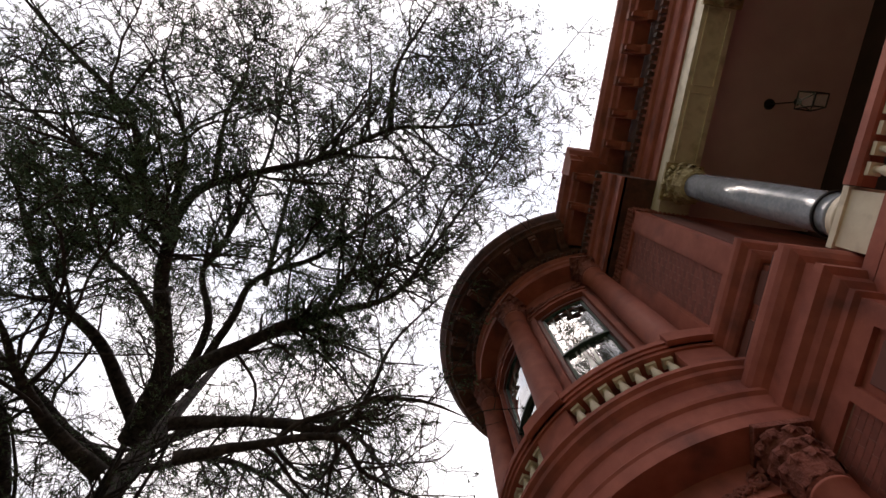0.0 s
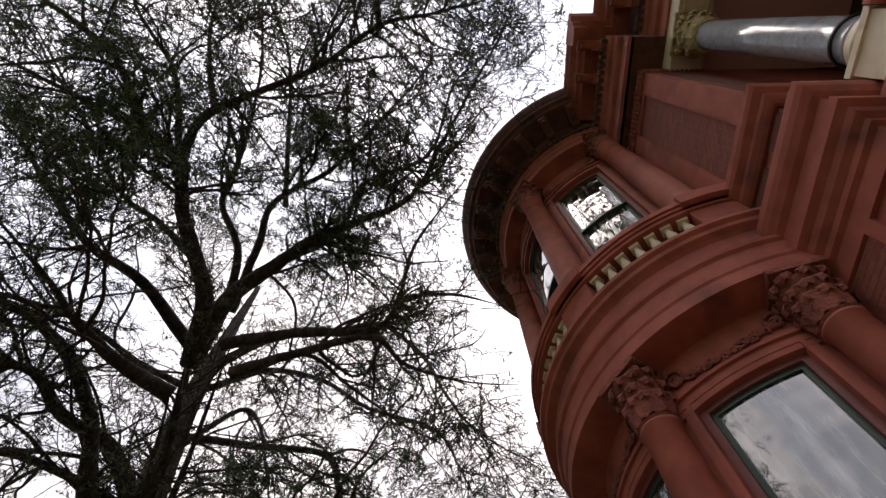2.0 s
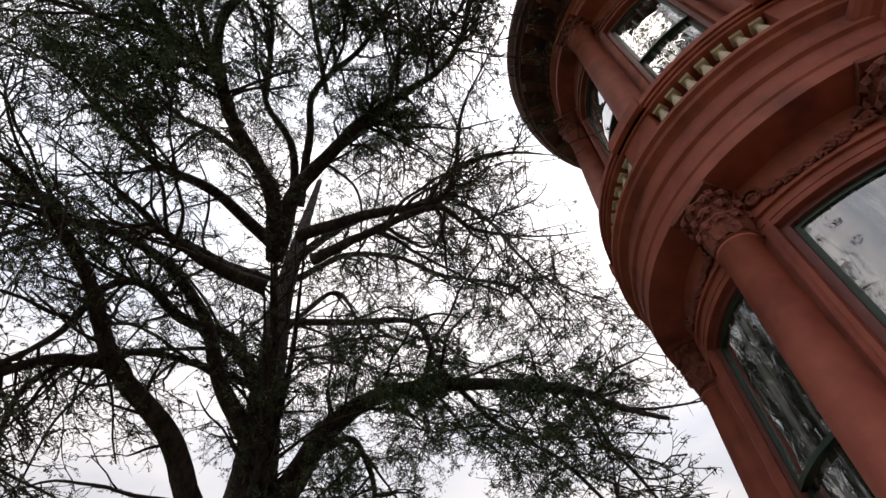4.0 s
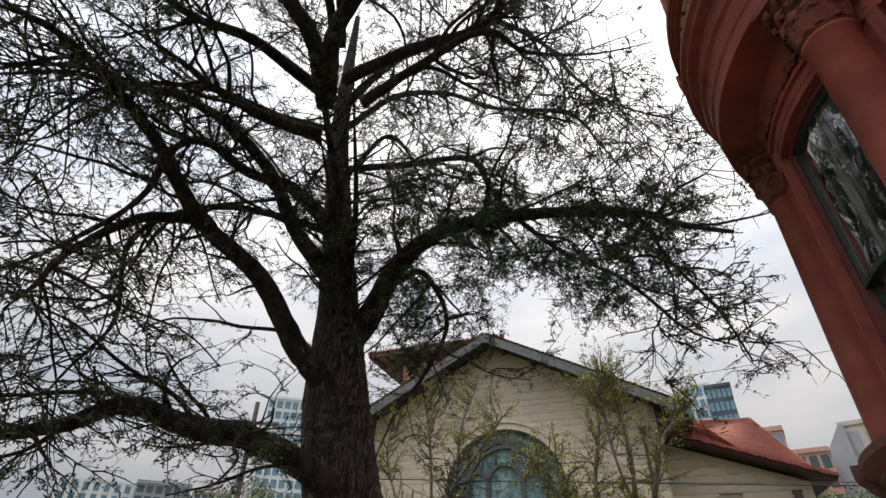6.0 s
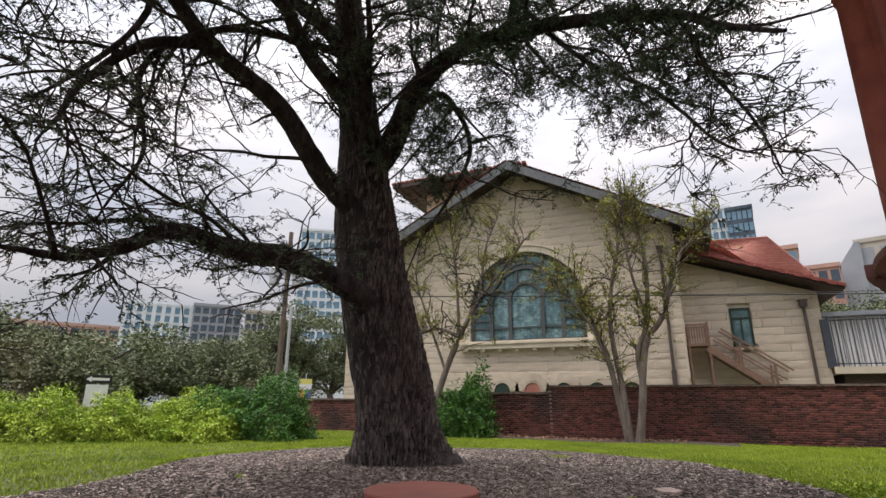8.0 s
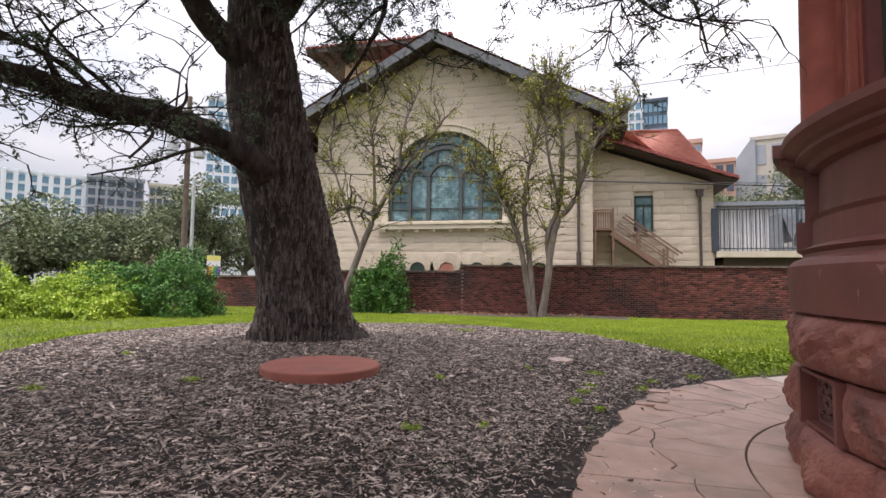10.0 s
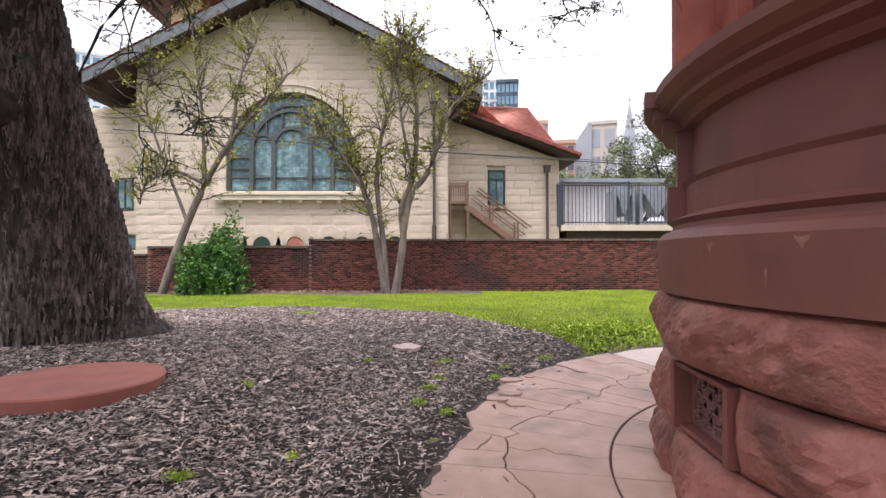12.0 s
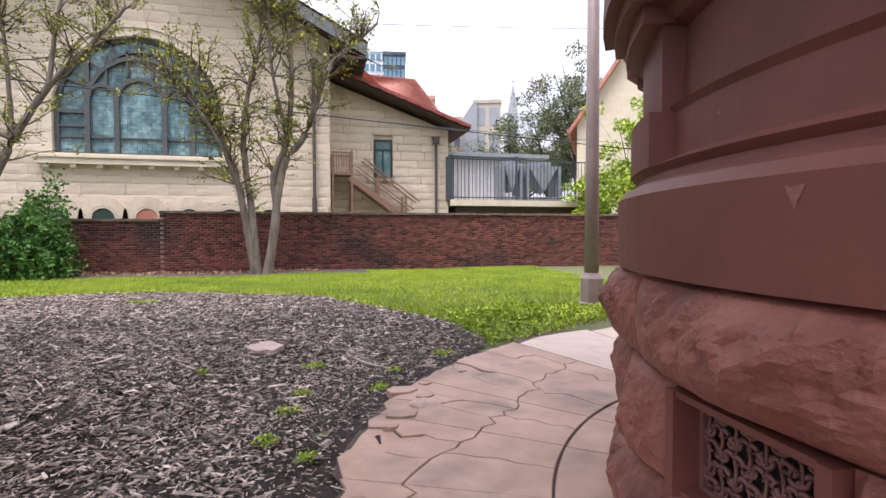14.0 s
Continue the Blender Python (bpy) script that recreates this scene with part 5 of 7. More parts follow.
# mortar behind the blocks, with the opening left free
bm = bmesh.new()
def fill(x0, x1, zb, zt0, zt1):
    bm.faces.new([bm.verts.new(v) for v in ((x0, CY + 0.1, zb), (x1, CY + 0.1, zb), (x1, CY + 0.1, zt1), (x0, CY + 0.1, zt0))])
fill(CX0, ARX - ARR - 0.25, -1, gable_top(CX0), gable_top(ARX - ARR - 0.25))
fill(ARX + ARR + 0.25, CX1, -1, gable_top(ARX + ARR + 0.25), gable_top(CX1))
fill(ARX - ARR - 0.25, ARX + ARR + 0.25, -1, 4.4, 4.4)
n = 24
for i in range(n):
    xa, xb = [ARX + (ARR + 0.25) * (-1 + 2 * (i + d) / n) for d in (0, 1)]
    za, zb = [ARZ + math.sqrt(max(0, (ARR + 0.25) ** 2 - (v - ARX) ** 2)) for v in (xa, xb)]
    bm.faces.new([bm.verts.new(v) for v in ((xa, CY + 0.1, za), (xb, CY + 0.1, zb), (xb, CY + 0.1, gable_top(xb)), (xa, CY + 0.1, gable_top(xa)))])
part("wall_front", bm, LIMES, church, kind="structure")
cbox("wall_side", CX1 - 0.4, CX1, CY + 0.11, 42, -1, 9.6, LIMES)
cbox("wall_side", CX0, CX0 + 0.4, CY + 0.11, 42, -1, 9.6, LIMES)


def ring(bm, cx, cz, r0, r1, y0, y1, a0=0.0, a1=math.pi, n=28):
    g = []
    for i in range(n + 1):
        a = a0 + (a1 - a0) * i / n
        g.append([bm.verts.new((cx + r * math.cos(a), y, cz + r * math.sin(a))) for r, y in ((r0, y0), (r1, y0), (r1, y1), (r0, y1))])
    for p, q in zip(g, g[1:]):
        for k in range(4):
            bm.faces.new((p[k], q[k], q[(k + 1) % 4], p[(k + 1) % 4]))
    bm.faces.new(g[0])
    bm.faces.new(g[-1][::-1])


bm = bmesh.new()
ring(bm, ARX, ARZ, ARR + 0.02, ARR + 0.34, CY - 0.05, CY + 0.4)
ring(bm, ARX, ARZ, ARR + 0.34, ARR + 0.42, CY - 0.12, CY + 0.1)
for s in (-1, 1):
    box(bm, *sorted((ARX + s * (ARR + 0.02), ARX + s * (ARR + 0.34))), CY - 0.02, CY + 0.4, 4.5, ARZ)
bmesh.ops.recalc_face_normals(bm, faces=bm.faces)
part("window_arch", bm, LIMES, church)
bm = bmesh.new()
box(bm, ARX - ARR - 0.5, ARX + ARR + 0.5, CY - 0.28, CY + 0.3, 4.12, 4.5)
box(bm, ARX - ARR - 0.6, ARX + ARR + 0.6, CY - 0.34, CY + 0.1, 4.36, 4.46)
part("window_sill", bm, LIMES, church, "projecting limestone sill")
for i in range(8):
    cbox("sill_bracket", ARX - 3.3 + i * 0.94 - 0.1, ARX - 3.3 + i * 0.94 + 0.1, CY - 0.22, CY, 3.98, 4.12, LIMES)
win = thing("great_window", "great arched tracery window with blue-green leaded glass", "window")
del win["category"]
win.parent = church
bm = bmesh.new()
y0, y1 = CY + 0.16, CY + 0.32
ring(bm, ARX, ARZ, ARR - 0.16, ARR + 0.02, y0, y1)
zb = 4.5
box(bm, ARX - ARR, ARX + ARR, y0, y1, zb, zb + 0.14)
lights = [(-3.07, -2.05), (-1.86, -0.98), (-0.80, 0.80), (0.98, 1.86), (2.05, 3.07)]
for x in (-1.95, -0.89, 0.89, 1.95):
    top = math.sqrt(ARR**2 - x * x)
    box(bm, ARX + x - 0.1, ARX + x + 0.1, y0 - 0.04, y1, zb, ARZ + (top if abs(x) > 1.5 else 1.15) - 0.1)
for s in (-1, 1):
    box(bm, ARX + s * (ARR - 0.08) - 0.08, ARX + s * (ARR - 0.08) + 0.08, y0, y1, zb, ARZ)
    box(bm, *sorted((ARX + s * 0.98, ARX + s * 3.1)), y0 + 0.02, y1, zb + 0.72, zb + 0.80)
    box(bm, *sorted((ARX + s * 1.95, ARX + s * 3.05)), y0 - 0.02, y1, ARZ - 0.05, ARZ + 0.1)
    box(bm, *sorted((ARX + s * 1.95, ARX + s * 3.1)), y0 + 0.02, y1, zb + 1.15, zb + 1.24)
    ring(bm, ARX + s * 1.42, ARZ + 0.62, 0.42, 0.56, y0 - 0.03, y1)
    box(bm, *sorted((ARX + s * 0.42, ARX + s * 0.52)), y0 - 0.02, y1, ARZ + 1.5, ARZ + 2.55)
    box(bm, *sorted((ARX + s * 1.2, ARX + s * 1.3)), y0 - 0.02, y1, ARZ + 1.05, ARZ + 2.3)
ring(bm, ARX, ARZ + 0.55, 0.80, 0.96, y0 - 0.03, y1)
ring(bm, ARX, ARZ + 0.35, 1.85, 2.02, y0 - 0.05, y1)
ring(bm, ARX, ARZ + 0.95, 1.55, 1.64, y0 - 0.02, y1, 0.5, math.pi - 0.5)
box(bm, ARX - 0.8, ARX + 0.8, y0 + 0.02, y1, zb + 0.72, zb + 0.79)
for a in (0.35, 0.75, 1.15, 1.57, 1.99, 2.39, 2.79):
    m = Matrix.Translation((ARX, 0, ARZ + 0.35)) @ Matrix.Rotation(-a, 4, "Y")
    box(bm, 2.0, 2.85, y0, y1, -0.05, 0.05, m)
bmesh.ops.recalc_face_normals(bm, faces=bm.faces)
part("tracery", bm, WGLASS, win, "grey-green painted tracery")
gl = Soup()
for i in range(34):
    for j in range(36):
        x0, z0 = ARX - 3.06 + i * 0.18, 4.5 + j * 0.145
        cxx, czz = x0 + 0.09, z0 + 0.07
        if abs(cxx - ARX) < ARR - 0.05 and (czz < ARZ or (cxx - ARX) ** 2 + (czz - ARZ) ** 2 < (ARR - 0.05) ** 2):
            t = brng.normal(0, 0.004, 4)
            gl.add([(x0, CY + 0.27 + t[0], z0), (x0 + 0.175, CY + 0.27 + t[1], z0), (x0 + 0.175, CY + 0.27 + t[2], z0 + 0.14), (x0, CY + 0.27 + t[3], z0 + 0.14)], [[0, 1, 2, 3]])
gl.mesh("leaded_glass", STAINED, win, "blue-green leaded glass")
cbox("window_back", ARX - ARR - 0.2, ARX + ARR + 0.2, CY + 0.33, CY + 0.36, 4.4, ARZ + ARR + 0.2, DARKIN)
# cellar windows with stone arches
for i, x in enumerate((-8.55, -6.95, -5.35, -3.75, -2.15, -0.55)):
    w = thing("cellar_window", "small arched cellar window with a %s shutter" % ("red" if i == 2 else "dark green"), "window", group="cellar windows")
    del w["category"]
    w.parent = church
    bm = bmesh.new()
    g = [(x + 0.42 * math.cos(a), 1.95 + 0.42 * math.sin(a)) for a in np.linspace(0, math.pi, 13)]
    f = [bm.verts.new((p, CY - 0.085, z)) for p, z in g] + [bm.verts.new((x - 0.42, CY - 0.085, 0.4)), bm.verts.new((x + 0.42, CY - 0.085, 0.4))]
    bm.faces.new(f)
    part("shutter", bm, TILE if i == 2 else GREENF, w)
    bm = bmesh.new()
    ring(bm, x, 1.95, 0.42, 0.50, CY - 0.13, CY, n=14)
    ring(bm, x, 1.95, 0.52, 0.92, CY - 0.12, CY, n=9)
    bmesh.ops.recalc_face_normals(bm, faces=bm.faces)
    part("arch", bm, LIME, w)

# roof of the nave: deep eaves, tiles
def slope(x0, z0, x1, z1, ya, yb, name="tile"):
    """Rows of clay tiles on a slope whose section runs from (x0, z0) up to (x1, z1)."""
    L = math.hypot(x1 - x0, z1 - z0)
    ux, uz = (x1 - x0) / L, (z1 - z0) / L
    nx_, nz_ = (-uz, ux) if ux > 0 else (uz, -ux)
    s = Soup()
    for i in range(int(L / 0.3)):
        for j in range(int((yb - ya) / 0.28)):
            y = ya + j * 0.28
            px, pz = x0 + ux * i * 0.3, z0 + uz * i * 0.3
            qx, qz = px + ux * 0.33, pz + uz * 0.33
            l0, l1 = 0.09, 0.05
            s.add([(px + nx_ * l0, y, pz + nz_ * l0), (px + nx_ * (l0 + 0.05), y + 0.14, pz + nz_ * (l0 + 0.05)), (px + nx_ * l0, y + 0.28, pz + nz_ * l0), (qx + nx_ * l1, y, qz + nz_ * l1), (qx + nx_ * (l1 + 0.05), y + 0.14, qz + nz_ * (l1 + 0.05)), (qx + nx_ * l1, y + 0.28, qz + nz_ * l1), (px, y, pz), (px, y + 0.28, pz)], [[0, 1, 4, 3], [1, 2, 5, 4], [6, 7, 2, 0]])
    return s.mesh("roof_tiles", TILE, church, kind="stuff")


EOV = 1.55
YF = CY - 1.3
for s in (-1, 1):
    xe, ze = CXM + s * 9.6, TOP - FALL * 9.6
    bm = bmesh.new()
    v = [(xe, YF, ze), (CXM, YF, TOP), (CXM, 44, TOP), (xe, 44, ze)]
    a = [bm.verts.new((x, y, z + 0.28)) for x, y, z in v]
    b = [bm.verts.new((x, y, z + 0.1)) for x, y, z in v]
    bm.faces.new(a)
    bm.faces.new(b[::-1])
    for i in range(4):
        bm.faces.new((a[i], b[i], b[(i + 1) % 4], a[(i + 1) % 4]))
    bmesh.ops.recalc_face_normals(bm, faces=bm.faces)
    part("roof", bm, EAVE, church, kind="structure")
    bm = bmesh.new()
    for y, d in ((YF - 0.06, 0.0),):
        v = [(xe, ze - 0.25), (CXM, TOP - 0.25), (CXM, TOP + 0.26), (xe, ze + 0.26)]
        a = [bm.verts.new((x, y, z)) for x, z in v]
        b = [bm.verts.new((x, y + 0.08, z)) for x, z in v]
        bm.faces.new(a)
        bm.faces.new(b[::-1])
        for i in range(4):
            bm.faces.new((a[i], b[i], b[(i + 1) % 4], a[(i + 1) % 4]))
    bmesh.ops.recalc_face_normals(bm, faces=bm.faces)
    part("bargeboard", bm, EAVEG, church, "grey-painted bargeboard")
    slope(xe, ze + 0.28, CXM, TOP + 0.28, YF - 0.1, 32)
    for i in range(6):
        t = (i + 0.5) / 6
        x, z = xe + (CXM - xe) * t, ze + (TOP - ze) * t
        cbox("purlin", x - 0.12, x + 0.12, YF + 0.05, CY + 0.1, z - 0.2, z + 0.08, EAVE)
cbox("eave_soffit", CX1, CX1 + EOV, YF, 34, 8.75, 8.85, EAVE)
# rafter tails on the right eave
for i in range(14):
    cbox("rafter", CX1 + 0.02, CX1 + EOV - 0.05, YF + 0.3 + i * 0.7, YF + 0.45 + i * 0.7, 8.58, 8.75, EAVE)
# small chimney, and the upper hipped roof behind on the other side
cbox("chimney", 0.9, 1.7, 30.5, 31.3, 10, 12.6, LIMES)
TX0, TX1, TY0, TY1, TZ = -14.4, -5.4, 27.5, 37.0, 14.9
bm = bmesh.new()
lo = [bm.verts.new(p) for p in ((TX0, TY0, TZ), (TX1, TY0, TZ), (TX1, TY1, TZ), (TX0, TY1, TZ))]
hi = [bm.verts.new(p) for p in ((TX0, TY0, TZ + 0.25), (TX1, TY0, TZ + 0.25), (TX1, TY1, TZ + 0.25), (TX0, TY1, TZ + 0.25))]
rd = [bm.verts.new(((TX0 + TX1) / 2, TY0 + 4, TZ + 2.3)), bm.verts.new(((TX0 + TX1) / 2, TY1 - 4, TZ + 2.3))]
bm.faces.new(lo[::-1])
for i in range(4):
    bm.faces.new((lo[i], lo[(i + 1) % 4], hi[(i + 1) % 4], hi[i]))
for f in ((hi[0], hi[1], rd[0]), (hi[1], hi[2], rd[1], rd[0]), (hi[2], hi[3], rd[1]), (hi[3], hi[0], rd[0], rd[1])):
    bm.faces.new(f)
bmesh.ops.recalc_face_normals(bm, faces=bm.faces)
part("roof_tower", bm, EAVET, church, kind="structure")
bm = bmesh.new()
for i in range(30):
    box(bm, TX0 + 0.05 + i * 0.3, TX0 + 0.27 + i * 0.3, TY0 - 0.08, TY0 + 0.3, TZ + 0.25, TZ + 0.37)
for i in range(30):
    box(bm, TX0 - 0.08, TX0 + 0.3, TY0 + i * 0.31, TY0 + 0.22 + i * 0.31, TZ + 0.25, TZ + 0.37)
part("eave_tiles", bm, EDGET, church, kind="stuff")
for i in range(12):
    cbox("rafter", TX0 + 0.4 + i * 0.74, TX0 + 0.54 + i * 0.74, TY0 + 0.1, TY0 + 1.75, TZ - 0.14, TZ, EAVE)
cbox("wall_tower", TX0 + 1.7, TX1 - 0.4, TY0 + 1.8, TY1 - 0.5, 0, TZ, LIMES)

# ---- the set-back bay at the church's west end ----
BY = 28.0
cbox("wall_bay", -17.6, CX0, BY + 0.16, 38, -1, 9.0, LIMES)
BAYW = ((-14.75, -13.88, 3.8, 5.4), (-14.95, -13.68, 1.75, 2.45))
zc, k = -0.6, 0
while zc < 8.7:
    h = (0.46, 0.30, 0.42)[k % 3]
    x = -17.6 - (0.4 if k % 2 else 0)
    while x < CX0:
        w = brng.uniform(0.8, 1.6)
        segs = [(max(x, -17.6), min(x + w, CX0))]
        x += w
        for wx0, wx1, wz0, wz1 in BAYW:
            if wz0 - 0.1 < zc + h / 2 < wz1 + 0.1:
                segs = [g for p, q in segs for g in ((p, min(q, wx0)), (max(p, wx1), q))]
        for p, q in segs:
            if q - p > 0.12:
                block(p, q, zc, zc + h, BY)
    zc += h
    k += 1
for wx0, wx1, wz0, wz1 in BAYW:
    bw = thing("bay_window", "dark-framed window in the set-back limestone bay", "window")
    del bw["category"]
    bw.parent = church
    xm = (wx0 + wx1) / 2
    bm = bmesh.new()
    for x0, x1, z0, z1 in ((wx0, wx0 + 0.08, wz0, wz1), (wx1 - 0.08, wx1, wz0, wz1), (wx0 + 0.08, wx1 - 0.08, wz1 - 0.08, wz1), (wx0 + 0.08, wx1 - 0.08, wz0, wz0 + 0.08), (xm - 0.03, xm + 0.03, wz0 + 0.08, wz1 - 0.08)):
        box(bm, x0, x1, BY - 0.02, BY + 0.08, z0, z1)
    part("frame", bm, GREENF, bw)
    for x0, x1 in ((wx0 + 0.08, xm - 0.03), (xm + 0.03, wx1 - 0.08)):
        bm = bmesh.new()
        box(bm, x0, x1, BY + 0.04, BY + 0.06, wz0 + 0.08, wz1 - 0.08)
        part("pane", bm, STAINED, bw)

# ---- the low wing ----
WY = 28.0
cbox("wall_wing", CX1, 7.85, WY + 0.16, 38, -1, 6.2, LIMES)
bm = bmesh.new()
v = [(CX1, 6.2), (7.85, 6.2), (7.85, 6.45), (CX1, 8.5)]
a = [bm.verts.new((x, WY + 0.16, z)) for x, z in v]
b = [bm.verts.new((x, WY + 0.5, z)) for x, z in v]
bm.faces.new(a)
bm.faces.new(b[::-1])
for i in range(4):
    bm.faces.new((a[i], b[i], b[(i + 1) % 4], a[(i + 1) % 4]))
bmesh.ops.recalc_face_normals(bm, faces=bm.faces)
part("wall_wing_gable", bm, LIMES, church, kind="structure")
zc, k = 0.2, 0
WWX0, WWX1, WWZ0, WWZ1 = 4.13, 5.05, 3.98, 5.85
while zc < 8.2:
    h = (0.42, 0.36)[k % 2]
    x = CX1 - (0.4 if k % 2 else 0)
    while x < 7.85:
        w = brng.uniform(0.8, 1.6)
        a_, b_ = max(x, CX1), min(x + w, 7.85)
        x += w
        lim = 7.85 if zc + h < 6.45 else CX1 + (8.5 - zc - h) / 2.05 * 5.8
        b_ = min(b_, lim)
        segs = ((a_, b_),) if not WWZ0 - 0.2 < zc + h / 2 < WWZ1 + 0.1 else ((a_, min(b_, WWX0)), (max(a_, WWX1), b_))
        for p, q in segs:
            if q - p > 0.12:
                block(p, q, zc, zc + h, WY)
    zc += h
    k += 1
ww = thing("wing_window", "dark-framed sash window with a transom light", "window")
del ww["category"]
ww.parent = church
bm = bmesh.new()
for x0, x1, z0, z1 in ((4.15, 4.24, 4.0, 5.85), (4.94, 5.03, 4.0, 5.85), (4.24, 4.94, 5.76, 5.85), (4.24, 4.94, 5.32, 5.40), (4.24, 4.94, 4.0, 4.08), (4.56, 4.62, 4.08, 5.32)):
    box(bm, x0, x1, WY - 0.02, WY + 0.08, z0, z1)
part("frame", bm, GREENF, ww)
for x0, x1, z0, z1 in ((4.24, 4.56, 4.08, 5.32), (4.62, 4.94, 4.08, 5.32), (4.24, 4.94, 5.40, 5.76)):
    bm = bmesh.new()
    box(bm, x0, x1, WY + 0.04, WY + 0.06, z0, z1)
    part("pane", bm, STAINED, ww)
bm = bmesh.new()
box(bm, 4.05, 5.13, WY - 0.1, WY + 0.1, 3.86, 3.98)
part("sill", bm, LIMES, ww)
# wing roof: falls to the right
bm = bmesh.new()
v = [(CX1 - 0.1, 8.72), (8.7, 6.30), (8.7, 6.42), (CX1 - 0.1, 8.84)]
a = [bm.verts.new((x, WY - 0.9, z)) for x, z in v]
b = [bm.verts.new((x, 38, z)) for x, z in v]
bm.faces.new(a)
bm.faces.new(b[::-1])
for i in range(4):
    bm.faces.new((a[i], b[i], b[(i + 1) % 4], a[(i + 1) % 4]))
bmesh.ops.recalc_face_normals(bm, faces=bm.faces)
part("roof_wing", bm, EAVE, church, kind="structure")
slope(8.75, 6.40, CX1 - 0.05, 8.84, WY - 0.95, 34)
bm = bmesh.new()
ln = math.hypot(6.7, 2.44)
for i in range(22):
    box(bm, i * ln / 22 + 0.01, (i + 1) * ln / 22 - 0.01, -0.03, 0.06, 0.02 + 0.03 * (i % 2), 0.19, Matrix.Translation((CX1 - 0.05, WY - 0.98, 8.80)) @ Matrix.Rotation(math.atan2(2.44, 6.7), 4, "Y"))
part("verge_tiles", bm, EDGET, church, kind="stuff")
# the large tiled roof beyond
slope(11.3, 9.2, 4.5, 15.4, 46, 50)
bm = bmesh.new()
vs = [bm.verts.new(p) for p in ((3.0, 45, 11.5), (12.3, 45, 10.4), (10.4, 50, 15.4), (4.0, 50, 15.6), (12.3, 56, 10.4), (3.0, 56, 11.5))]
for f in ((0, 1, 2, 3), (1, 4, 2), (3, 2, 4, 5), (0, 3, 5)):
    bm.faces.new([vs[i] for i in f])
part("roof_far", bm, TILE, church, kind="structure")
cbox("wall_far", 4, 11.5, 46, 55, 0, 11, LIMES)
rr_ = Soup()
for i in range(24):
    t0 = i / 24
    for j in range(30):
        u0, u1 = j / 30, (j + 0.95) / 30
        lo, hi = np.array([3.0, 45, 11.5]) * (1 - t0) + np.array([4.0, 50, 15.6]) * t0, np.array([12.3, 45, 10.4]) * (1 - t0) + np.array([10.4, 50, 15.4]) * t0
        t1 = t0 + 0.9 / 24
        lo1, hi1 = np.array([3.0, 45, 11.5]) * (1 - t1) + np.array([4.0, 50, 15.6]) * t1, np.array([12.3, 45, 10.4]) * (1 - t1) + np.array([10.4, 50, 15.4]) * t1
        up = np.array([0, -0.05, 0.08])
        rr_.add([lo + (hi - lo) * u0 + up * 1.6, lo + (hi - lo) * u1 + up * 1.6, lo1 + (hi1 - lo1) * u1 + up * 0.4, lo1 + (hi1 - lo1) * u0 + up * 0.4], [[0, 1, 2, 3]])
rr_.mesh("roof_tiles", TILE, church, kind="stuff")
# downpipes
for x, z0, z1, y in ((1.36, 0, 9.2, CY - 0.14), (7.2, 0, 6.35, WY - 0.14)):
    d = thing("downpipe", "brown metal downpipe with a hopper head on the limestone wall", "pipe", (x, y, 0), "downpipes")
    del d["category"]
    d.parent = church
    bm = bmesh.new()
    lathe(bm, [(0.07, z0), (0.07, z1 - 0.6)], 12)
    lathe(bm, [(0.11, z0), (0.11, 2.9)] if x < 3 else [(0.075, z0), (0.075, 0.5)], 12)
    part("pipe", bm, PIPE, d)
    bm = bmesh.new()
    box(bm, -0.14, 0.14, -0.12, 0.12, z1 - 0.62, z1 - 0.35)
    box(bm, -0.18, 0.18, -0.14, 0.12, z1 - 0.35, z1 - 0.28)
    part("hopper", bm, PIPE, d)
# outside stair
stair = thing("outside_stair", "brown timber outside stair with landing against the limestone wing", "stairs", (0, 0, 0))
bm = bmesh.new()
box(bm, 2.1, 3.0, 26.75, 27.9, 3.98, 4.1)
part("landing", bm, WOODR, stair)
for i in range(11):
    bm = bmesh.new()
    box(bm, 3.0 + i * 0.235, 3.27 + i * 0.235, 26.8, 27.85, 3.80 - i * 0.175, 3.85 - i * 0.175)
    part("tread", bm, WOODR, stair)
for y in (26.78, 27.82):
    bm = bmesh.new()
    ln = math.hypot(2.6, 1.94)
    box(bm, 0, ln, 0, 0.06, -0.28, 0.0, Matrix.Translation((3.0, y, 4.0)) @ Matrix.Rotation(math.atan2(1.94, 2.6), 4, "Y"))
    part("stringer", bm, WOODR, stair)
    bm = bmesh.new()
    box(bm, 0, ln, 0, 0.06, 0.9, 0.98, Matrix.Translation((3.0, y, 4.0)) @ Matrix.Rotation(math.atan2(1.94, 2.6), 4, "Y"))
    box(bm, 0, ln, 0, 0.05, 0.42, 0.48, Matrix.Translation((3.0, y, 4.0)) @ Matrix.Rotation(math.atan2(1.94, 2.6), 4, "Y"))
    box(bm, 2.1, 3.0, y, y + 0.06, 4.95, 5.03)
    part("handrail", bm, WOODR, stair)
    for x, zt in ((2.12, 5.0), (2.97, 5.1), (4.2, 4.05), (5.45, 3.1)):
        bm = bmesh.new()
        box(bm, x, x + 0.09, y - 0.01, y + 0.08, 1.2 if x < 3 or x > 5 else zt - 1.1, zt)
        part("post", bm, WOODR, stair)
for i in range(7):
    bm = bmesh.new()
    box(bm, 2.2 + i * 0.11, 2.24 + i * 0.11, 26.79, 26.82, 4.1, 4.95)
    part("spindle", bm, WOODR, stair)

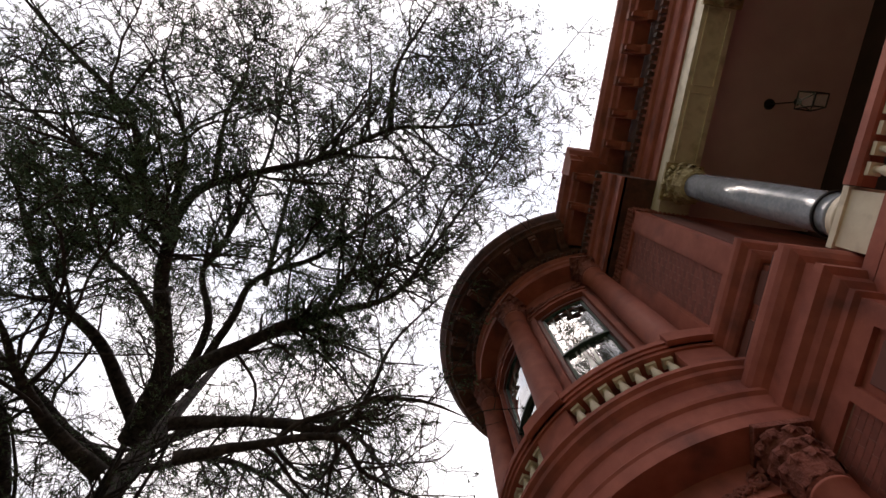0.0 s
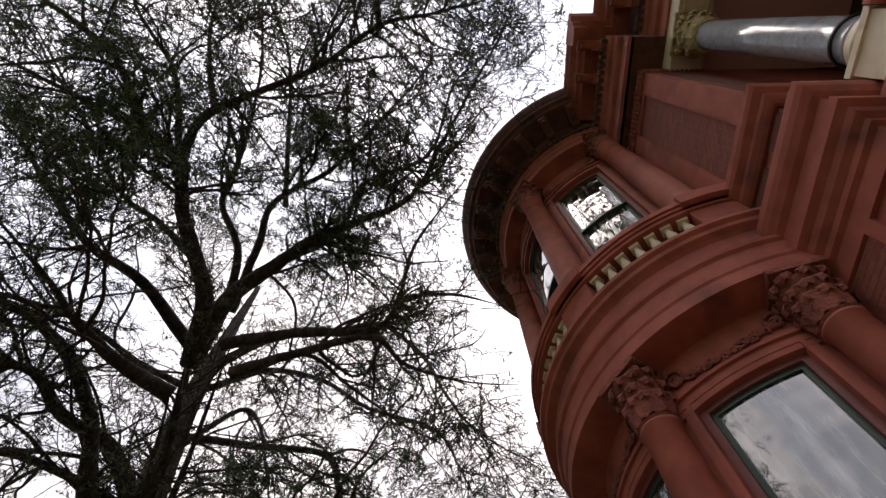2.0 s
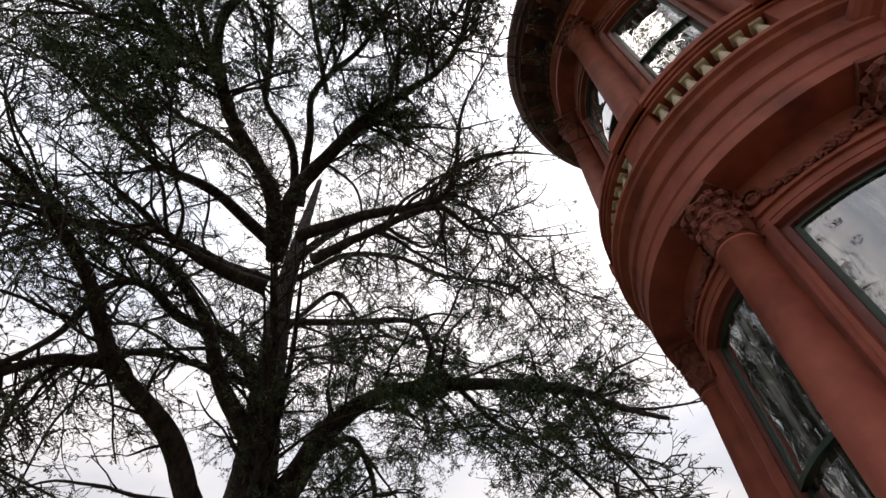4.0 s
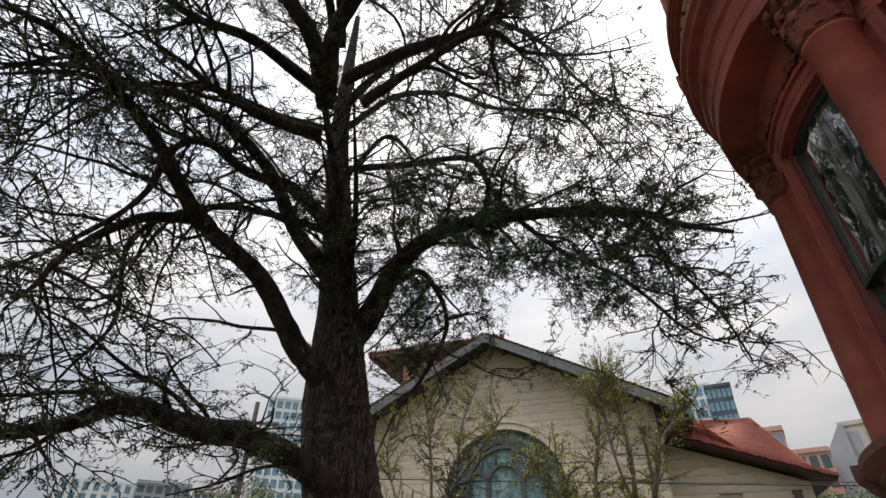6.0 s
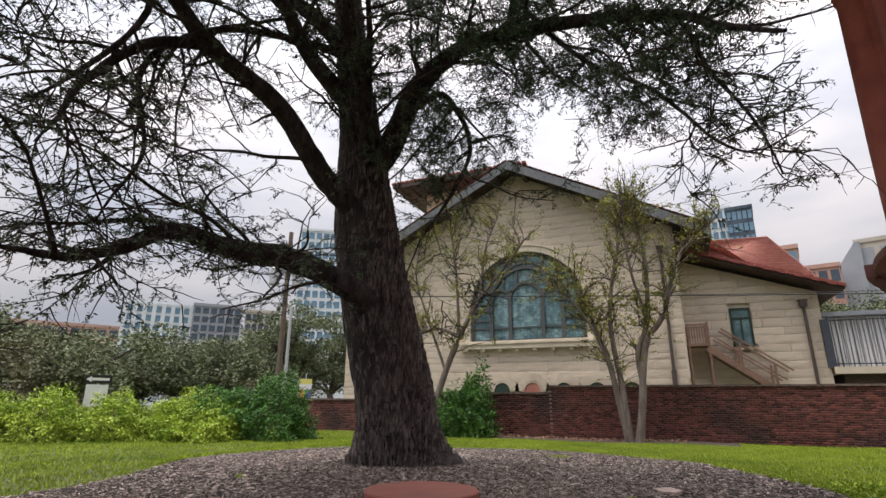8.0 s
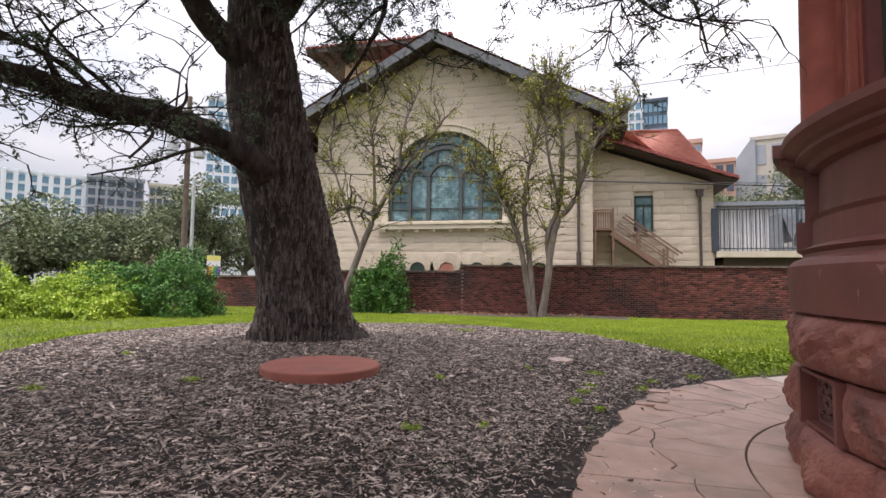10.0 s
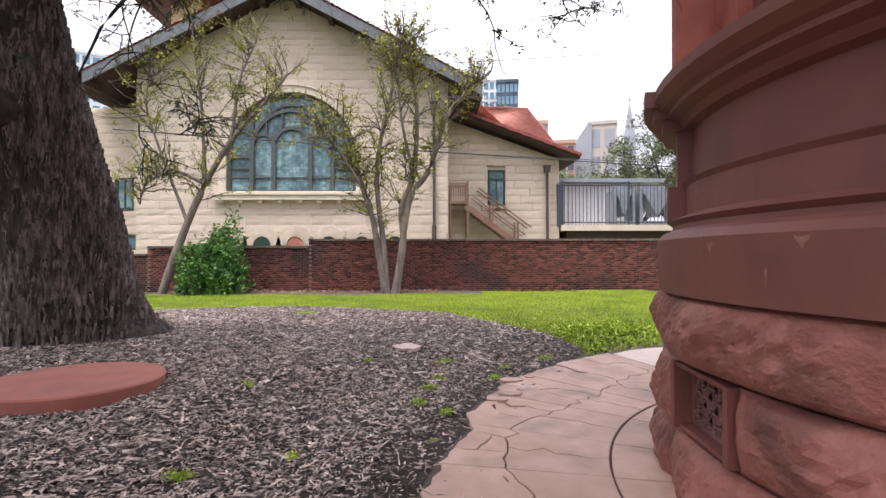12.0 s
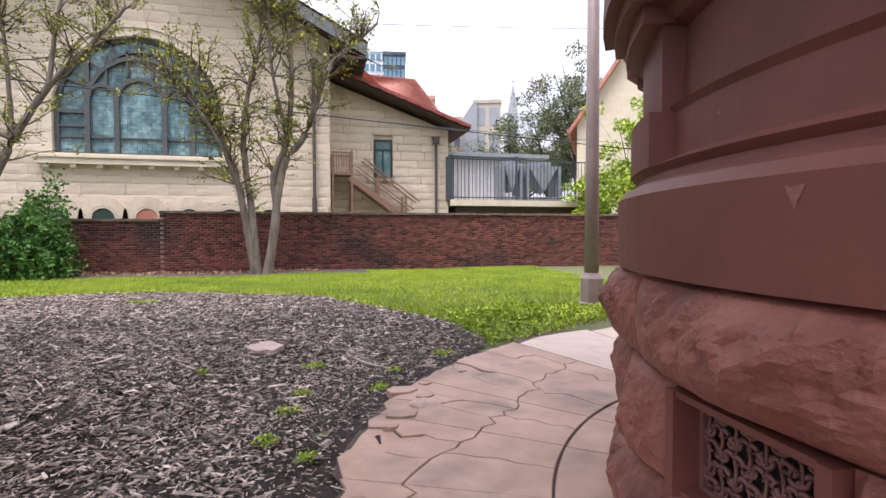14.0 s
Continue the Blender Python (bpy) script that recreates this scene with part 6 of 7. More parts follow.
# ---- plant deck, fence and air units beside the wing ----
deck = thing("plant_deck", "raised concrete deck with a dark steel fence round the air units", "platform")
bm = bmesh.new()
box(bm, 7.9, 15.5, WY - 0.2, 34, 2.7, 3.0)
part("slab", bm, LIMES, deck)
bm = bmesh.new()
box(bm, 8.3, 15.5, WY + 0.2, 33.5, 0, 2.7)
part("base", bm, SOIL, deck)
fence = thing("steel_fence", "dark steel picket fence on the edge of the plant deck", "fence")
pk = bpy.data.meshes.new("picket")
bm = bmesh.new()
box(bm, -0.014, 0.014, -0.014, 0.014, 0, 2.1)
bm.to_mesh(pk)
bm.free()
pk.materials.append(FENCEM)
for i in range(38):
    ob = new("picket", pk)
    ob.parent = fence
    ob.location = (8.1 + i * 0.195, WY - 0.1, 3.0)
for z in (3.1, 5.02):
    bm = bmesh.new()
    box(bm, 8.0, 15.5, WY - 0.13, WY - 0.07, z, z + 0.05)
    part("fence_rail", bm, FENCEM, fence)
for x in (7.95, 11.4, 15.4):
    bm = bmesh.new()
    box(bm, x, x + 0.09, WY - 0.15, WY - 0.05, 3.0, 5.25)
    part("fence_post", bm, FENCEM, fence)
bm = bmesh.new()
box(bm, 7.72, 8.02, WY - 0.18, WY + 0.6, 2.95, 5.1)
part("gate_panel", bm, FENCEM, fence)
shed = thing("metal_shed", "white ribbed metal shed on the plant deck", "shed")
for i in range(30):
    bm = bmesh.new()
    box(bm, 8.6 + i * 0.16, 8.72 + i * 0.16, 31.0, 31.1, 3.0, 5.55)
    part("rib", bm, WHITEP, shed)
bm = bmesh.new()
box(bm, 8.5, 13.5, 31.1, 33, 3.0, 5.6)
part("body", bm, WHITEP, shed)
bm = bmesh.new()
box(bm, 8.2, 14.5, 30.5, 33.2, 5.6, 5.8)
part("roof", bm, ACM, shed)
for x0, w in ((10.9, 1.2), (12.3, 2.0)):
    ac = thing("air_unit", "grey steel air-handling unit with a V-shaped coil section", "air conditioner", group="air units")
    bm = bmesh.new()
    box(bm, x0, x0 + w, 28.6, 29.8, 3.05, 3.25)
    box(bm, x0, x0 + 0.15, 28.6, 29.8, 3.25, 4.9)
    box(bm, x0 + w - 0.15, x0 + w, 28.6, 29.8, 3.25, 4.9)
    part("casing", bm, ACM, ac)
    bm = bmesh.new()
    v = [(x0 + 0.15, 4.9), (x0 + w - 0.15, 4.9), (x0 + w / 2, 3.5)]
    a = [bm.verts.new((x, 28.65, z)) for x, z in v]
    b = [bm.verts.new((x, 29.7, z)) for x, z in v]
    bm.faces.new(a)
    bm.faces.new(b[::-1])
    for i in range(3):
        bm.faces.new((a[i], b[i], b[(i + 1) % 3], a[(i + 1) % 3]))
    bmesh.ops.recalc_face_normals(bm, faces=bm.faces)
    part("coil", bm, ACM, ac)
    bm = bmesh.new()
    lathe(bm, [(w * 0.3, 4.9), (w * 0.3, 5.15), (w * 0.26, 5.15)], 20, cx=x0 + w / 2, cy=29.2)
    part("fan_ring", bm, ACM, ac)

# ---- the old brick garden wall ----
bwall = thing("garden_wall", "old dark red brick garden wall with a stepped weathered coping", "wall")
def wall_run(x0, x1, top, yface):
    cb = bmesh.new()
    box(cb, x0, x1, yface + 0.012, yface + 0.34, -0.4, top - 0.07)
    part("core", cb, WMORT, bwall)
    s = Soup()
    z, k = -0.05, 0
    wr = np.random.default_rng(int(abs(x0) * 10))
    while z < top - 0.1:
        x = x0 + (0.1 if k % 2 else 0)
        while x < x1 - 0.05:
            l = min(0.2, x1 - x)
            d = wr.uniform(-0.004, 0.006)
            s.add([(x, yface + d, z), (x + l, yface + d, z), (x + l, yface + d, z + 0.062), (x, yface + d, z + 0.062), (x, yface + 0.02, z - 0.001), (x + l, yface + 0.02, z - 0.001), (x + l, yface + 0.02, z + 0.063), (x, yface + 0.02, z + 0.063)], [[0, 1, 2, 3], [3, 2, 6, 7], [0, 3, 7, 4], [1, 5, 6, 2], [4, 5, 1, 0]])
            x += 0.211
        z += 0.0735
        k += 1
    s.mesh("bricks", BRICKM[0], bwall, kind="stuff")
    for i in range(int((x1 - x0) / 0.9) + 1):
        a_, b_ = x0 + i * 0.9, min(x1, x0 + i * 0.9 + 0.894)
        if b_ - a_ < 0.05:
            continue
        cb = bmesh.new()
        box(cb, a_ - 0.0, b_, yface - 0.05, yface + 0.4, top - 0.07, top + wr.uniform(-0.004, 0.008))
        part("coping_stone", cb, COPING, bwall)


wall_run(-3.32, 15.5, 2.05, WALLY)
wall_run(-9.2, -3.32, 1.80, WALLY)
wall_run(-20.0, -9.2, 1.52, WALLY)

# ---- beyond the garden ----
def bearing(az, dist, z=0.0):
    """A pose at dist metres on the bearing az (clockwise from +y), facing the garden: x to the right, y away."""
    a = radians(az)
    return pose(0.9 + dist * math.sin(a), -0.1 + dist * math.cos(a), z, 0, 0, -az)


def tower(name, label, az, dist, w, h, depth, wall, win, cols, floors, stripe=None, turn=0.0):
    """A far building with its windows as pieces in their openings."""
    b = thing(name, label, "building")
    b.matrix_basis = bearing(az, dist) @ pose(0, 0, 0, 0, 0, turn)
    bm = bmesh.new()
    box(bm, -w / 2, w / 2, 0, depth, 0, h)
    box(bm, -w / 2 - 0.2, w / 2 + 0.2, -0.25, depth + 0.2, h, h + 0.8)
    part("wall", bm, wall, b)
    fh, cw = h / floors, w / cols
    me = bpy.data.meshes.new("window")
    bm = bmesh.new()
    box(bm, -cw * 0.36, cw * 0.36, -0.12, 0.05, -fh * 0.33, fh * 0.33)
    bm.to_mesh(me)
    bm.free()
    me.materials.append(win)
    for i in range(cols):
        for j in range(max(0, int(floors * 0.3)), floors):
            ob = new("window", me)
            ob.parent = b
            ob.location = (-w / 2 + (i + 0.5) * cw, 0, (j + 0.5) * fh)
    if stripe:
        for i in range(cols + 1):
            bm = bmesh.new()
            x = -w / 2 + i * cw
            box(bm, x - cw * 0.22, x + cw * 0.22, -0.6, 0.0, 0, h + 0.5)
            part("fin", bm, stripe, b)
    return b


tower("hotel_tower", "white finned hotel block with tall strips of blue glass", -51.3, 160, 18, 26.2, 20, B_WHITE, B_BLUE, 8, 11, B_WHITE)
tower("hotel_wing", "grey hotel wing with rows of dark windows", -46.4, 158, 12.5, 26.6, 20, B_GREY, B_DARK, 6, 11)
tower("white_block", "small white rooftop block beyond the trees", -42.2, 150, 8, 24.5, 10, B_TAN, B_DARK, 5, 9)
tower("pink_block", "low salmon brick block beyond the trees", -59, 170, 26, 20.2, 12, B_PINK, B_DARK, 9, 7)
tower("pink_block", "low tan parking block beyond the trees", -66, 170, 18, 20.5, 12, B_TAN, B_DARK, 6, 6)
tower("glass_tower", "wide blue glass office tower", -34.5, 170, 26, 56, 22, B_WHITE, B_BLUE, 11, 17)
tower("glass_tower", "pale slender apartment tower with greenish glass", 6.6, 150, 6.5, 51.5, 12, B_WHITE, B_BLUE, 4, 18)
tower("dark_tower", "dark apartment tower with a grid of blue panes", 8.6, 140, 5.6, 47.5, 12, B_DARK, B_BLUE, 5, 15)
tower("salmon_block", "salmon brick apartment block", 11.9, 110, 3.6, 28.5, 8, B_PINK, B_BLUE, 2, 9)
tower("parking_block", "red and white parking structure", 14.4, 120, 5.5, 26.4, 8, B_PINK, B_DARK, 3, 8)
tower("tan_hall", "tan concrete hall with a sloped roofline", 18.5, 130, 6.5, 32.6, 12, B_TAN, B_GREY, 2, 5)
hall = thing("tan_hall", "lower sloping shoulder of a tan concrete hall", "building")
hall.matrix_basis = bearing(16.9, 129)
bm = bmesh.new()
v = [(-2.8, 0), (1.2, 0), (1.2, 32.8), (0.4, 32.8), (-2.8, 28.2)]
a = [bm.verts.new((x, 0, z)) for x, z in v]
b = [bm.verts.new((x, 6, z)) for x, z in v]
bm.faces.new(a)
bm.faces.new(b[::-1])
for i in range(5):
    bm.faces.new((a[i], b[i], b[(i + 1) % 5], a[(i + 1) % 5]))
bmesh.ops.recalc_face_normals(bm, faces=bm.faces)
part("wall", bm, B_GREY, hall)
sp = thing("church_spire", "slender grey church spire with a cross on its tip", "spire")
sp.matrix_basis = bearing(21.2, 120)
bm = bmesh.new()
lathe(bm, [(1.3, 0), (1.25, 27), (0.05, 34.2)], 8)
box(bm, -0.06, 0.06, -0.06, 0.06, 34.0, 35.4)
box(bm, -0.35, 0.35, -0.06, 0.06, 34.7, 34.9)
part("spire", bm, B_GREY, sp)
side_house = thing("side_house", "pale house with a steep gable behind the bushes", "house")
side_house.matrix_basis = bearing(31.0, 34)
bm = bmesh.new()
v = [(-2.6, 0), (5, 0), (5, 11.5), (2.2, 14.6), (-2.6, 7.6)]
a = [bm.verts.new((x, 0, z)) for x, z in v]
b = [bm.verts.new((x, 8, z)) for x, z in v]
bm.faces.new(a)
bm.faces.new(b[::-1])
for i in range(5):
    bm.faces.new((a[i], b[i], b[(i + 1) % 5], a[(i + 1) % 5]))
bmesh.ops.recalc_face_normals(bm, faces=bm.faces)
part("wall", bm, LIMES, side_house)
bm = bmesh.new()
ln = math.hypot(5.2, 7.6)
box(bm, 0, ln, -0.5, 8.4, 0, 0.18, Matrix.Translation((-3.0, 0, 7.0)) @ Matrix.Rotation(-math.atan2(7.6, 5.2), 4, "Y"))
part("roof", bm, TILE, side_house)

# a tree of limbs and many small leaves
trng = np.random.default_rng(40)


def tree(name, label, x, y, height, spread, leafmat, barkmat, n_leaf, size, base_h=0.35, cat="tree", flat=0.6, group="", trunk_r=0.25):
    t = thing(name, label, cat, (x, y, float(gz(x, y)) - 0.03), group)
    ws, ls = Soup(), Soup()
    h0 = height * base_h
    tk = smooth_path([(0, 0, 0), (trng.normal(0, 0.1) * spread * 0.2, trng.normal(0, 0.1) * spread * 0.2, h0 * 0.5), (trng.normal(0, 0.15), trng.normal(0, 0.15), h0)], 4)
    tube(ws, tk, np.linspace(trunk_r * 1.3, trunk_r * 0.8, len(tk)), 8, 0.05, trng)
    ws.mesh("trunk", barkmat, t, smooth=True)
    ws = Soup()
    centres = []
    for i in range(11):
        a = trng.uniform(0, 2 * np.pi)
        rad = spread * trng.uniform(0.25, 0.85)
        end = np.array([rad * np.cos(a), rad * np.sin(a), h0 + (height - h0) * trng.uniform(0.25, 0.92) * (1 - 0.4 * (rad / spread) ** 2)])
        mid = end * np.array([0.45, 0.45, 0]) + np.array([0, 0, h0 + (end[2] - h0) * 0.6])
        p = smooth_path([tk[-1], mid, end], 4)
        tube(ws, p, np.linspace(trunk_r * 0.5, trunk_r * 0.08, len(p)), 5)
        for j in range(7):
            c = p[trng.integers(len(p) // 2, len(p))] + trng.normal(0, 1, 3) * spread * np.array([0.17, 0.17, 0.11])
            c[2] = min(c[2], height * 0.97)
            centres.append(c)
            tube(ws, [p[len(p) // 2], (p[len(p) // 2] + c) / 2 + trng.normal(0, 0.1, 3), c], [trunk_r * 0.12, trunk_r * 0.08, trunk_r * 0.03], 3)
    ws.mesh("limb_mass", barkmat, t, kind="stuff")
    c = np.array(centres)
    pick = trng.integers(0, len(c), n_leaf)
    d = trng.normal(0, 1, (n_leaf, 3))
    d *= (trng.uniform(0.2, 1, (n_leaf, 1)) ** 0.5) / np.linalg.norm(d, axis=1)[:, None]
    at = c[pick] + d * spread * np.array([0.2, 0.2, 0.12]) * trng.uniform(0.7, 1.2, (n_leaf, 1))
    at[:, 2] = np.maximum(at[:, 2], 0.1)
    leaves(ls, at, size, trng, 0.1, 0.6)
    ls.mesh("crown", leafmat, t, kind="stuff")
    return t


for az, d, h, sp_ in ((-63, 44, 7.0, 7), (-58, 40, 6.3, 6.5), (-52.5, 46, 6.6, 6), (-48, 52, 6.8, 6), (-43.5, 44, 6.9, 6), (-38.5, 48, 10.5, 6), (-34.5, 52, 10.0, 6), (-68, 48, 8, 8), (-55, 62, 8.6, 8), (-46, 66, 9.0, 8), (-74, 46, 8, 8), (-40.8, 58, 9, 5)):
    m = bearing(az, d)
    tree("oak_tree", "grey-green live oak across the street with a broad crown", m.translation.x, m.translation.y, h + 0.6, sp_, OAKL, OAKB, 15000, 0.22, 0.18, group="street oaks", trunk_r=0.35)
for az, d, h, sp_ in ((17.5, 62, 14.2, 7), (21.5, 60, 13.4, 6), (27.5, 52, 18.5, 6), (24.5, 56, 14.5, 5)):
    m = bearing(az, d)
    tree("oak_tree", "dark green live oak rising behind the plant deck", m.translation.x, m.translation.y, h, sp_, OAKL, OAKB, 15000, 0.22, 0.3, group="far oaks", trunk_r=0.35)
for az, d, h, sp_ in ((31.5, 27, 7.6, 2.6), (28.0, 31, 5.4, 2.2), (34.5, 25, 8.5, 2.8)):
    m = bearing(az, d)
    tree("bush_tree", "small yellow-green tree behind the brick wall", m.translation.x, m.translation.y, h, sp_, BUSHY, OAKB, 9000, 0.15, 0.2, group="small trees", trunk_r=0.1)


def bush(name, label, x, y, rx, ry, h, leafmat, n, size, group="", cat="bush"):
    t = thing(name, label, cat, (x, y, float(gz(x, y)) - 0.03), group)
    ws, ls = Soup(), Soup()
    tips_ = []
    for i in range(26):
        a, q = trng.uniform(0, 2 * np.pi), trng.uniform(0.1, 0.85)
        end = np.array([rx * q * np.cos(a), ry * q * np.sin(a), h * math.sqrt(1 - q * q * 0.85) * trng.uniform(0.75, 1.05)])
        p = smooth_path([(0.1 * math.cos(a), 0.1 * math.sin(a), 0), end * np.array([0.4, 0.4, 0.5]) + trng.normal(0, 0.05, 3), end], 4)
        tube(ws, p, np.linspace(0.022, 0.005, len(p)), 4)
        tips_ += [p[k] for k in range(3, len(p))]
    ws.mesh("stem_mass", OAKB, t, kind="stuff")
    u = trng.normal(0, 1, (n, 3))
    u /= np.linalg.norm(u, axis=1)[:, None]
    u[:, 2] = np.abs(u[:, 2])
    lump = 1 + 0.18 * np.sin(5 * u[:, 0] + 2 * u[:, 1] + x) + 0.13 * np.sin(9 * u[:, 1] + 7 * u[:, 2]) + 0.1 * np.sin(15 * u[:, 0] - 11 * u[:, 2])
    at = u * np.array([rx, ry, h]) * (lump * trng.uniform(0.55, 1.03, n) ** 0.5)[:, None]
    at[:, 2] = np.abs(at[:, 2]) + 0.02
    leaves(ls, at, size, trng, 0.25, 0.5)
    ls.mesh("foliage", leafmat, t, kind="stuff")
    return t


bush("round_bush", "dense dark green rounded bush on the edge of the lawn", -12.9, 15.3, 2.5, 1.6, 1.95, BUSHL, 26000, 0.10)
for x, y, r, h in ((-14.8, 14.0, 1.9, 1.2), (-16.6, 12.6, 2.0, 1.3), (-18.6, 11.2, 2.2, 1.4), (-20.6, 9.8, 2.4, 1.5), (-16.0, 15.8, 1.9, 1.5), (-13.4, 13.4, 1.0, 0.6)):
    bush("hedge_bush", "low lime-green leafy shrub in the border hedge", x, y, r, 1.3, h, BUSHY, 13000, 0.10, "hedge shrubs")
bush("wall_bush", "upright bright green bush before the brick wall", -6.3, 19.3, 0.95, 0.8, 1.9, BUSHL, 9000, 0.12)
bush("wall_bush", "loose feathery top of a green bush", -5.9, 19.5, 0.9, 0.7, 2.5, BUSHL, 2500, 0.12)

# crape myrtles with many stems
def myrtle(x, y, stems, label):
    t = thing("crape_myrtle", label, "tree", (x, y, float(gz(x, y)) - 0.03), "crape myrtles")
    o = np.array([x, y, float(gz(x, y)) - 0.03])
    ws, ls = Soup(), Soup()
    tips_ = []
    for r, pts in stems:
        p = smooth_path(pts, 5)
        p[:, 1] += np.cumsum(trng.normal(0, 0.02, len(p)))
        s = Soup()
        tube(s, p - o, r * np.linspace(1, 0.3, len(p)), 10, 0.04, trng)
        s.mesh("stem", MYRT, t, smooth=True)
        for i in range(int(len(p) * 2.0)):
            k = trng.integers(len(p) // 3, len(p))
            way = np.array([trng.normal(0, 0.7), trng.normal(0, 0.6), trng.uniform(0.3, 1.4)])
            way /= np.linalg.norm(way)
            q = [p[k]]
            ln = trng.uniform(0.6, 1.7)
            for j in range(5):
                way = way + trng.normal(0, 0.2, 3)
                way /= np.linalg.norm(way)
                q.append(q[-1] + way * ln / 5)
            q = np.array(q)
            tube(ws, q - o, np.linspace(0.022, 0.008, 6), 4)
            for m_ in range(7):
                b0 = q[trng.integers(1, 6)]
                way2 = way + trng.normal(0, 0.6, 3)
                e = b0 + way2 / np.linalg.norm(way2) * trng.uniform(0.25, 0.7)
                tube(ws, np.array([b0, (b0 + e) / 2 + trng.normal(0, 0.04, 3), e]) - o, [0.007, 0.005, 0.003], 3)
                tips_.append((b0, e))
    ws.mesh("twig_mass", MTWIG, t, kind="stuff")
    B = np.array(tips_)
    w = trng.uniform(0.2, 1.05, (len(B), 12, 1))
    at = B[:, None, 0] * (1 - w) + B[:, None, 1] * w + trng.normal(0, 0.045, (len(B), 12, 3))
    keep = trng.uniform(0, 1, len(B)) < 0.55
    leaves(ls, at[keep].reshape(-1, 3) - o, 0.085, trng, 0.0, 0.55)
    ls.mesh("crown", MLEAF, t, kind="stuff")


myrtle(-0.25, 19.4, [
    (0.13, [(-0.38, 19.4, 0.05), (-0.58, 19.4, 1.23), (-0.80, 19.35, 2.58), (-1.1, 19.3, 3.66), (-1.48, 19.2, 4.89), (-1.92, 19.1, 6.18)]),
    (0.12, [(-0.32, 19.45, 0.05), (-0.48, 19.45, 2.0), (-0.70, 19.5, 4.1), (-0.52, 19.6, 5.78), (-0.19, 19.7, 7.31), (-0.3, 19.7, 8.6)]),
    (0.14, [(-0.08, 19.4, 0.05), (0.22, 19.4, 1.91), (0.17, 19.4, 3.11), (0.59, 19.4, 4.32), (0.70, 19.4, 6.71), (0.47, 19.4, 8.38), (0.32, 19.4, 9.4)]),
    (0.13, [(-0.02, 19.35, 0.05), (0.42, 19.3, 3.29), (1.09, 19.2, 4.34), (1.78, 19.1, 6.28), (2.48, 19.0, 7.02), (3.27, 19.0, 7.79)]),
    (0.06, [(-0.8, 19.3, 2.6), (-1.3, 19.0, 4.0), (-2.1, 18.9, 5.2), (-2.9, 18.8, 5.8)]),
    (0.06, [(0.6, 19.4, 4.3), (0.2, 19.0, 6.0), (0.1, 18.8, 7.8), (0.3, 18.8, 9.0)])], "multi-stemmed crape myrtle with pale bark and yellow-green leaves")
myrtle(-8.1, 19.6, [
    (0.15, [(-8.15, 19.6, 0.05), (-7.43, 19.6, 2.29), (-6.71, 19.6, 3.98), (-5.8, 19.6, 5.5), (-4.78, 19.6, 6.66), (-3.85, 19.6, 7.82)]),
    (0.08, [(-6.71, 19.6, 3.98), (-7.7, 19.55, 4.35), (-8.6, 19.5, 3.96), (-8.87, 19.5, 3.22)]),
    (0.07, [(-6.71, 19.6, 3.98), (-6.8, 19.6, 6.05), (-6.98, 19.5, 7.93), (-7.16, 19.5, 9.4)]),
    (0.07, [(-5.8, 19.6, 5.5), (-5.52, 19.6, 7.59), (-4.96, 19.6, 9.0)]),
    (0.06, [(-7.3, 19.6, 2.6), (-8.1, 19.4, 4.9), (-8.6, 19.3, 6.6), (-8.4, 19.3, 8.2)])], "leaning crape myrtle with crooked stems and sparse yellow-green leaves")

# poles, wires, signs
up = thing("utility_pole", "weathered wooden utility pole with a transformer and crossarm", "pole")
up.matrix_basis = bearing(-40.2, 30)
bm = bmesh.new()
lathe(bm, [(0.17, 0), (0.12, 10.9)], 12)
part("pole", bm, UTIL, up)
bm = bmesh.new()
box(bm, -1.2, 1.2, -0.06, 0.06, 9.7, 9.85)
part("crossarm", bm, UTIL, up)
for x in (-1.0, -0.5, 0.5, 1.0):
    bm = bmesh.new()
    lathe(bm, [(0.03, 9.85), (0.06, 9.92), (0.03, 10.05)], 8, cx=x)
    part("insulator", bm, GALV, up)
for x in (-0.7, 0.55):
    bm = bmesh.new()
    lathe(bm, [(0.26, 7.7), (0.28, 7.75), (0.28, 8.6), (0.2, 8.7)], 14, cx=x)
    part("transformer", bm, GALV, up)
gp = thing("steel_pole", "galvanised steel street pole beside the utility pole", "pole")
gp.matrix_basis = bearing(-39.5, 28)
bm = bmesh.new()
lathe(bm, [(0.1, 0), (0.08, 6.2)], 10)
part("pole", bm, GALV, gp)
ws_ = Soup()


def wire(p, q, sag, r=0.018):
    s = np.linspace(0, 1, 24)[:, None]
    pts = np.array(p) * (1 - s) + np.array(q) * s
    pts[:, 2] -= 4 * sag * (s * (1 - s))[:, 0]
    w_ = Soup()
    tube(w_, pts, np.full(24, r), 5)
    ob = w_.mesh("overhead_wire", WIRE)
    tagged(ob, "black overhead cable strung between poles", "cable", "overhead wires")
    return ob


wire((-11, 21.5, 6.3), (14.5, 22.5, 4.9), 0.05, 0.022)
wire((-2, 22.5, 5.9), (16, 23.5, 5.3), 0.1, 0.012)
wire((-24.5, 30, 11.0), (30, 44, 19.5), 0.5, 0.02)
wire((-42, 34, 6.4), (-20, 26, 5.0), 0.5, 0.015)
wire((-42, 34, 7.4), (-20, 24, 5.9), 0.4, 0.015)
sgn = thing("one_way_sign", "one-way street sign above a blank white plate", "sign")
sgn.matrix_basis = bearing(-56.1, 24)
bm = bmesh.new()
lathe(bm, [(0.035, 0), (0.035, 2.35)], 8)
part("post", bm, GALV, sgn)
bm = bmesh.new()
box(bm, -0.45, 0.45, -0.06, -0.045, 2.0, 2.30)
part("plate", bm, SIGNB, sgn)
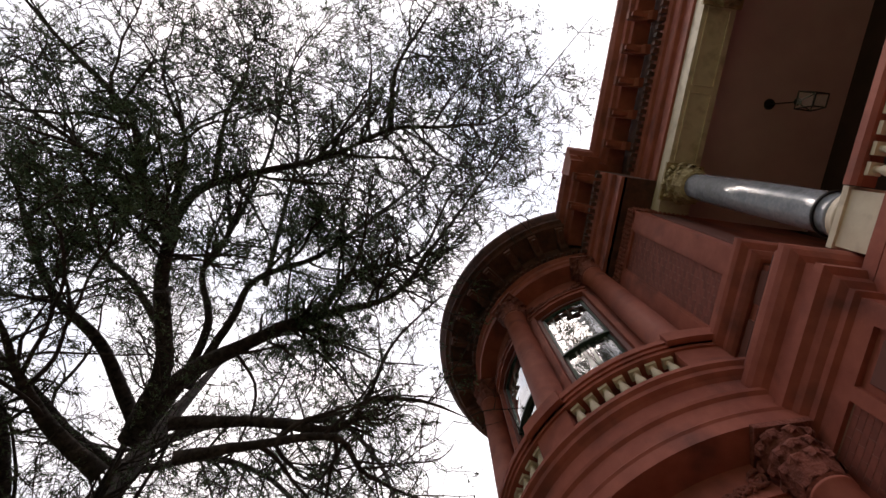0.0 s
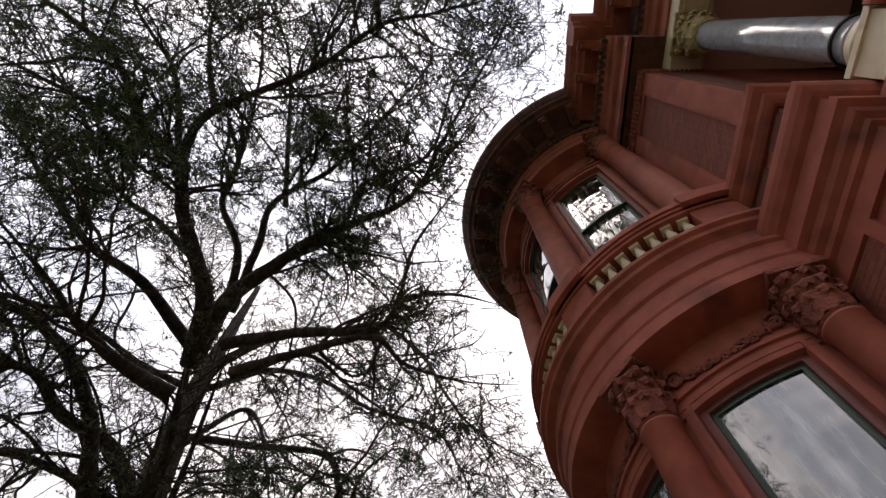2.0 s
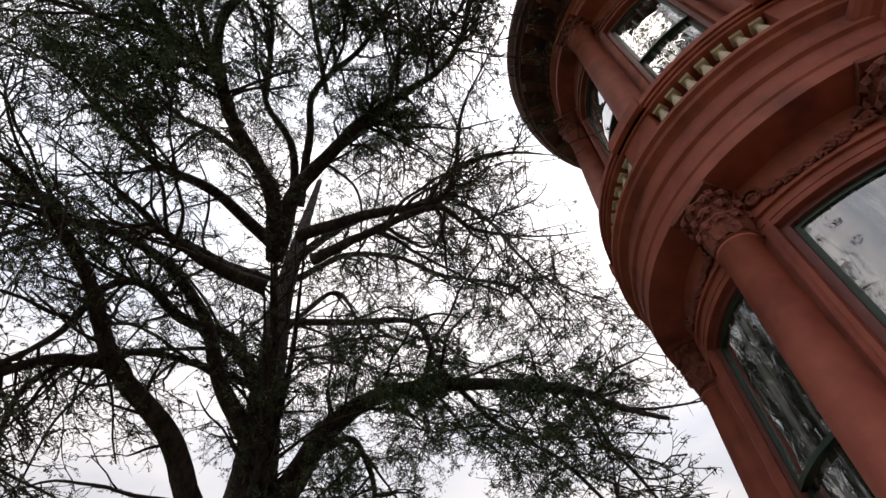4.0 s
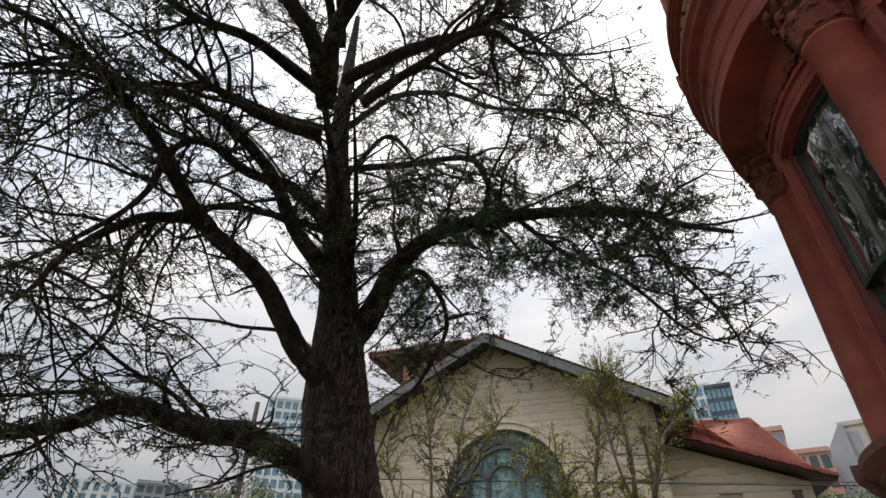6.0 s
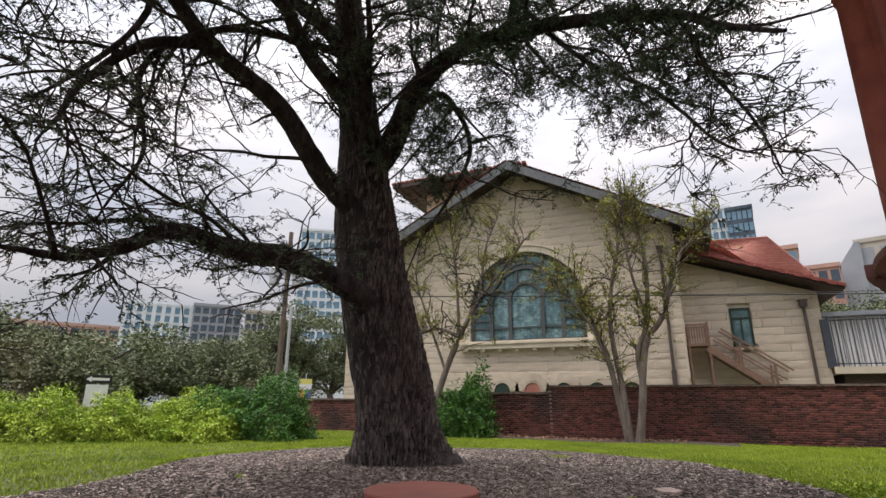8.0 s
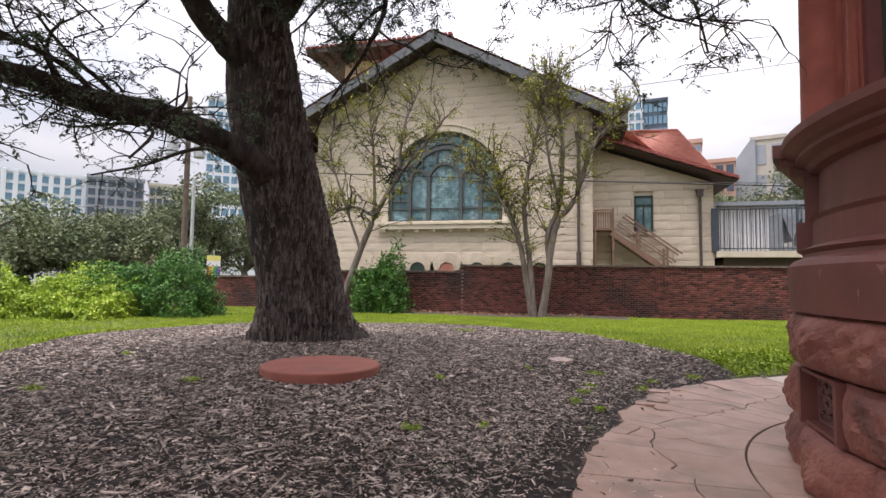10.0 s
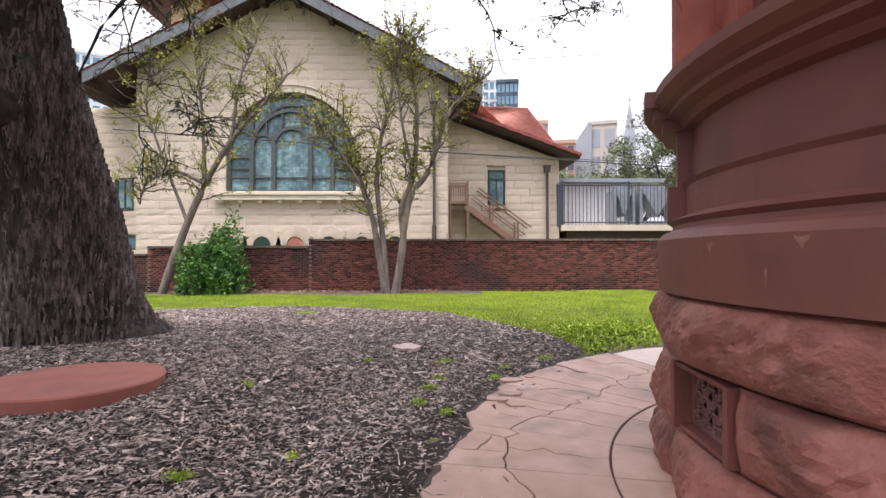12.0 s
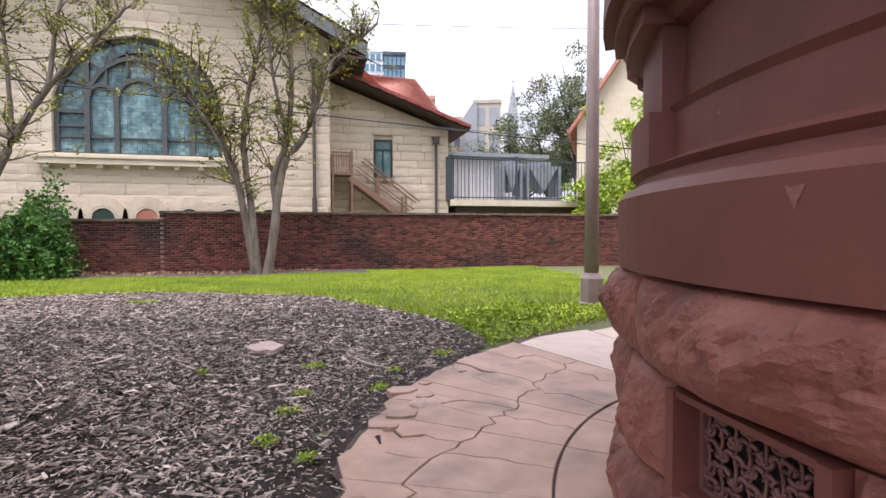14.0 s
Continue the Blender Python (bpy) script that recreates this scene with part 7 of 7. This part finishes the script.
bm = bmesh.new()
box(bm, -0.22, 0.36, -0.075, -0.062, 2.10, 2.20)
vs = [bm.verts.new(v) for v in ((-0.22, -0.07, 2.04), (-0.22, -0.07, 2.26), (-0.39, -0.07, 2.15))]
bm.faces.new(vs)
part("arrow", bm, SIGNW, sgn)
bm = bmesh.new()
box(bm, -0.36, 0.36, -0.06, -0.045, 1.15, 1.95)
part("plate", bm, SIGNW, sgn)
flag = thing("banner", "small rainbow-striped banner on a pole", "flag")
flag.matrix_basis = bearing(-37.4, 27)
bm = bmesh.new()
lathe(bm, [(0.03, 0), (0.03, 2.7)], 8)
part("pole", bm, GALV, flag)
for i, c in enumerate(((0.75, 0.7, 0.2), (0.8, 0.8, 0.8), (0.65, 0.08, 0.06), (0.8, 0.3, 0.05), (0.8, 0.7, 0.08), (0.08, 0.4, 0.12), (0.08, 0.15, 0.5), (0.3, 0.1, 0.4))):
    bm = bmesh.new()
    if i < 2:
        box(bm, -0.3, 0.3, -0.05, -0.03, 2.2 - 0.25 * i, 2.45 - 0.25 * i)
    else:
        box(bm, -0.3 + (i - 2) * 0.1, -0.2 + (i - 2) * 0.1, -0.05, -0.03, 1.3, 1.95)
    part("stripe", bm, mat("banner_dye", c, c, 5, 0.8, 0), flag)

# ---- the garden: lid, stone, lamp post ----
lid = thing("ground_disc", "round terracotta-coloured lid lying on the mulch", "lid", (-2.08, 6.17, 0.235))
bm = bmesh.new()
lathe(bm, [(0.72, -0.2), (0.74, -0.1), (0.74, 0.075), (0.725, 0.09), (0.0001, 0.095)], 64)
part("plate", bm, DISCM, lid)
fs = thing("flat_stone", "pale pink flat stone lying in the mulch", "stone", (0.83, 8.63, 0.12))
bm = bmesh.new()
prism(bm, [(-0.2, -0.02), (-0.05, -0.26), (0.04, -0.2), (0.10, -0.26), (0.2, 0.0), (0.02, 0.27), (-0.12, 0.2)], 0, 0.055)
bmesh.ops.bevel(bm, geom=bm.edges[:], offset=0.006, segments=1, affect="EDGES")
part("stone", bm, STONEP, fs)
post = thing("lamp_post", "tall taupe-painted lamp post with an octagonal base", "lamp post", (6.1, 11.1, 0.06))
bm = bmesh.new()
lathe(bm, [(0.24, 0), (0.24, 0.06), (0.2, 0.09), (0.2, 0.5), (0.16, 0.56), (0.14, 0.6)], 8)
part("base", bm, POST, post)
bm = bmesh.new()
lathe(bm, [(0.125, 0.6), (0.115, 2.5), (0.095, 7.5)], 24)
part("shaft", bm, POST, post, smooth=True)
bm = bmesh.new()
lathe(bm, [(0.10, 7.5), (0.2, 7.6), (0.28, 8.1), (0.1, 8.3), (0.02, 8.5)], 16)
part("lantern", bm, LAMPGL, post)

# ---- wood chips, twigs and weeds ----
OUT = [(-220, 9.0), (-180, 9.0), (-150, 7.6), (-138, 7.0), (-125, 5.6), (-110, 4.45), (-96, 4.12), (-88, 4.04), (-78, 4.0), (-66, 3.93), (-64.5, 4.06), (-52, 4.24), (-45, 4.38), (-36, 4.52), (-26, 4.75), (-19.6, 4.86), (-12, 5.13)]


def outer(a):
    return np.interp(a, [p[0] for p in OUT], [p[1] for p in OUT])


grng = np.random.default_rng(17)


def chips(n, x0, x1, y0, y1, size, name):
    x, y = grng.uniform(x0, x1, n), grng.uniform(y0, y1, n)
    ok = inside(x, y, BEDC) & (np.hypot(x + 3.5, y - 8.5) > 0.8) & (np.hypot(x + 2.08, y - 6.17) > 0.75)
    edge = np.hypot(x - 5.12, y - 4.02) - outer(np.degrees(np.arctan2(x - 5.12, y - 4.02)))
    ok &= grng.uniform(0, 1, n) < np.clip(0.12 + edge / 1.1, 0.12, 1)
    x, y = x[ok], y[ok]
    k = len(x)
    a = grng.uniform(0, np.pi, k)
    ln, wd = size * grng.lognormal(0, 0.5, k), size * grng.uniform(0.15, 0.5, k)
    z = gz(x, y) + 0.004 + grng.uniform(0, 0.018, k)
    d = np.stack([np.cos(a), np.sin(a), grng.normal(0, 0.22, k)], -1) * (ln / 2)[:, None]
    s = np.stack([-np.sin(a), np.cos(a), grng.normal(0, 0.3, k)], -1) * (wd / 2)[:, None]
    c = np.stack([x, y, z], -1)
    up_ = np.zeros((k, 3))
    up_[:, 2] = 0.004
    v = np.stack([c - d - s, c + d - s * 0.7, c + d + s * 0.7, c - d + s, c - d * 0.9 - s * 0.8 + up_, c + d * 0.9 - s * 0.6 + up_, c + d * 0.95 + s * 0.6 + up_, c - d * 0.9 + s + up_], 1)
    f = np.array([[4, 5, 6, 7], [0, 1, 5, 4], [2, 3, 7, 6]])
    sp_ = Soup()
    sp_.add(v.reshape(-1, 3), (np.arange(k)[:, None, None] * 8 + f[None]).reshape(-1, 4))
    tagged(sp_.mesh(name, CHIP), "scattered shredded wood mulch, grey and brown", "mulch", kind="stuff")


chips(75000, -9.5, 3.6, 4.0, 14.8, 0.042, "mulch_chips")
chips(80000, -4.5, 3.0, 1.5, 9.5, 0.030, "mulch_chips_fine")
chips(6000, -7.0, 3.4, 1.5, 13, 0.085, "mulch_slivers")
chips(5000, -6, 3.4, 1.5, 11, 0.062, "mulch_flakes")
tw = Soup()
for i in range(160):
    x, y, a, l = grng.uniform(-8, 3), grng.uniform(2, 14), grng.uniform(0, 6.3), grng.uniform(0.1, 0.4)
    if not inside(np.array([x]), np.array([y]), BEDC)[0]:
        continue
    p = [(x, y, gz(x, y) + 0.02)]
    for j in range(4):
        a += grng.normal(0, 0.4)
        q = (p[-1][0] + l / 4 * math.cos(a), p[-1][1] + l / 4 * math.sin(a))
        p.append((*q, gz(*q) + 0.02 + grng.uniform(0, 0.015)))
    tube(tw, p, [0.004] * 5, 4)
tagged(tw.mesh("fallen_twigs", CHIP), "thin fallen twigs on the mulch", "twig", kind="stuff")
stick = Soup()
sp0 = smooth_path([(1.62, 8.75, 0.14), (1.72, 8.4, 0.15), (1.66, 8.05, 0.17), (1.80, 7.75, 0.15), (2.02, 7.52, 0.13)], 4)
tube(stick, sp0, np.linspace(0.006, 0.012, len(sp0)), 6)
tagged(stick.mesh("fallen_stick", CHIP), "long crooked fallen stick on the mulch", "stick")
for x, y, r in ((1.35, 8.05, 0.14), (1.25, 7.3, 0.08), (2.1, 7.9, 0.08), (2.75, 8.45, 0.12), (1.15, 6.9, 0.1), (1.05, 6.35, 0.08), (-1.6, 12.9, 0.25), (0.4, 7.7, 0.05), (-0.6, 6.4, 0.07), (1.9, 7.35, 0.09), (-3.2, 5.2, 0.12), (-0.4, 4.6, 0.1), (1.3, 6.05, 0.06), (-4.6, 4.5, 0.12), (0.2, 5.0, 0.05), (-5.5, 6.6, 0.1)):
    wd_ = Soup()
    n = int(900 * r)
    aa, rr_2 = grng.uniform(0, 6.3, n), r * grng.uniform(0, 1, n) ** 0.6
    at = np.stack([x + rr_2 * np.cos(aa), y + rr_2 * 0.6 * np.sin(aa), gz(x, y) + grng.uniform(0.0, 0.05, n)], -1)
    leaves(wd_, at, 0.03, grng, 0.4, 0.7)
    tagged(wd_.mesh("weed", BUSHY), "small bright green weed in the mulch", "weed", "weeds")
dl = Soup()
n = 1500
at = np.stack([grng.uniform(-7.8, 1.5, n), 20.45 - np.abs(grng.normal(0, 0.4, n)), np.full(n, 0.16)], -1)
at[:, 2] = gz(at[:, 0], at[:, 1]) + 0.02
leaves(dl, at, 0.09, grng, 0.1, 0.6)
tagged(dl.mesh("dry_leaves", mat("dry_brown_leaves", (0.22, 0.12, 0.07), (0.38, 0.24, 0.16), 3, 0.8, 0, per=("island", 0.4))), "dry brown leaves fallen along the foot of the wall", "leaves", kind="stuff")
ss = Soup()
gx, gy = np.linspace(-9, 3, 50), np.linspace(19.0, 20.62, 9)
Xs, Ys = np.meshgrid(gx, gy, indexing="ij")
I, J = np.meshgrid(np.arange(49), np.arange(8), indexing="ij")
ss.add(np.stack([Xs, Ys + 0.25 * np.sin(Xs * 1.3) * (Ys < 19.1), gz(Xs, Ys) + 0.004], -1), np.stack([I * 9 + J, (I + 1) * 9 + J, (I + 1) * 9 + J + 1, I * 9 + J + 1], -1).reshape(-1, 4))
ss.mesh("soil_strip", SOIL, kind="structure")

# ---- the cut edge of the lawn ----
eg = Soup()
n = 26000
k = grng.integers(0, len(BEDC), n)
u = grng.uniform(0, 1, (n, 1))
p = BEDC[k] * (1 - u) + BEDC[(k + 1) % len(BEDC)] * u
p = p + grng.normal(0, 0.05, p.shape)
p = p[(p[:, 1] > 7.5) & ~inside(p[:, 0], p[:, 1], BEDC) & (np.hypot(p[:, 0] - 5.12, p[:, 1] - 4.02) > 5.35)]
leaves(eg, np.stack([p[:, 0], p[:, 1], gz(p[:, 0], p[:, 1]) + grng.uniform(-0.01, 0.035, len(p))], -1), 0.06, grng, 0.9, 0.3)
tagged(eg.mesh("edge_grass", GRASS), "thick grass tufts along the cut edge of the lawn", "grass", kind="stuff")

# ---- the lawn's blades ----
def lawn(n, x0, x1, y0, y1, h, w, name):
    x, y = grng.uniform(x0, x1, n), grng.uniform(y0, y1, n)
    dist_t = np.hypot(x - 5.12, y - 4.02)
    ang = np.arctan2(x - 5.12, y - 4.02)
    ok = ~inside(x, y, BEDC) & (dist_t > 5.75) & (y < 20.5) & ~((y > 19.0 + 0.2 * np.sin(x * 1.3)) & (x > -9) & (x < 3))
    ok &= ~((x > 2.5) & (y < 0.5 * (x - 3.4) + 8.7) & (y < 11.5))
    x, y = x[ok], y[ok]
    k = len(x)
    a = grng.uniform(0, 2 * np.pi, k)
    hh = h * grng.uniform(0.6, 1.3, k)
    z = gz(x, y) - 0.02
    s = np.stack([np.cos(a) * w / 2, np.sin(a) * w / 2, np.zeros(k)], -1)
    c = np.stack([x, y, z], -1)
    t = c + np.stack([grng.normal(0, 0.35, k) * hh, grng.normal(0, 0.35, k) * hh, hh], -1)
    sp_ = Soup()
    sp_.add(np.stack([c - s, c + s, t], 1).reshape(-1, 3), np.arange(3 * k).reshape(-1, 3))
    tagged(sp_.mesh(name, GRASS), "bright green mown lawn grass", "grass", kind="stuff")


lawn(190000, -10, 9, 8.5, 20.5, 0.055, 0.018, "lawn_grass")
lawn(150000, -24, -7, 1, 20.5, 0.05, 0.022, "lawn_grass_far")
cl = Soup()
n = 16000
x, y = grng.uniform(3.3, 8.5, n), grng.uniform(8.6, 12.5, n)
ok = (y < 11.0 + 0.3 * np.sin(3 * x)) & (y > 0.5 * (x - 3.4) + 8.75) & ~inside(x, y, BEDC)
leaves(cl, np.stack([x, y, gz(x, y) + grng.uniform(0, 0.06, n)], -1)[ok], 0.05, grng, 0.6, 0.8)
tagged(cl.mesh("clover", GRASS), "bright green clover patch at the lawn's corner", "clover", kind="stuff")

# ---- paving round the turret ----
paving = thing("paving", "cracked pink paving slabs curving round the turret", "pavement", kind="structure")
bm = bmesh.new()
ringi, ringo = [], []
for a in np.arange(-220, 60.1, 2.0):
    r = float(outer(a)) + 0.03 if a < -12 else 5.3
    ringi.append(bm.verts.new((HX + 2.3 * math.sin(radians(a)), HY + 2.3 * math.cos(radians(a)), 0.012)))
    ringo.append(bm.verts.new((HX + r * math.sin(radians(a)), HY + r * math.cos(radians(a)), 0.012)))
for i in range(len(ringi) - 1):
    bm.faces.new((ringi[i], ringo[i], ringo[i + 1], ringi[i + 1]))
bmesh.ops.recalc_face_normals(bm, faces=bm.faces)
for f in bm.faces:
    if f.normal.z < 0:
        f.normal_flip()
part("bed", bm, JOINT, paving)


def slab(poly, top, material, name="slab"):
    p = np.array(poly)
    c = p.mean(0)
    d = np.linalg.norm(p - c, axis=1)[:, None]
    p = c + (p - c) * (1 - 0.006 / np.maximum(d, 0.03))
    b = bmesh.new()
    lo = [b.verts.new((x, y, -0.04)) for x, y in p]
    hi = [b.verts.new((x, y, top - 0.004)) for x, y in p]
    p2 = c + (p - c) * (1 - 0.005 / np.maximum(d, 0.03))
    tp_ = [b.verts.new((x, y, top)) for x, y in p2]
    n = len(p)
    b.faces.new(tp_)
    for i in range(n):
        j = (i + 1) % n
        b.faces.new((lo[i], lo[j], hi[j], hi[i]))
        b.faces.new((hi[i], hi[j], tp_[j], tp_[i]))
    b.faces.ensure_lookup_table()
    b.normal_update()
    if b.faces[0].normal.z < 0:
        for f in b.faces:
            f.normal_flip()
    part(name, b, material, paving)


srng = np.random.default_rng(29)


def polar(r, a):
    return (HX + r * math.sin(radians(a)), HY + r * math.cos(radians(a)))


def jag(p, q, n, dev):
    """A broken line from p to q."""
    p, q = np.array(p), np.array(q)
    nrm = np.array([-(q - p)[1], (q - p)[0]]) / (np.linalg.norm(q - p) + 1e-9)
    w = srng.normal(0, dev, n)
    return [tuple(p)] + [tuple(p + (q - p) * (i + 1 + srng.uniform(-0.25, 0.25)) / (n + 1) + nrm * w[i]) for i in range(n)] + [tuple(q)]


joints = [-220, -207, -194, -181, -168, -155, -142, -129, -116, -103, -90, -77.5, -65, -51.3, -39.5, -27.5, -16.4]
crack = [5.4, 5.2, 5.5, 5.1, 5.0, 4.8, 4.7, 4.2, 3.75, 3.5, 3.3, 3.55, 3.66, 3.44, 3.46, 3.66, 3.9]
lines = {}
for k in range(len(joints) - 1):
    lines[k] = jag(polar(crack[k], joints[k]), polar(crack[k + 1], joints[k + 1]), 7, 0.035)
for k in range(len(joints) - 1):
    a0, a1 = joints[k], joints[k + 1]
    slab([polar(2.32, v) for v in np.linspace(a0, a1, 5)] + [polar(2.862, v) for v in np.linspace(a1, a0, 7)], 0.022, PAVE, "apron_slab")
    top = 0.026 + srng.uniform(-0.003, 0.003)
    inner = [polar(2.868, v) for v in np.linspace(a0, a1, 7)] + lines[k][::-1]
    rim = [(float(outer(v)) + srng.normal(0, 0.016), v) for v in np.linspace(a0, a1, 9)]
    rim = [polar(r, v) for r, v in rim]
    line = lines[k]
    near = -80 < a0 < -16
    if not near:
        slab(inner, top, PAVE)
        slab(line + rim[::-1], top + 0.002, PAVE)
        continue
    # the inner part breaks once, the outer part three times
    m = jag(inner[3], line[4], 5, 0.03)
    slab(inner[:4] + m[1:-1] + line[:5][::-1], top, PAVE)
    slab([inner[3]] + inner[4:7] + line[4:][::-1] + m[1:-1][::-1], top + 0.001, PAVE)
    c1, c2 = jag(line[3], rim[3], 4, 0.03), jag(line[6], rim[6], 4, 0.03)
    slab(line[:4] + c1[1:-1] + rim[:4][::-1], top + 0.002, PAVE)
    mid1, mid2 = c1[3], c2[2]
    cc = jag(mid1, mid2, 3, 0.02)
    slab(line[3:7] + c2[1:2] + cc[::-1] + c1[1:3][::-1], top, PAVE)
    slab(cc + c2[3:] + rim[3:6][::-1] + c1[4:5], top + (0.004 if k % 2 else -0.012), PAVE)
    slab(line[6:] + rim[6:][::-1] + c2[1:-1][::-1], top + 0.001, PAVE)
for x, y, r_, a_ in ((1.98, 6.60, 0.13, 0.3), (2.06, 7.16, 0.14, 0.9), (2.22, 6.98, 0.08, 0.1), (1.86, 6.38, 0.07, 1.4), (2.3, 7.33, 0.07, 0.4)):
    n_ = 6
    slab([(x + r_ * srng.uniform(0.75, 1.15) * math.cos(a_ + v), y + 0.8 * r_ * srng.uniform(0.8, 1.1) * math.sin(a_ + v)) for v in np.arange(n_) * 2 * math.pi / n_], 0.048 + srng.uniform(-0.008, 0.01), PAVE, "broken_piece")
rubble = thing("rubble_stone", "pale rough broken stone lodged at the paving's edge", "stone", (2.19, 6.80, 0.02))
bm = bmesh.new()
bmesh.ops.create_icosphere(bm, subdivisions=3, radius=0.13)
for v in bm.verts:
    v.co *= 1 + 0.25 * noise.noise(v.co * 9)
    v.co.z *= 0.4
    v.co.y *= 0.75
part("stone", bm, STONEP, rubble)
for a0 in np.arange(-16.3, 50, 15):
    ro = 4.98 + (a0 + 16) * 0.02
    slab([polar(2.5, a0), polar(2.5, a0 + 7), polar(2.5, a0 + 14.9), polar(ro + 0.3, a0 + 14.9), polar(ro + 0.2, a0 + 10), polar(ro + 0.1, a0 + 5), polar(ro - 0.1, a0)], 0.03, CONC, "concrete_slab")
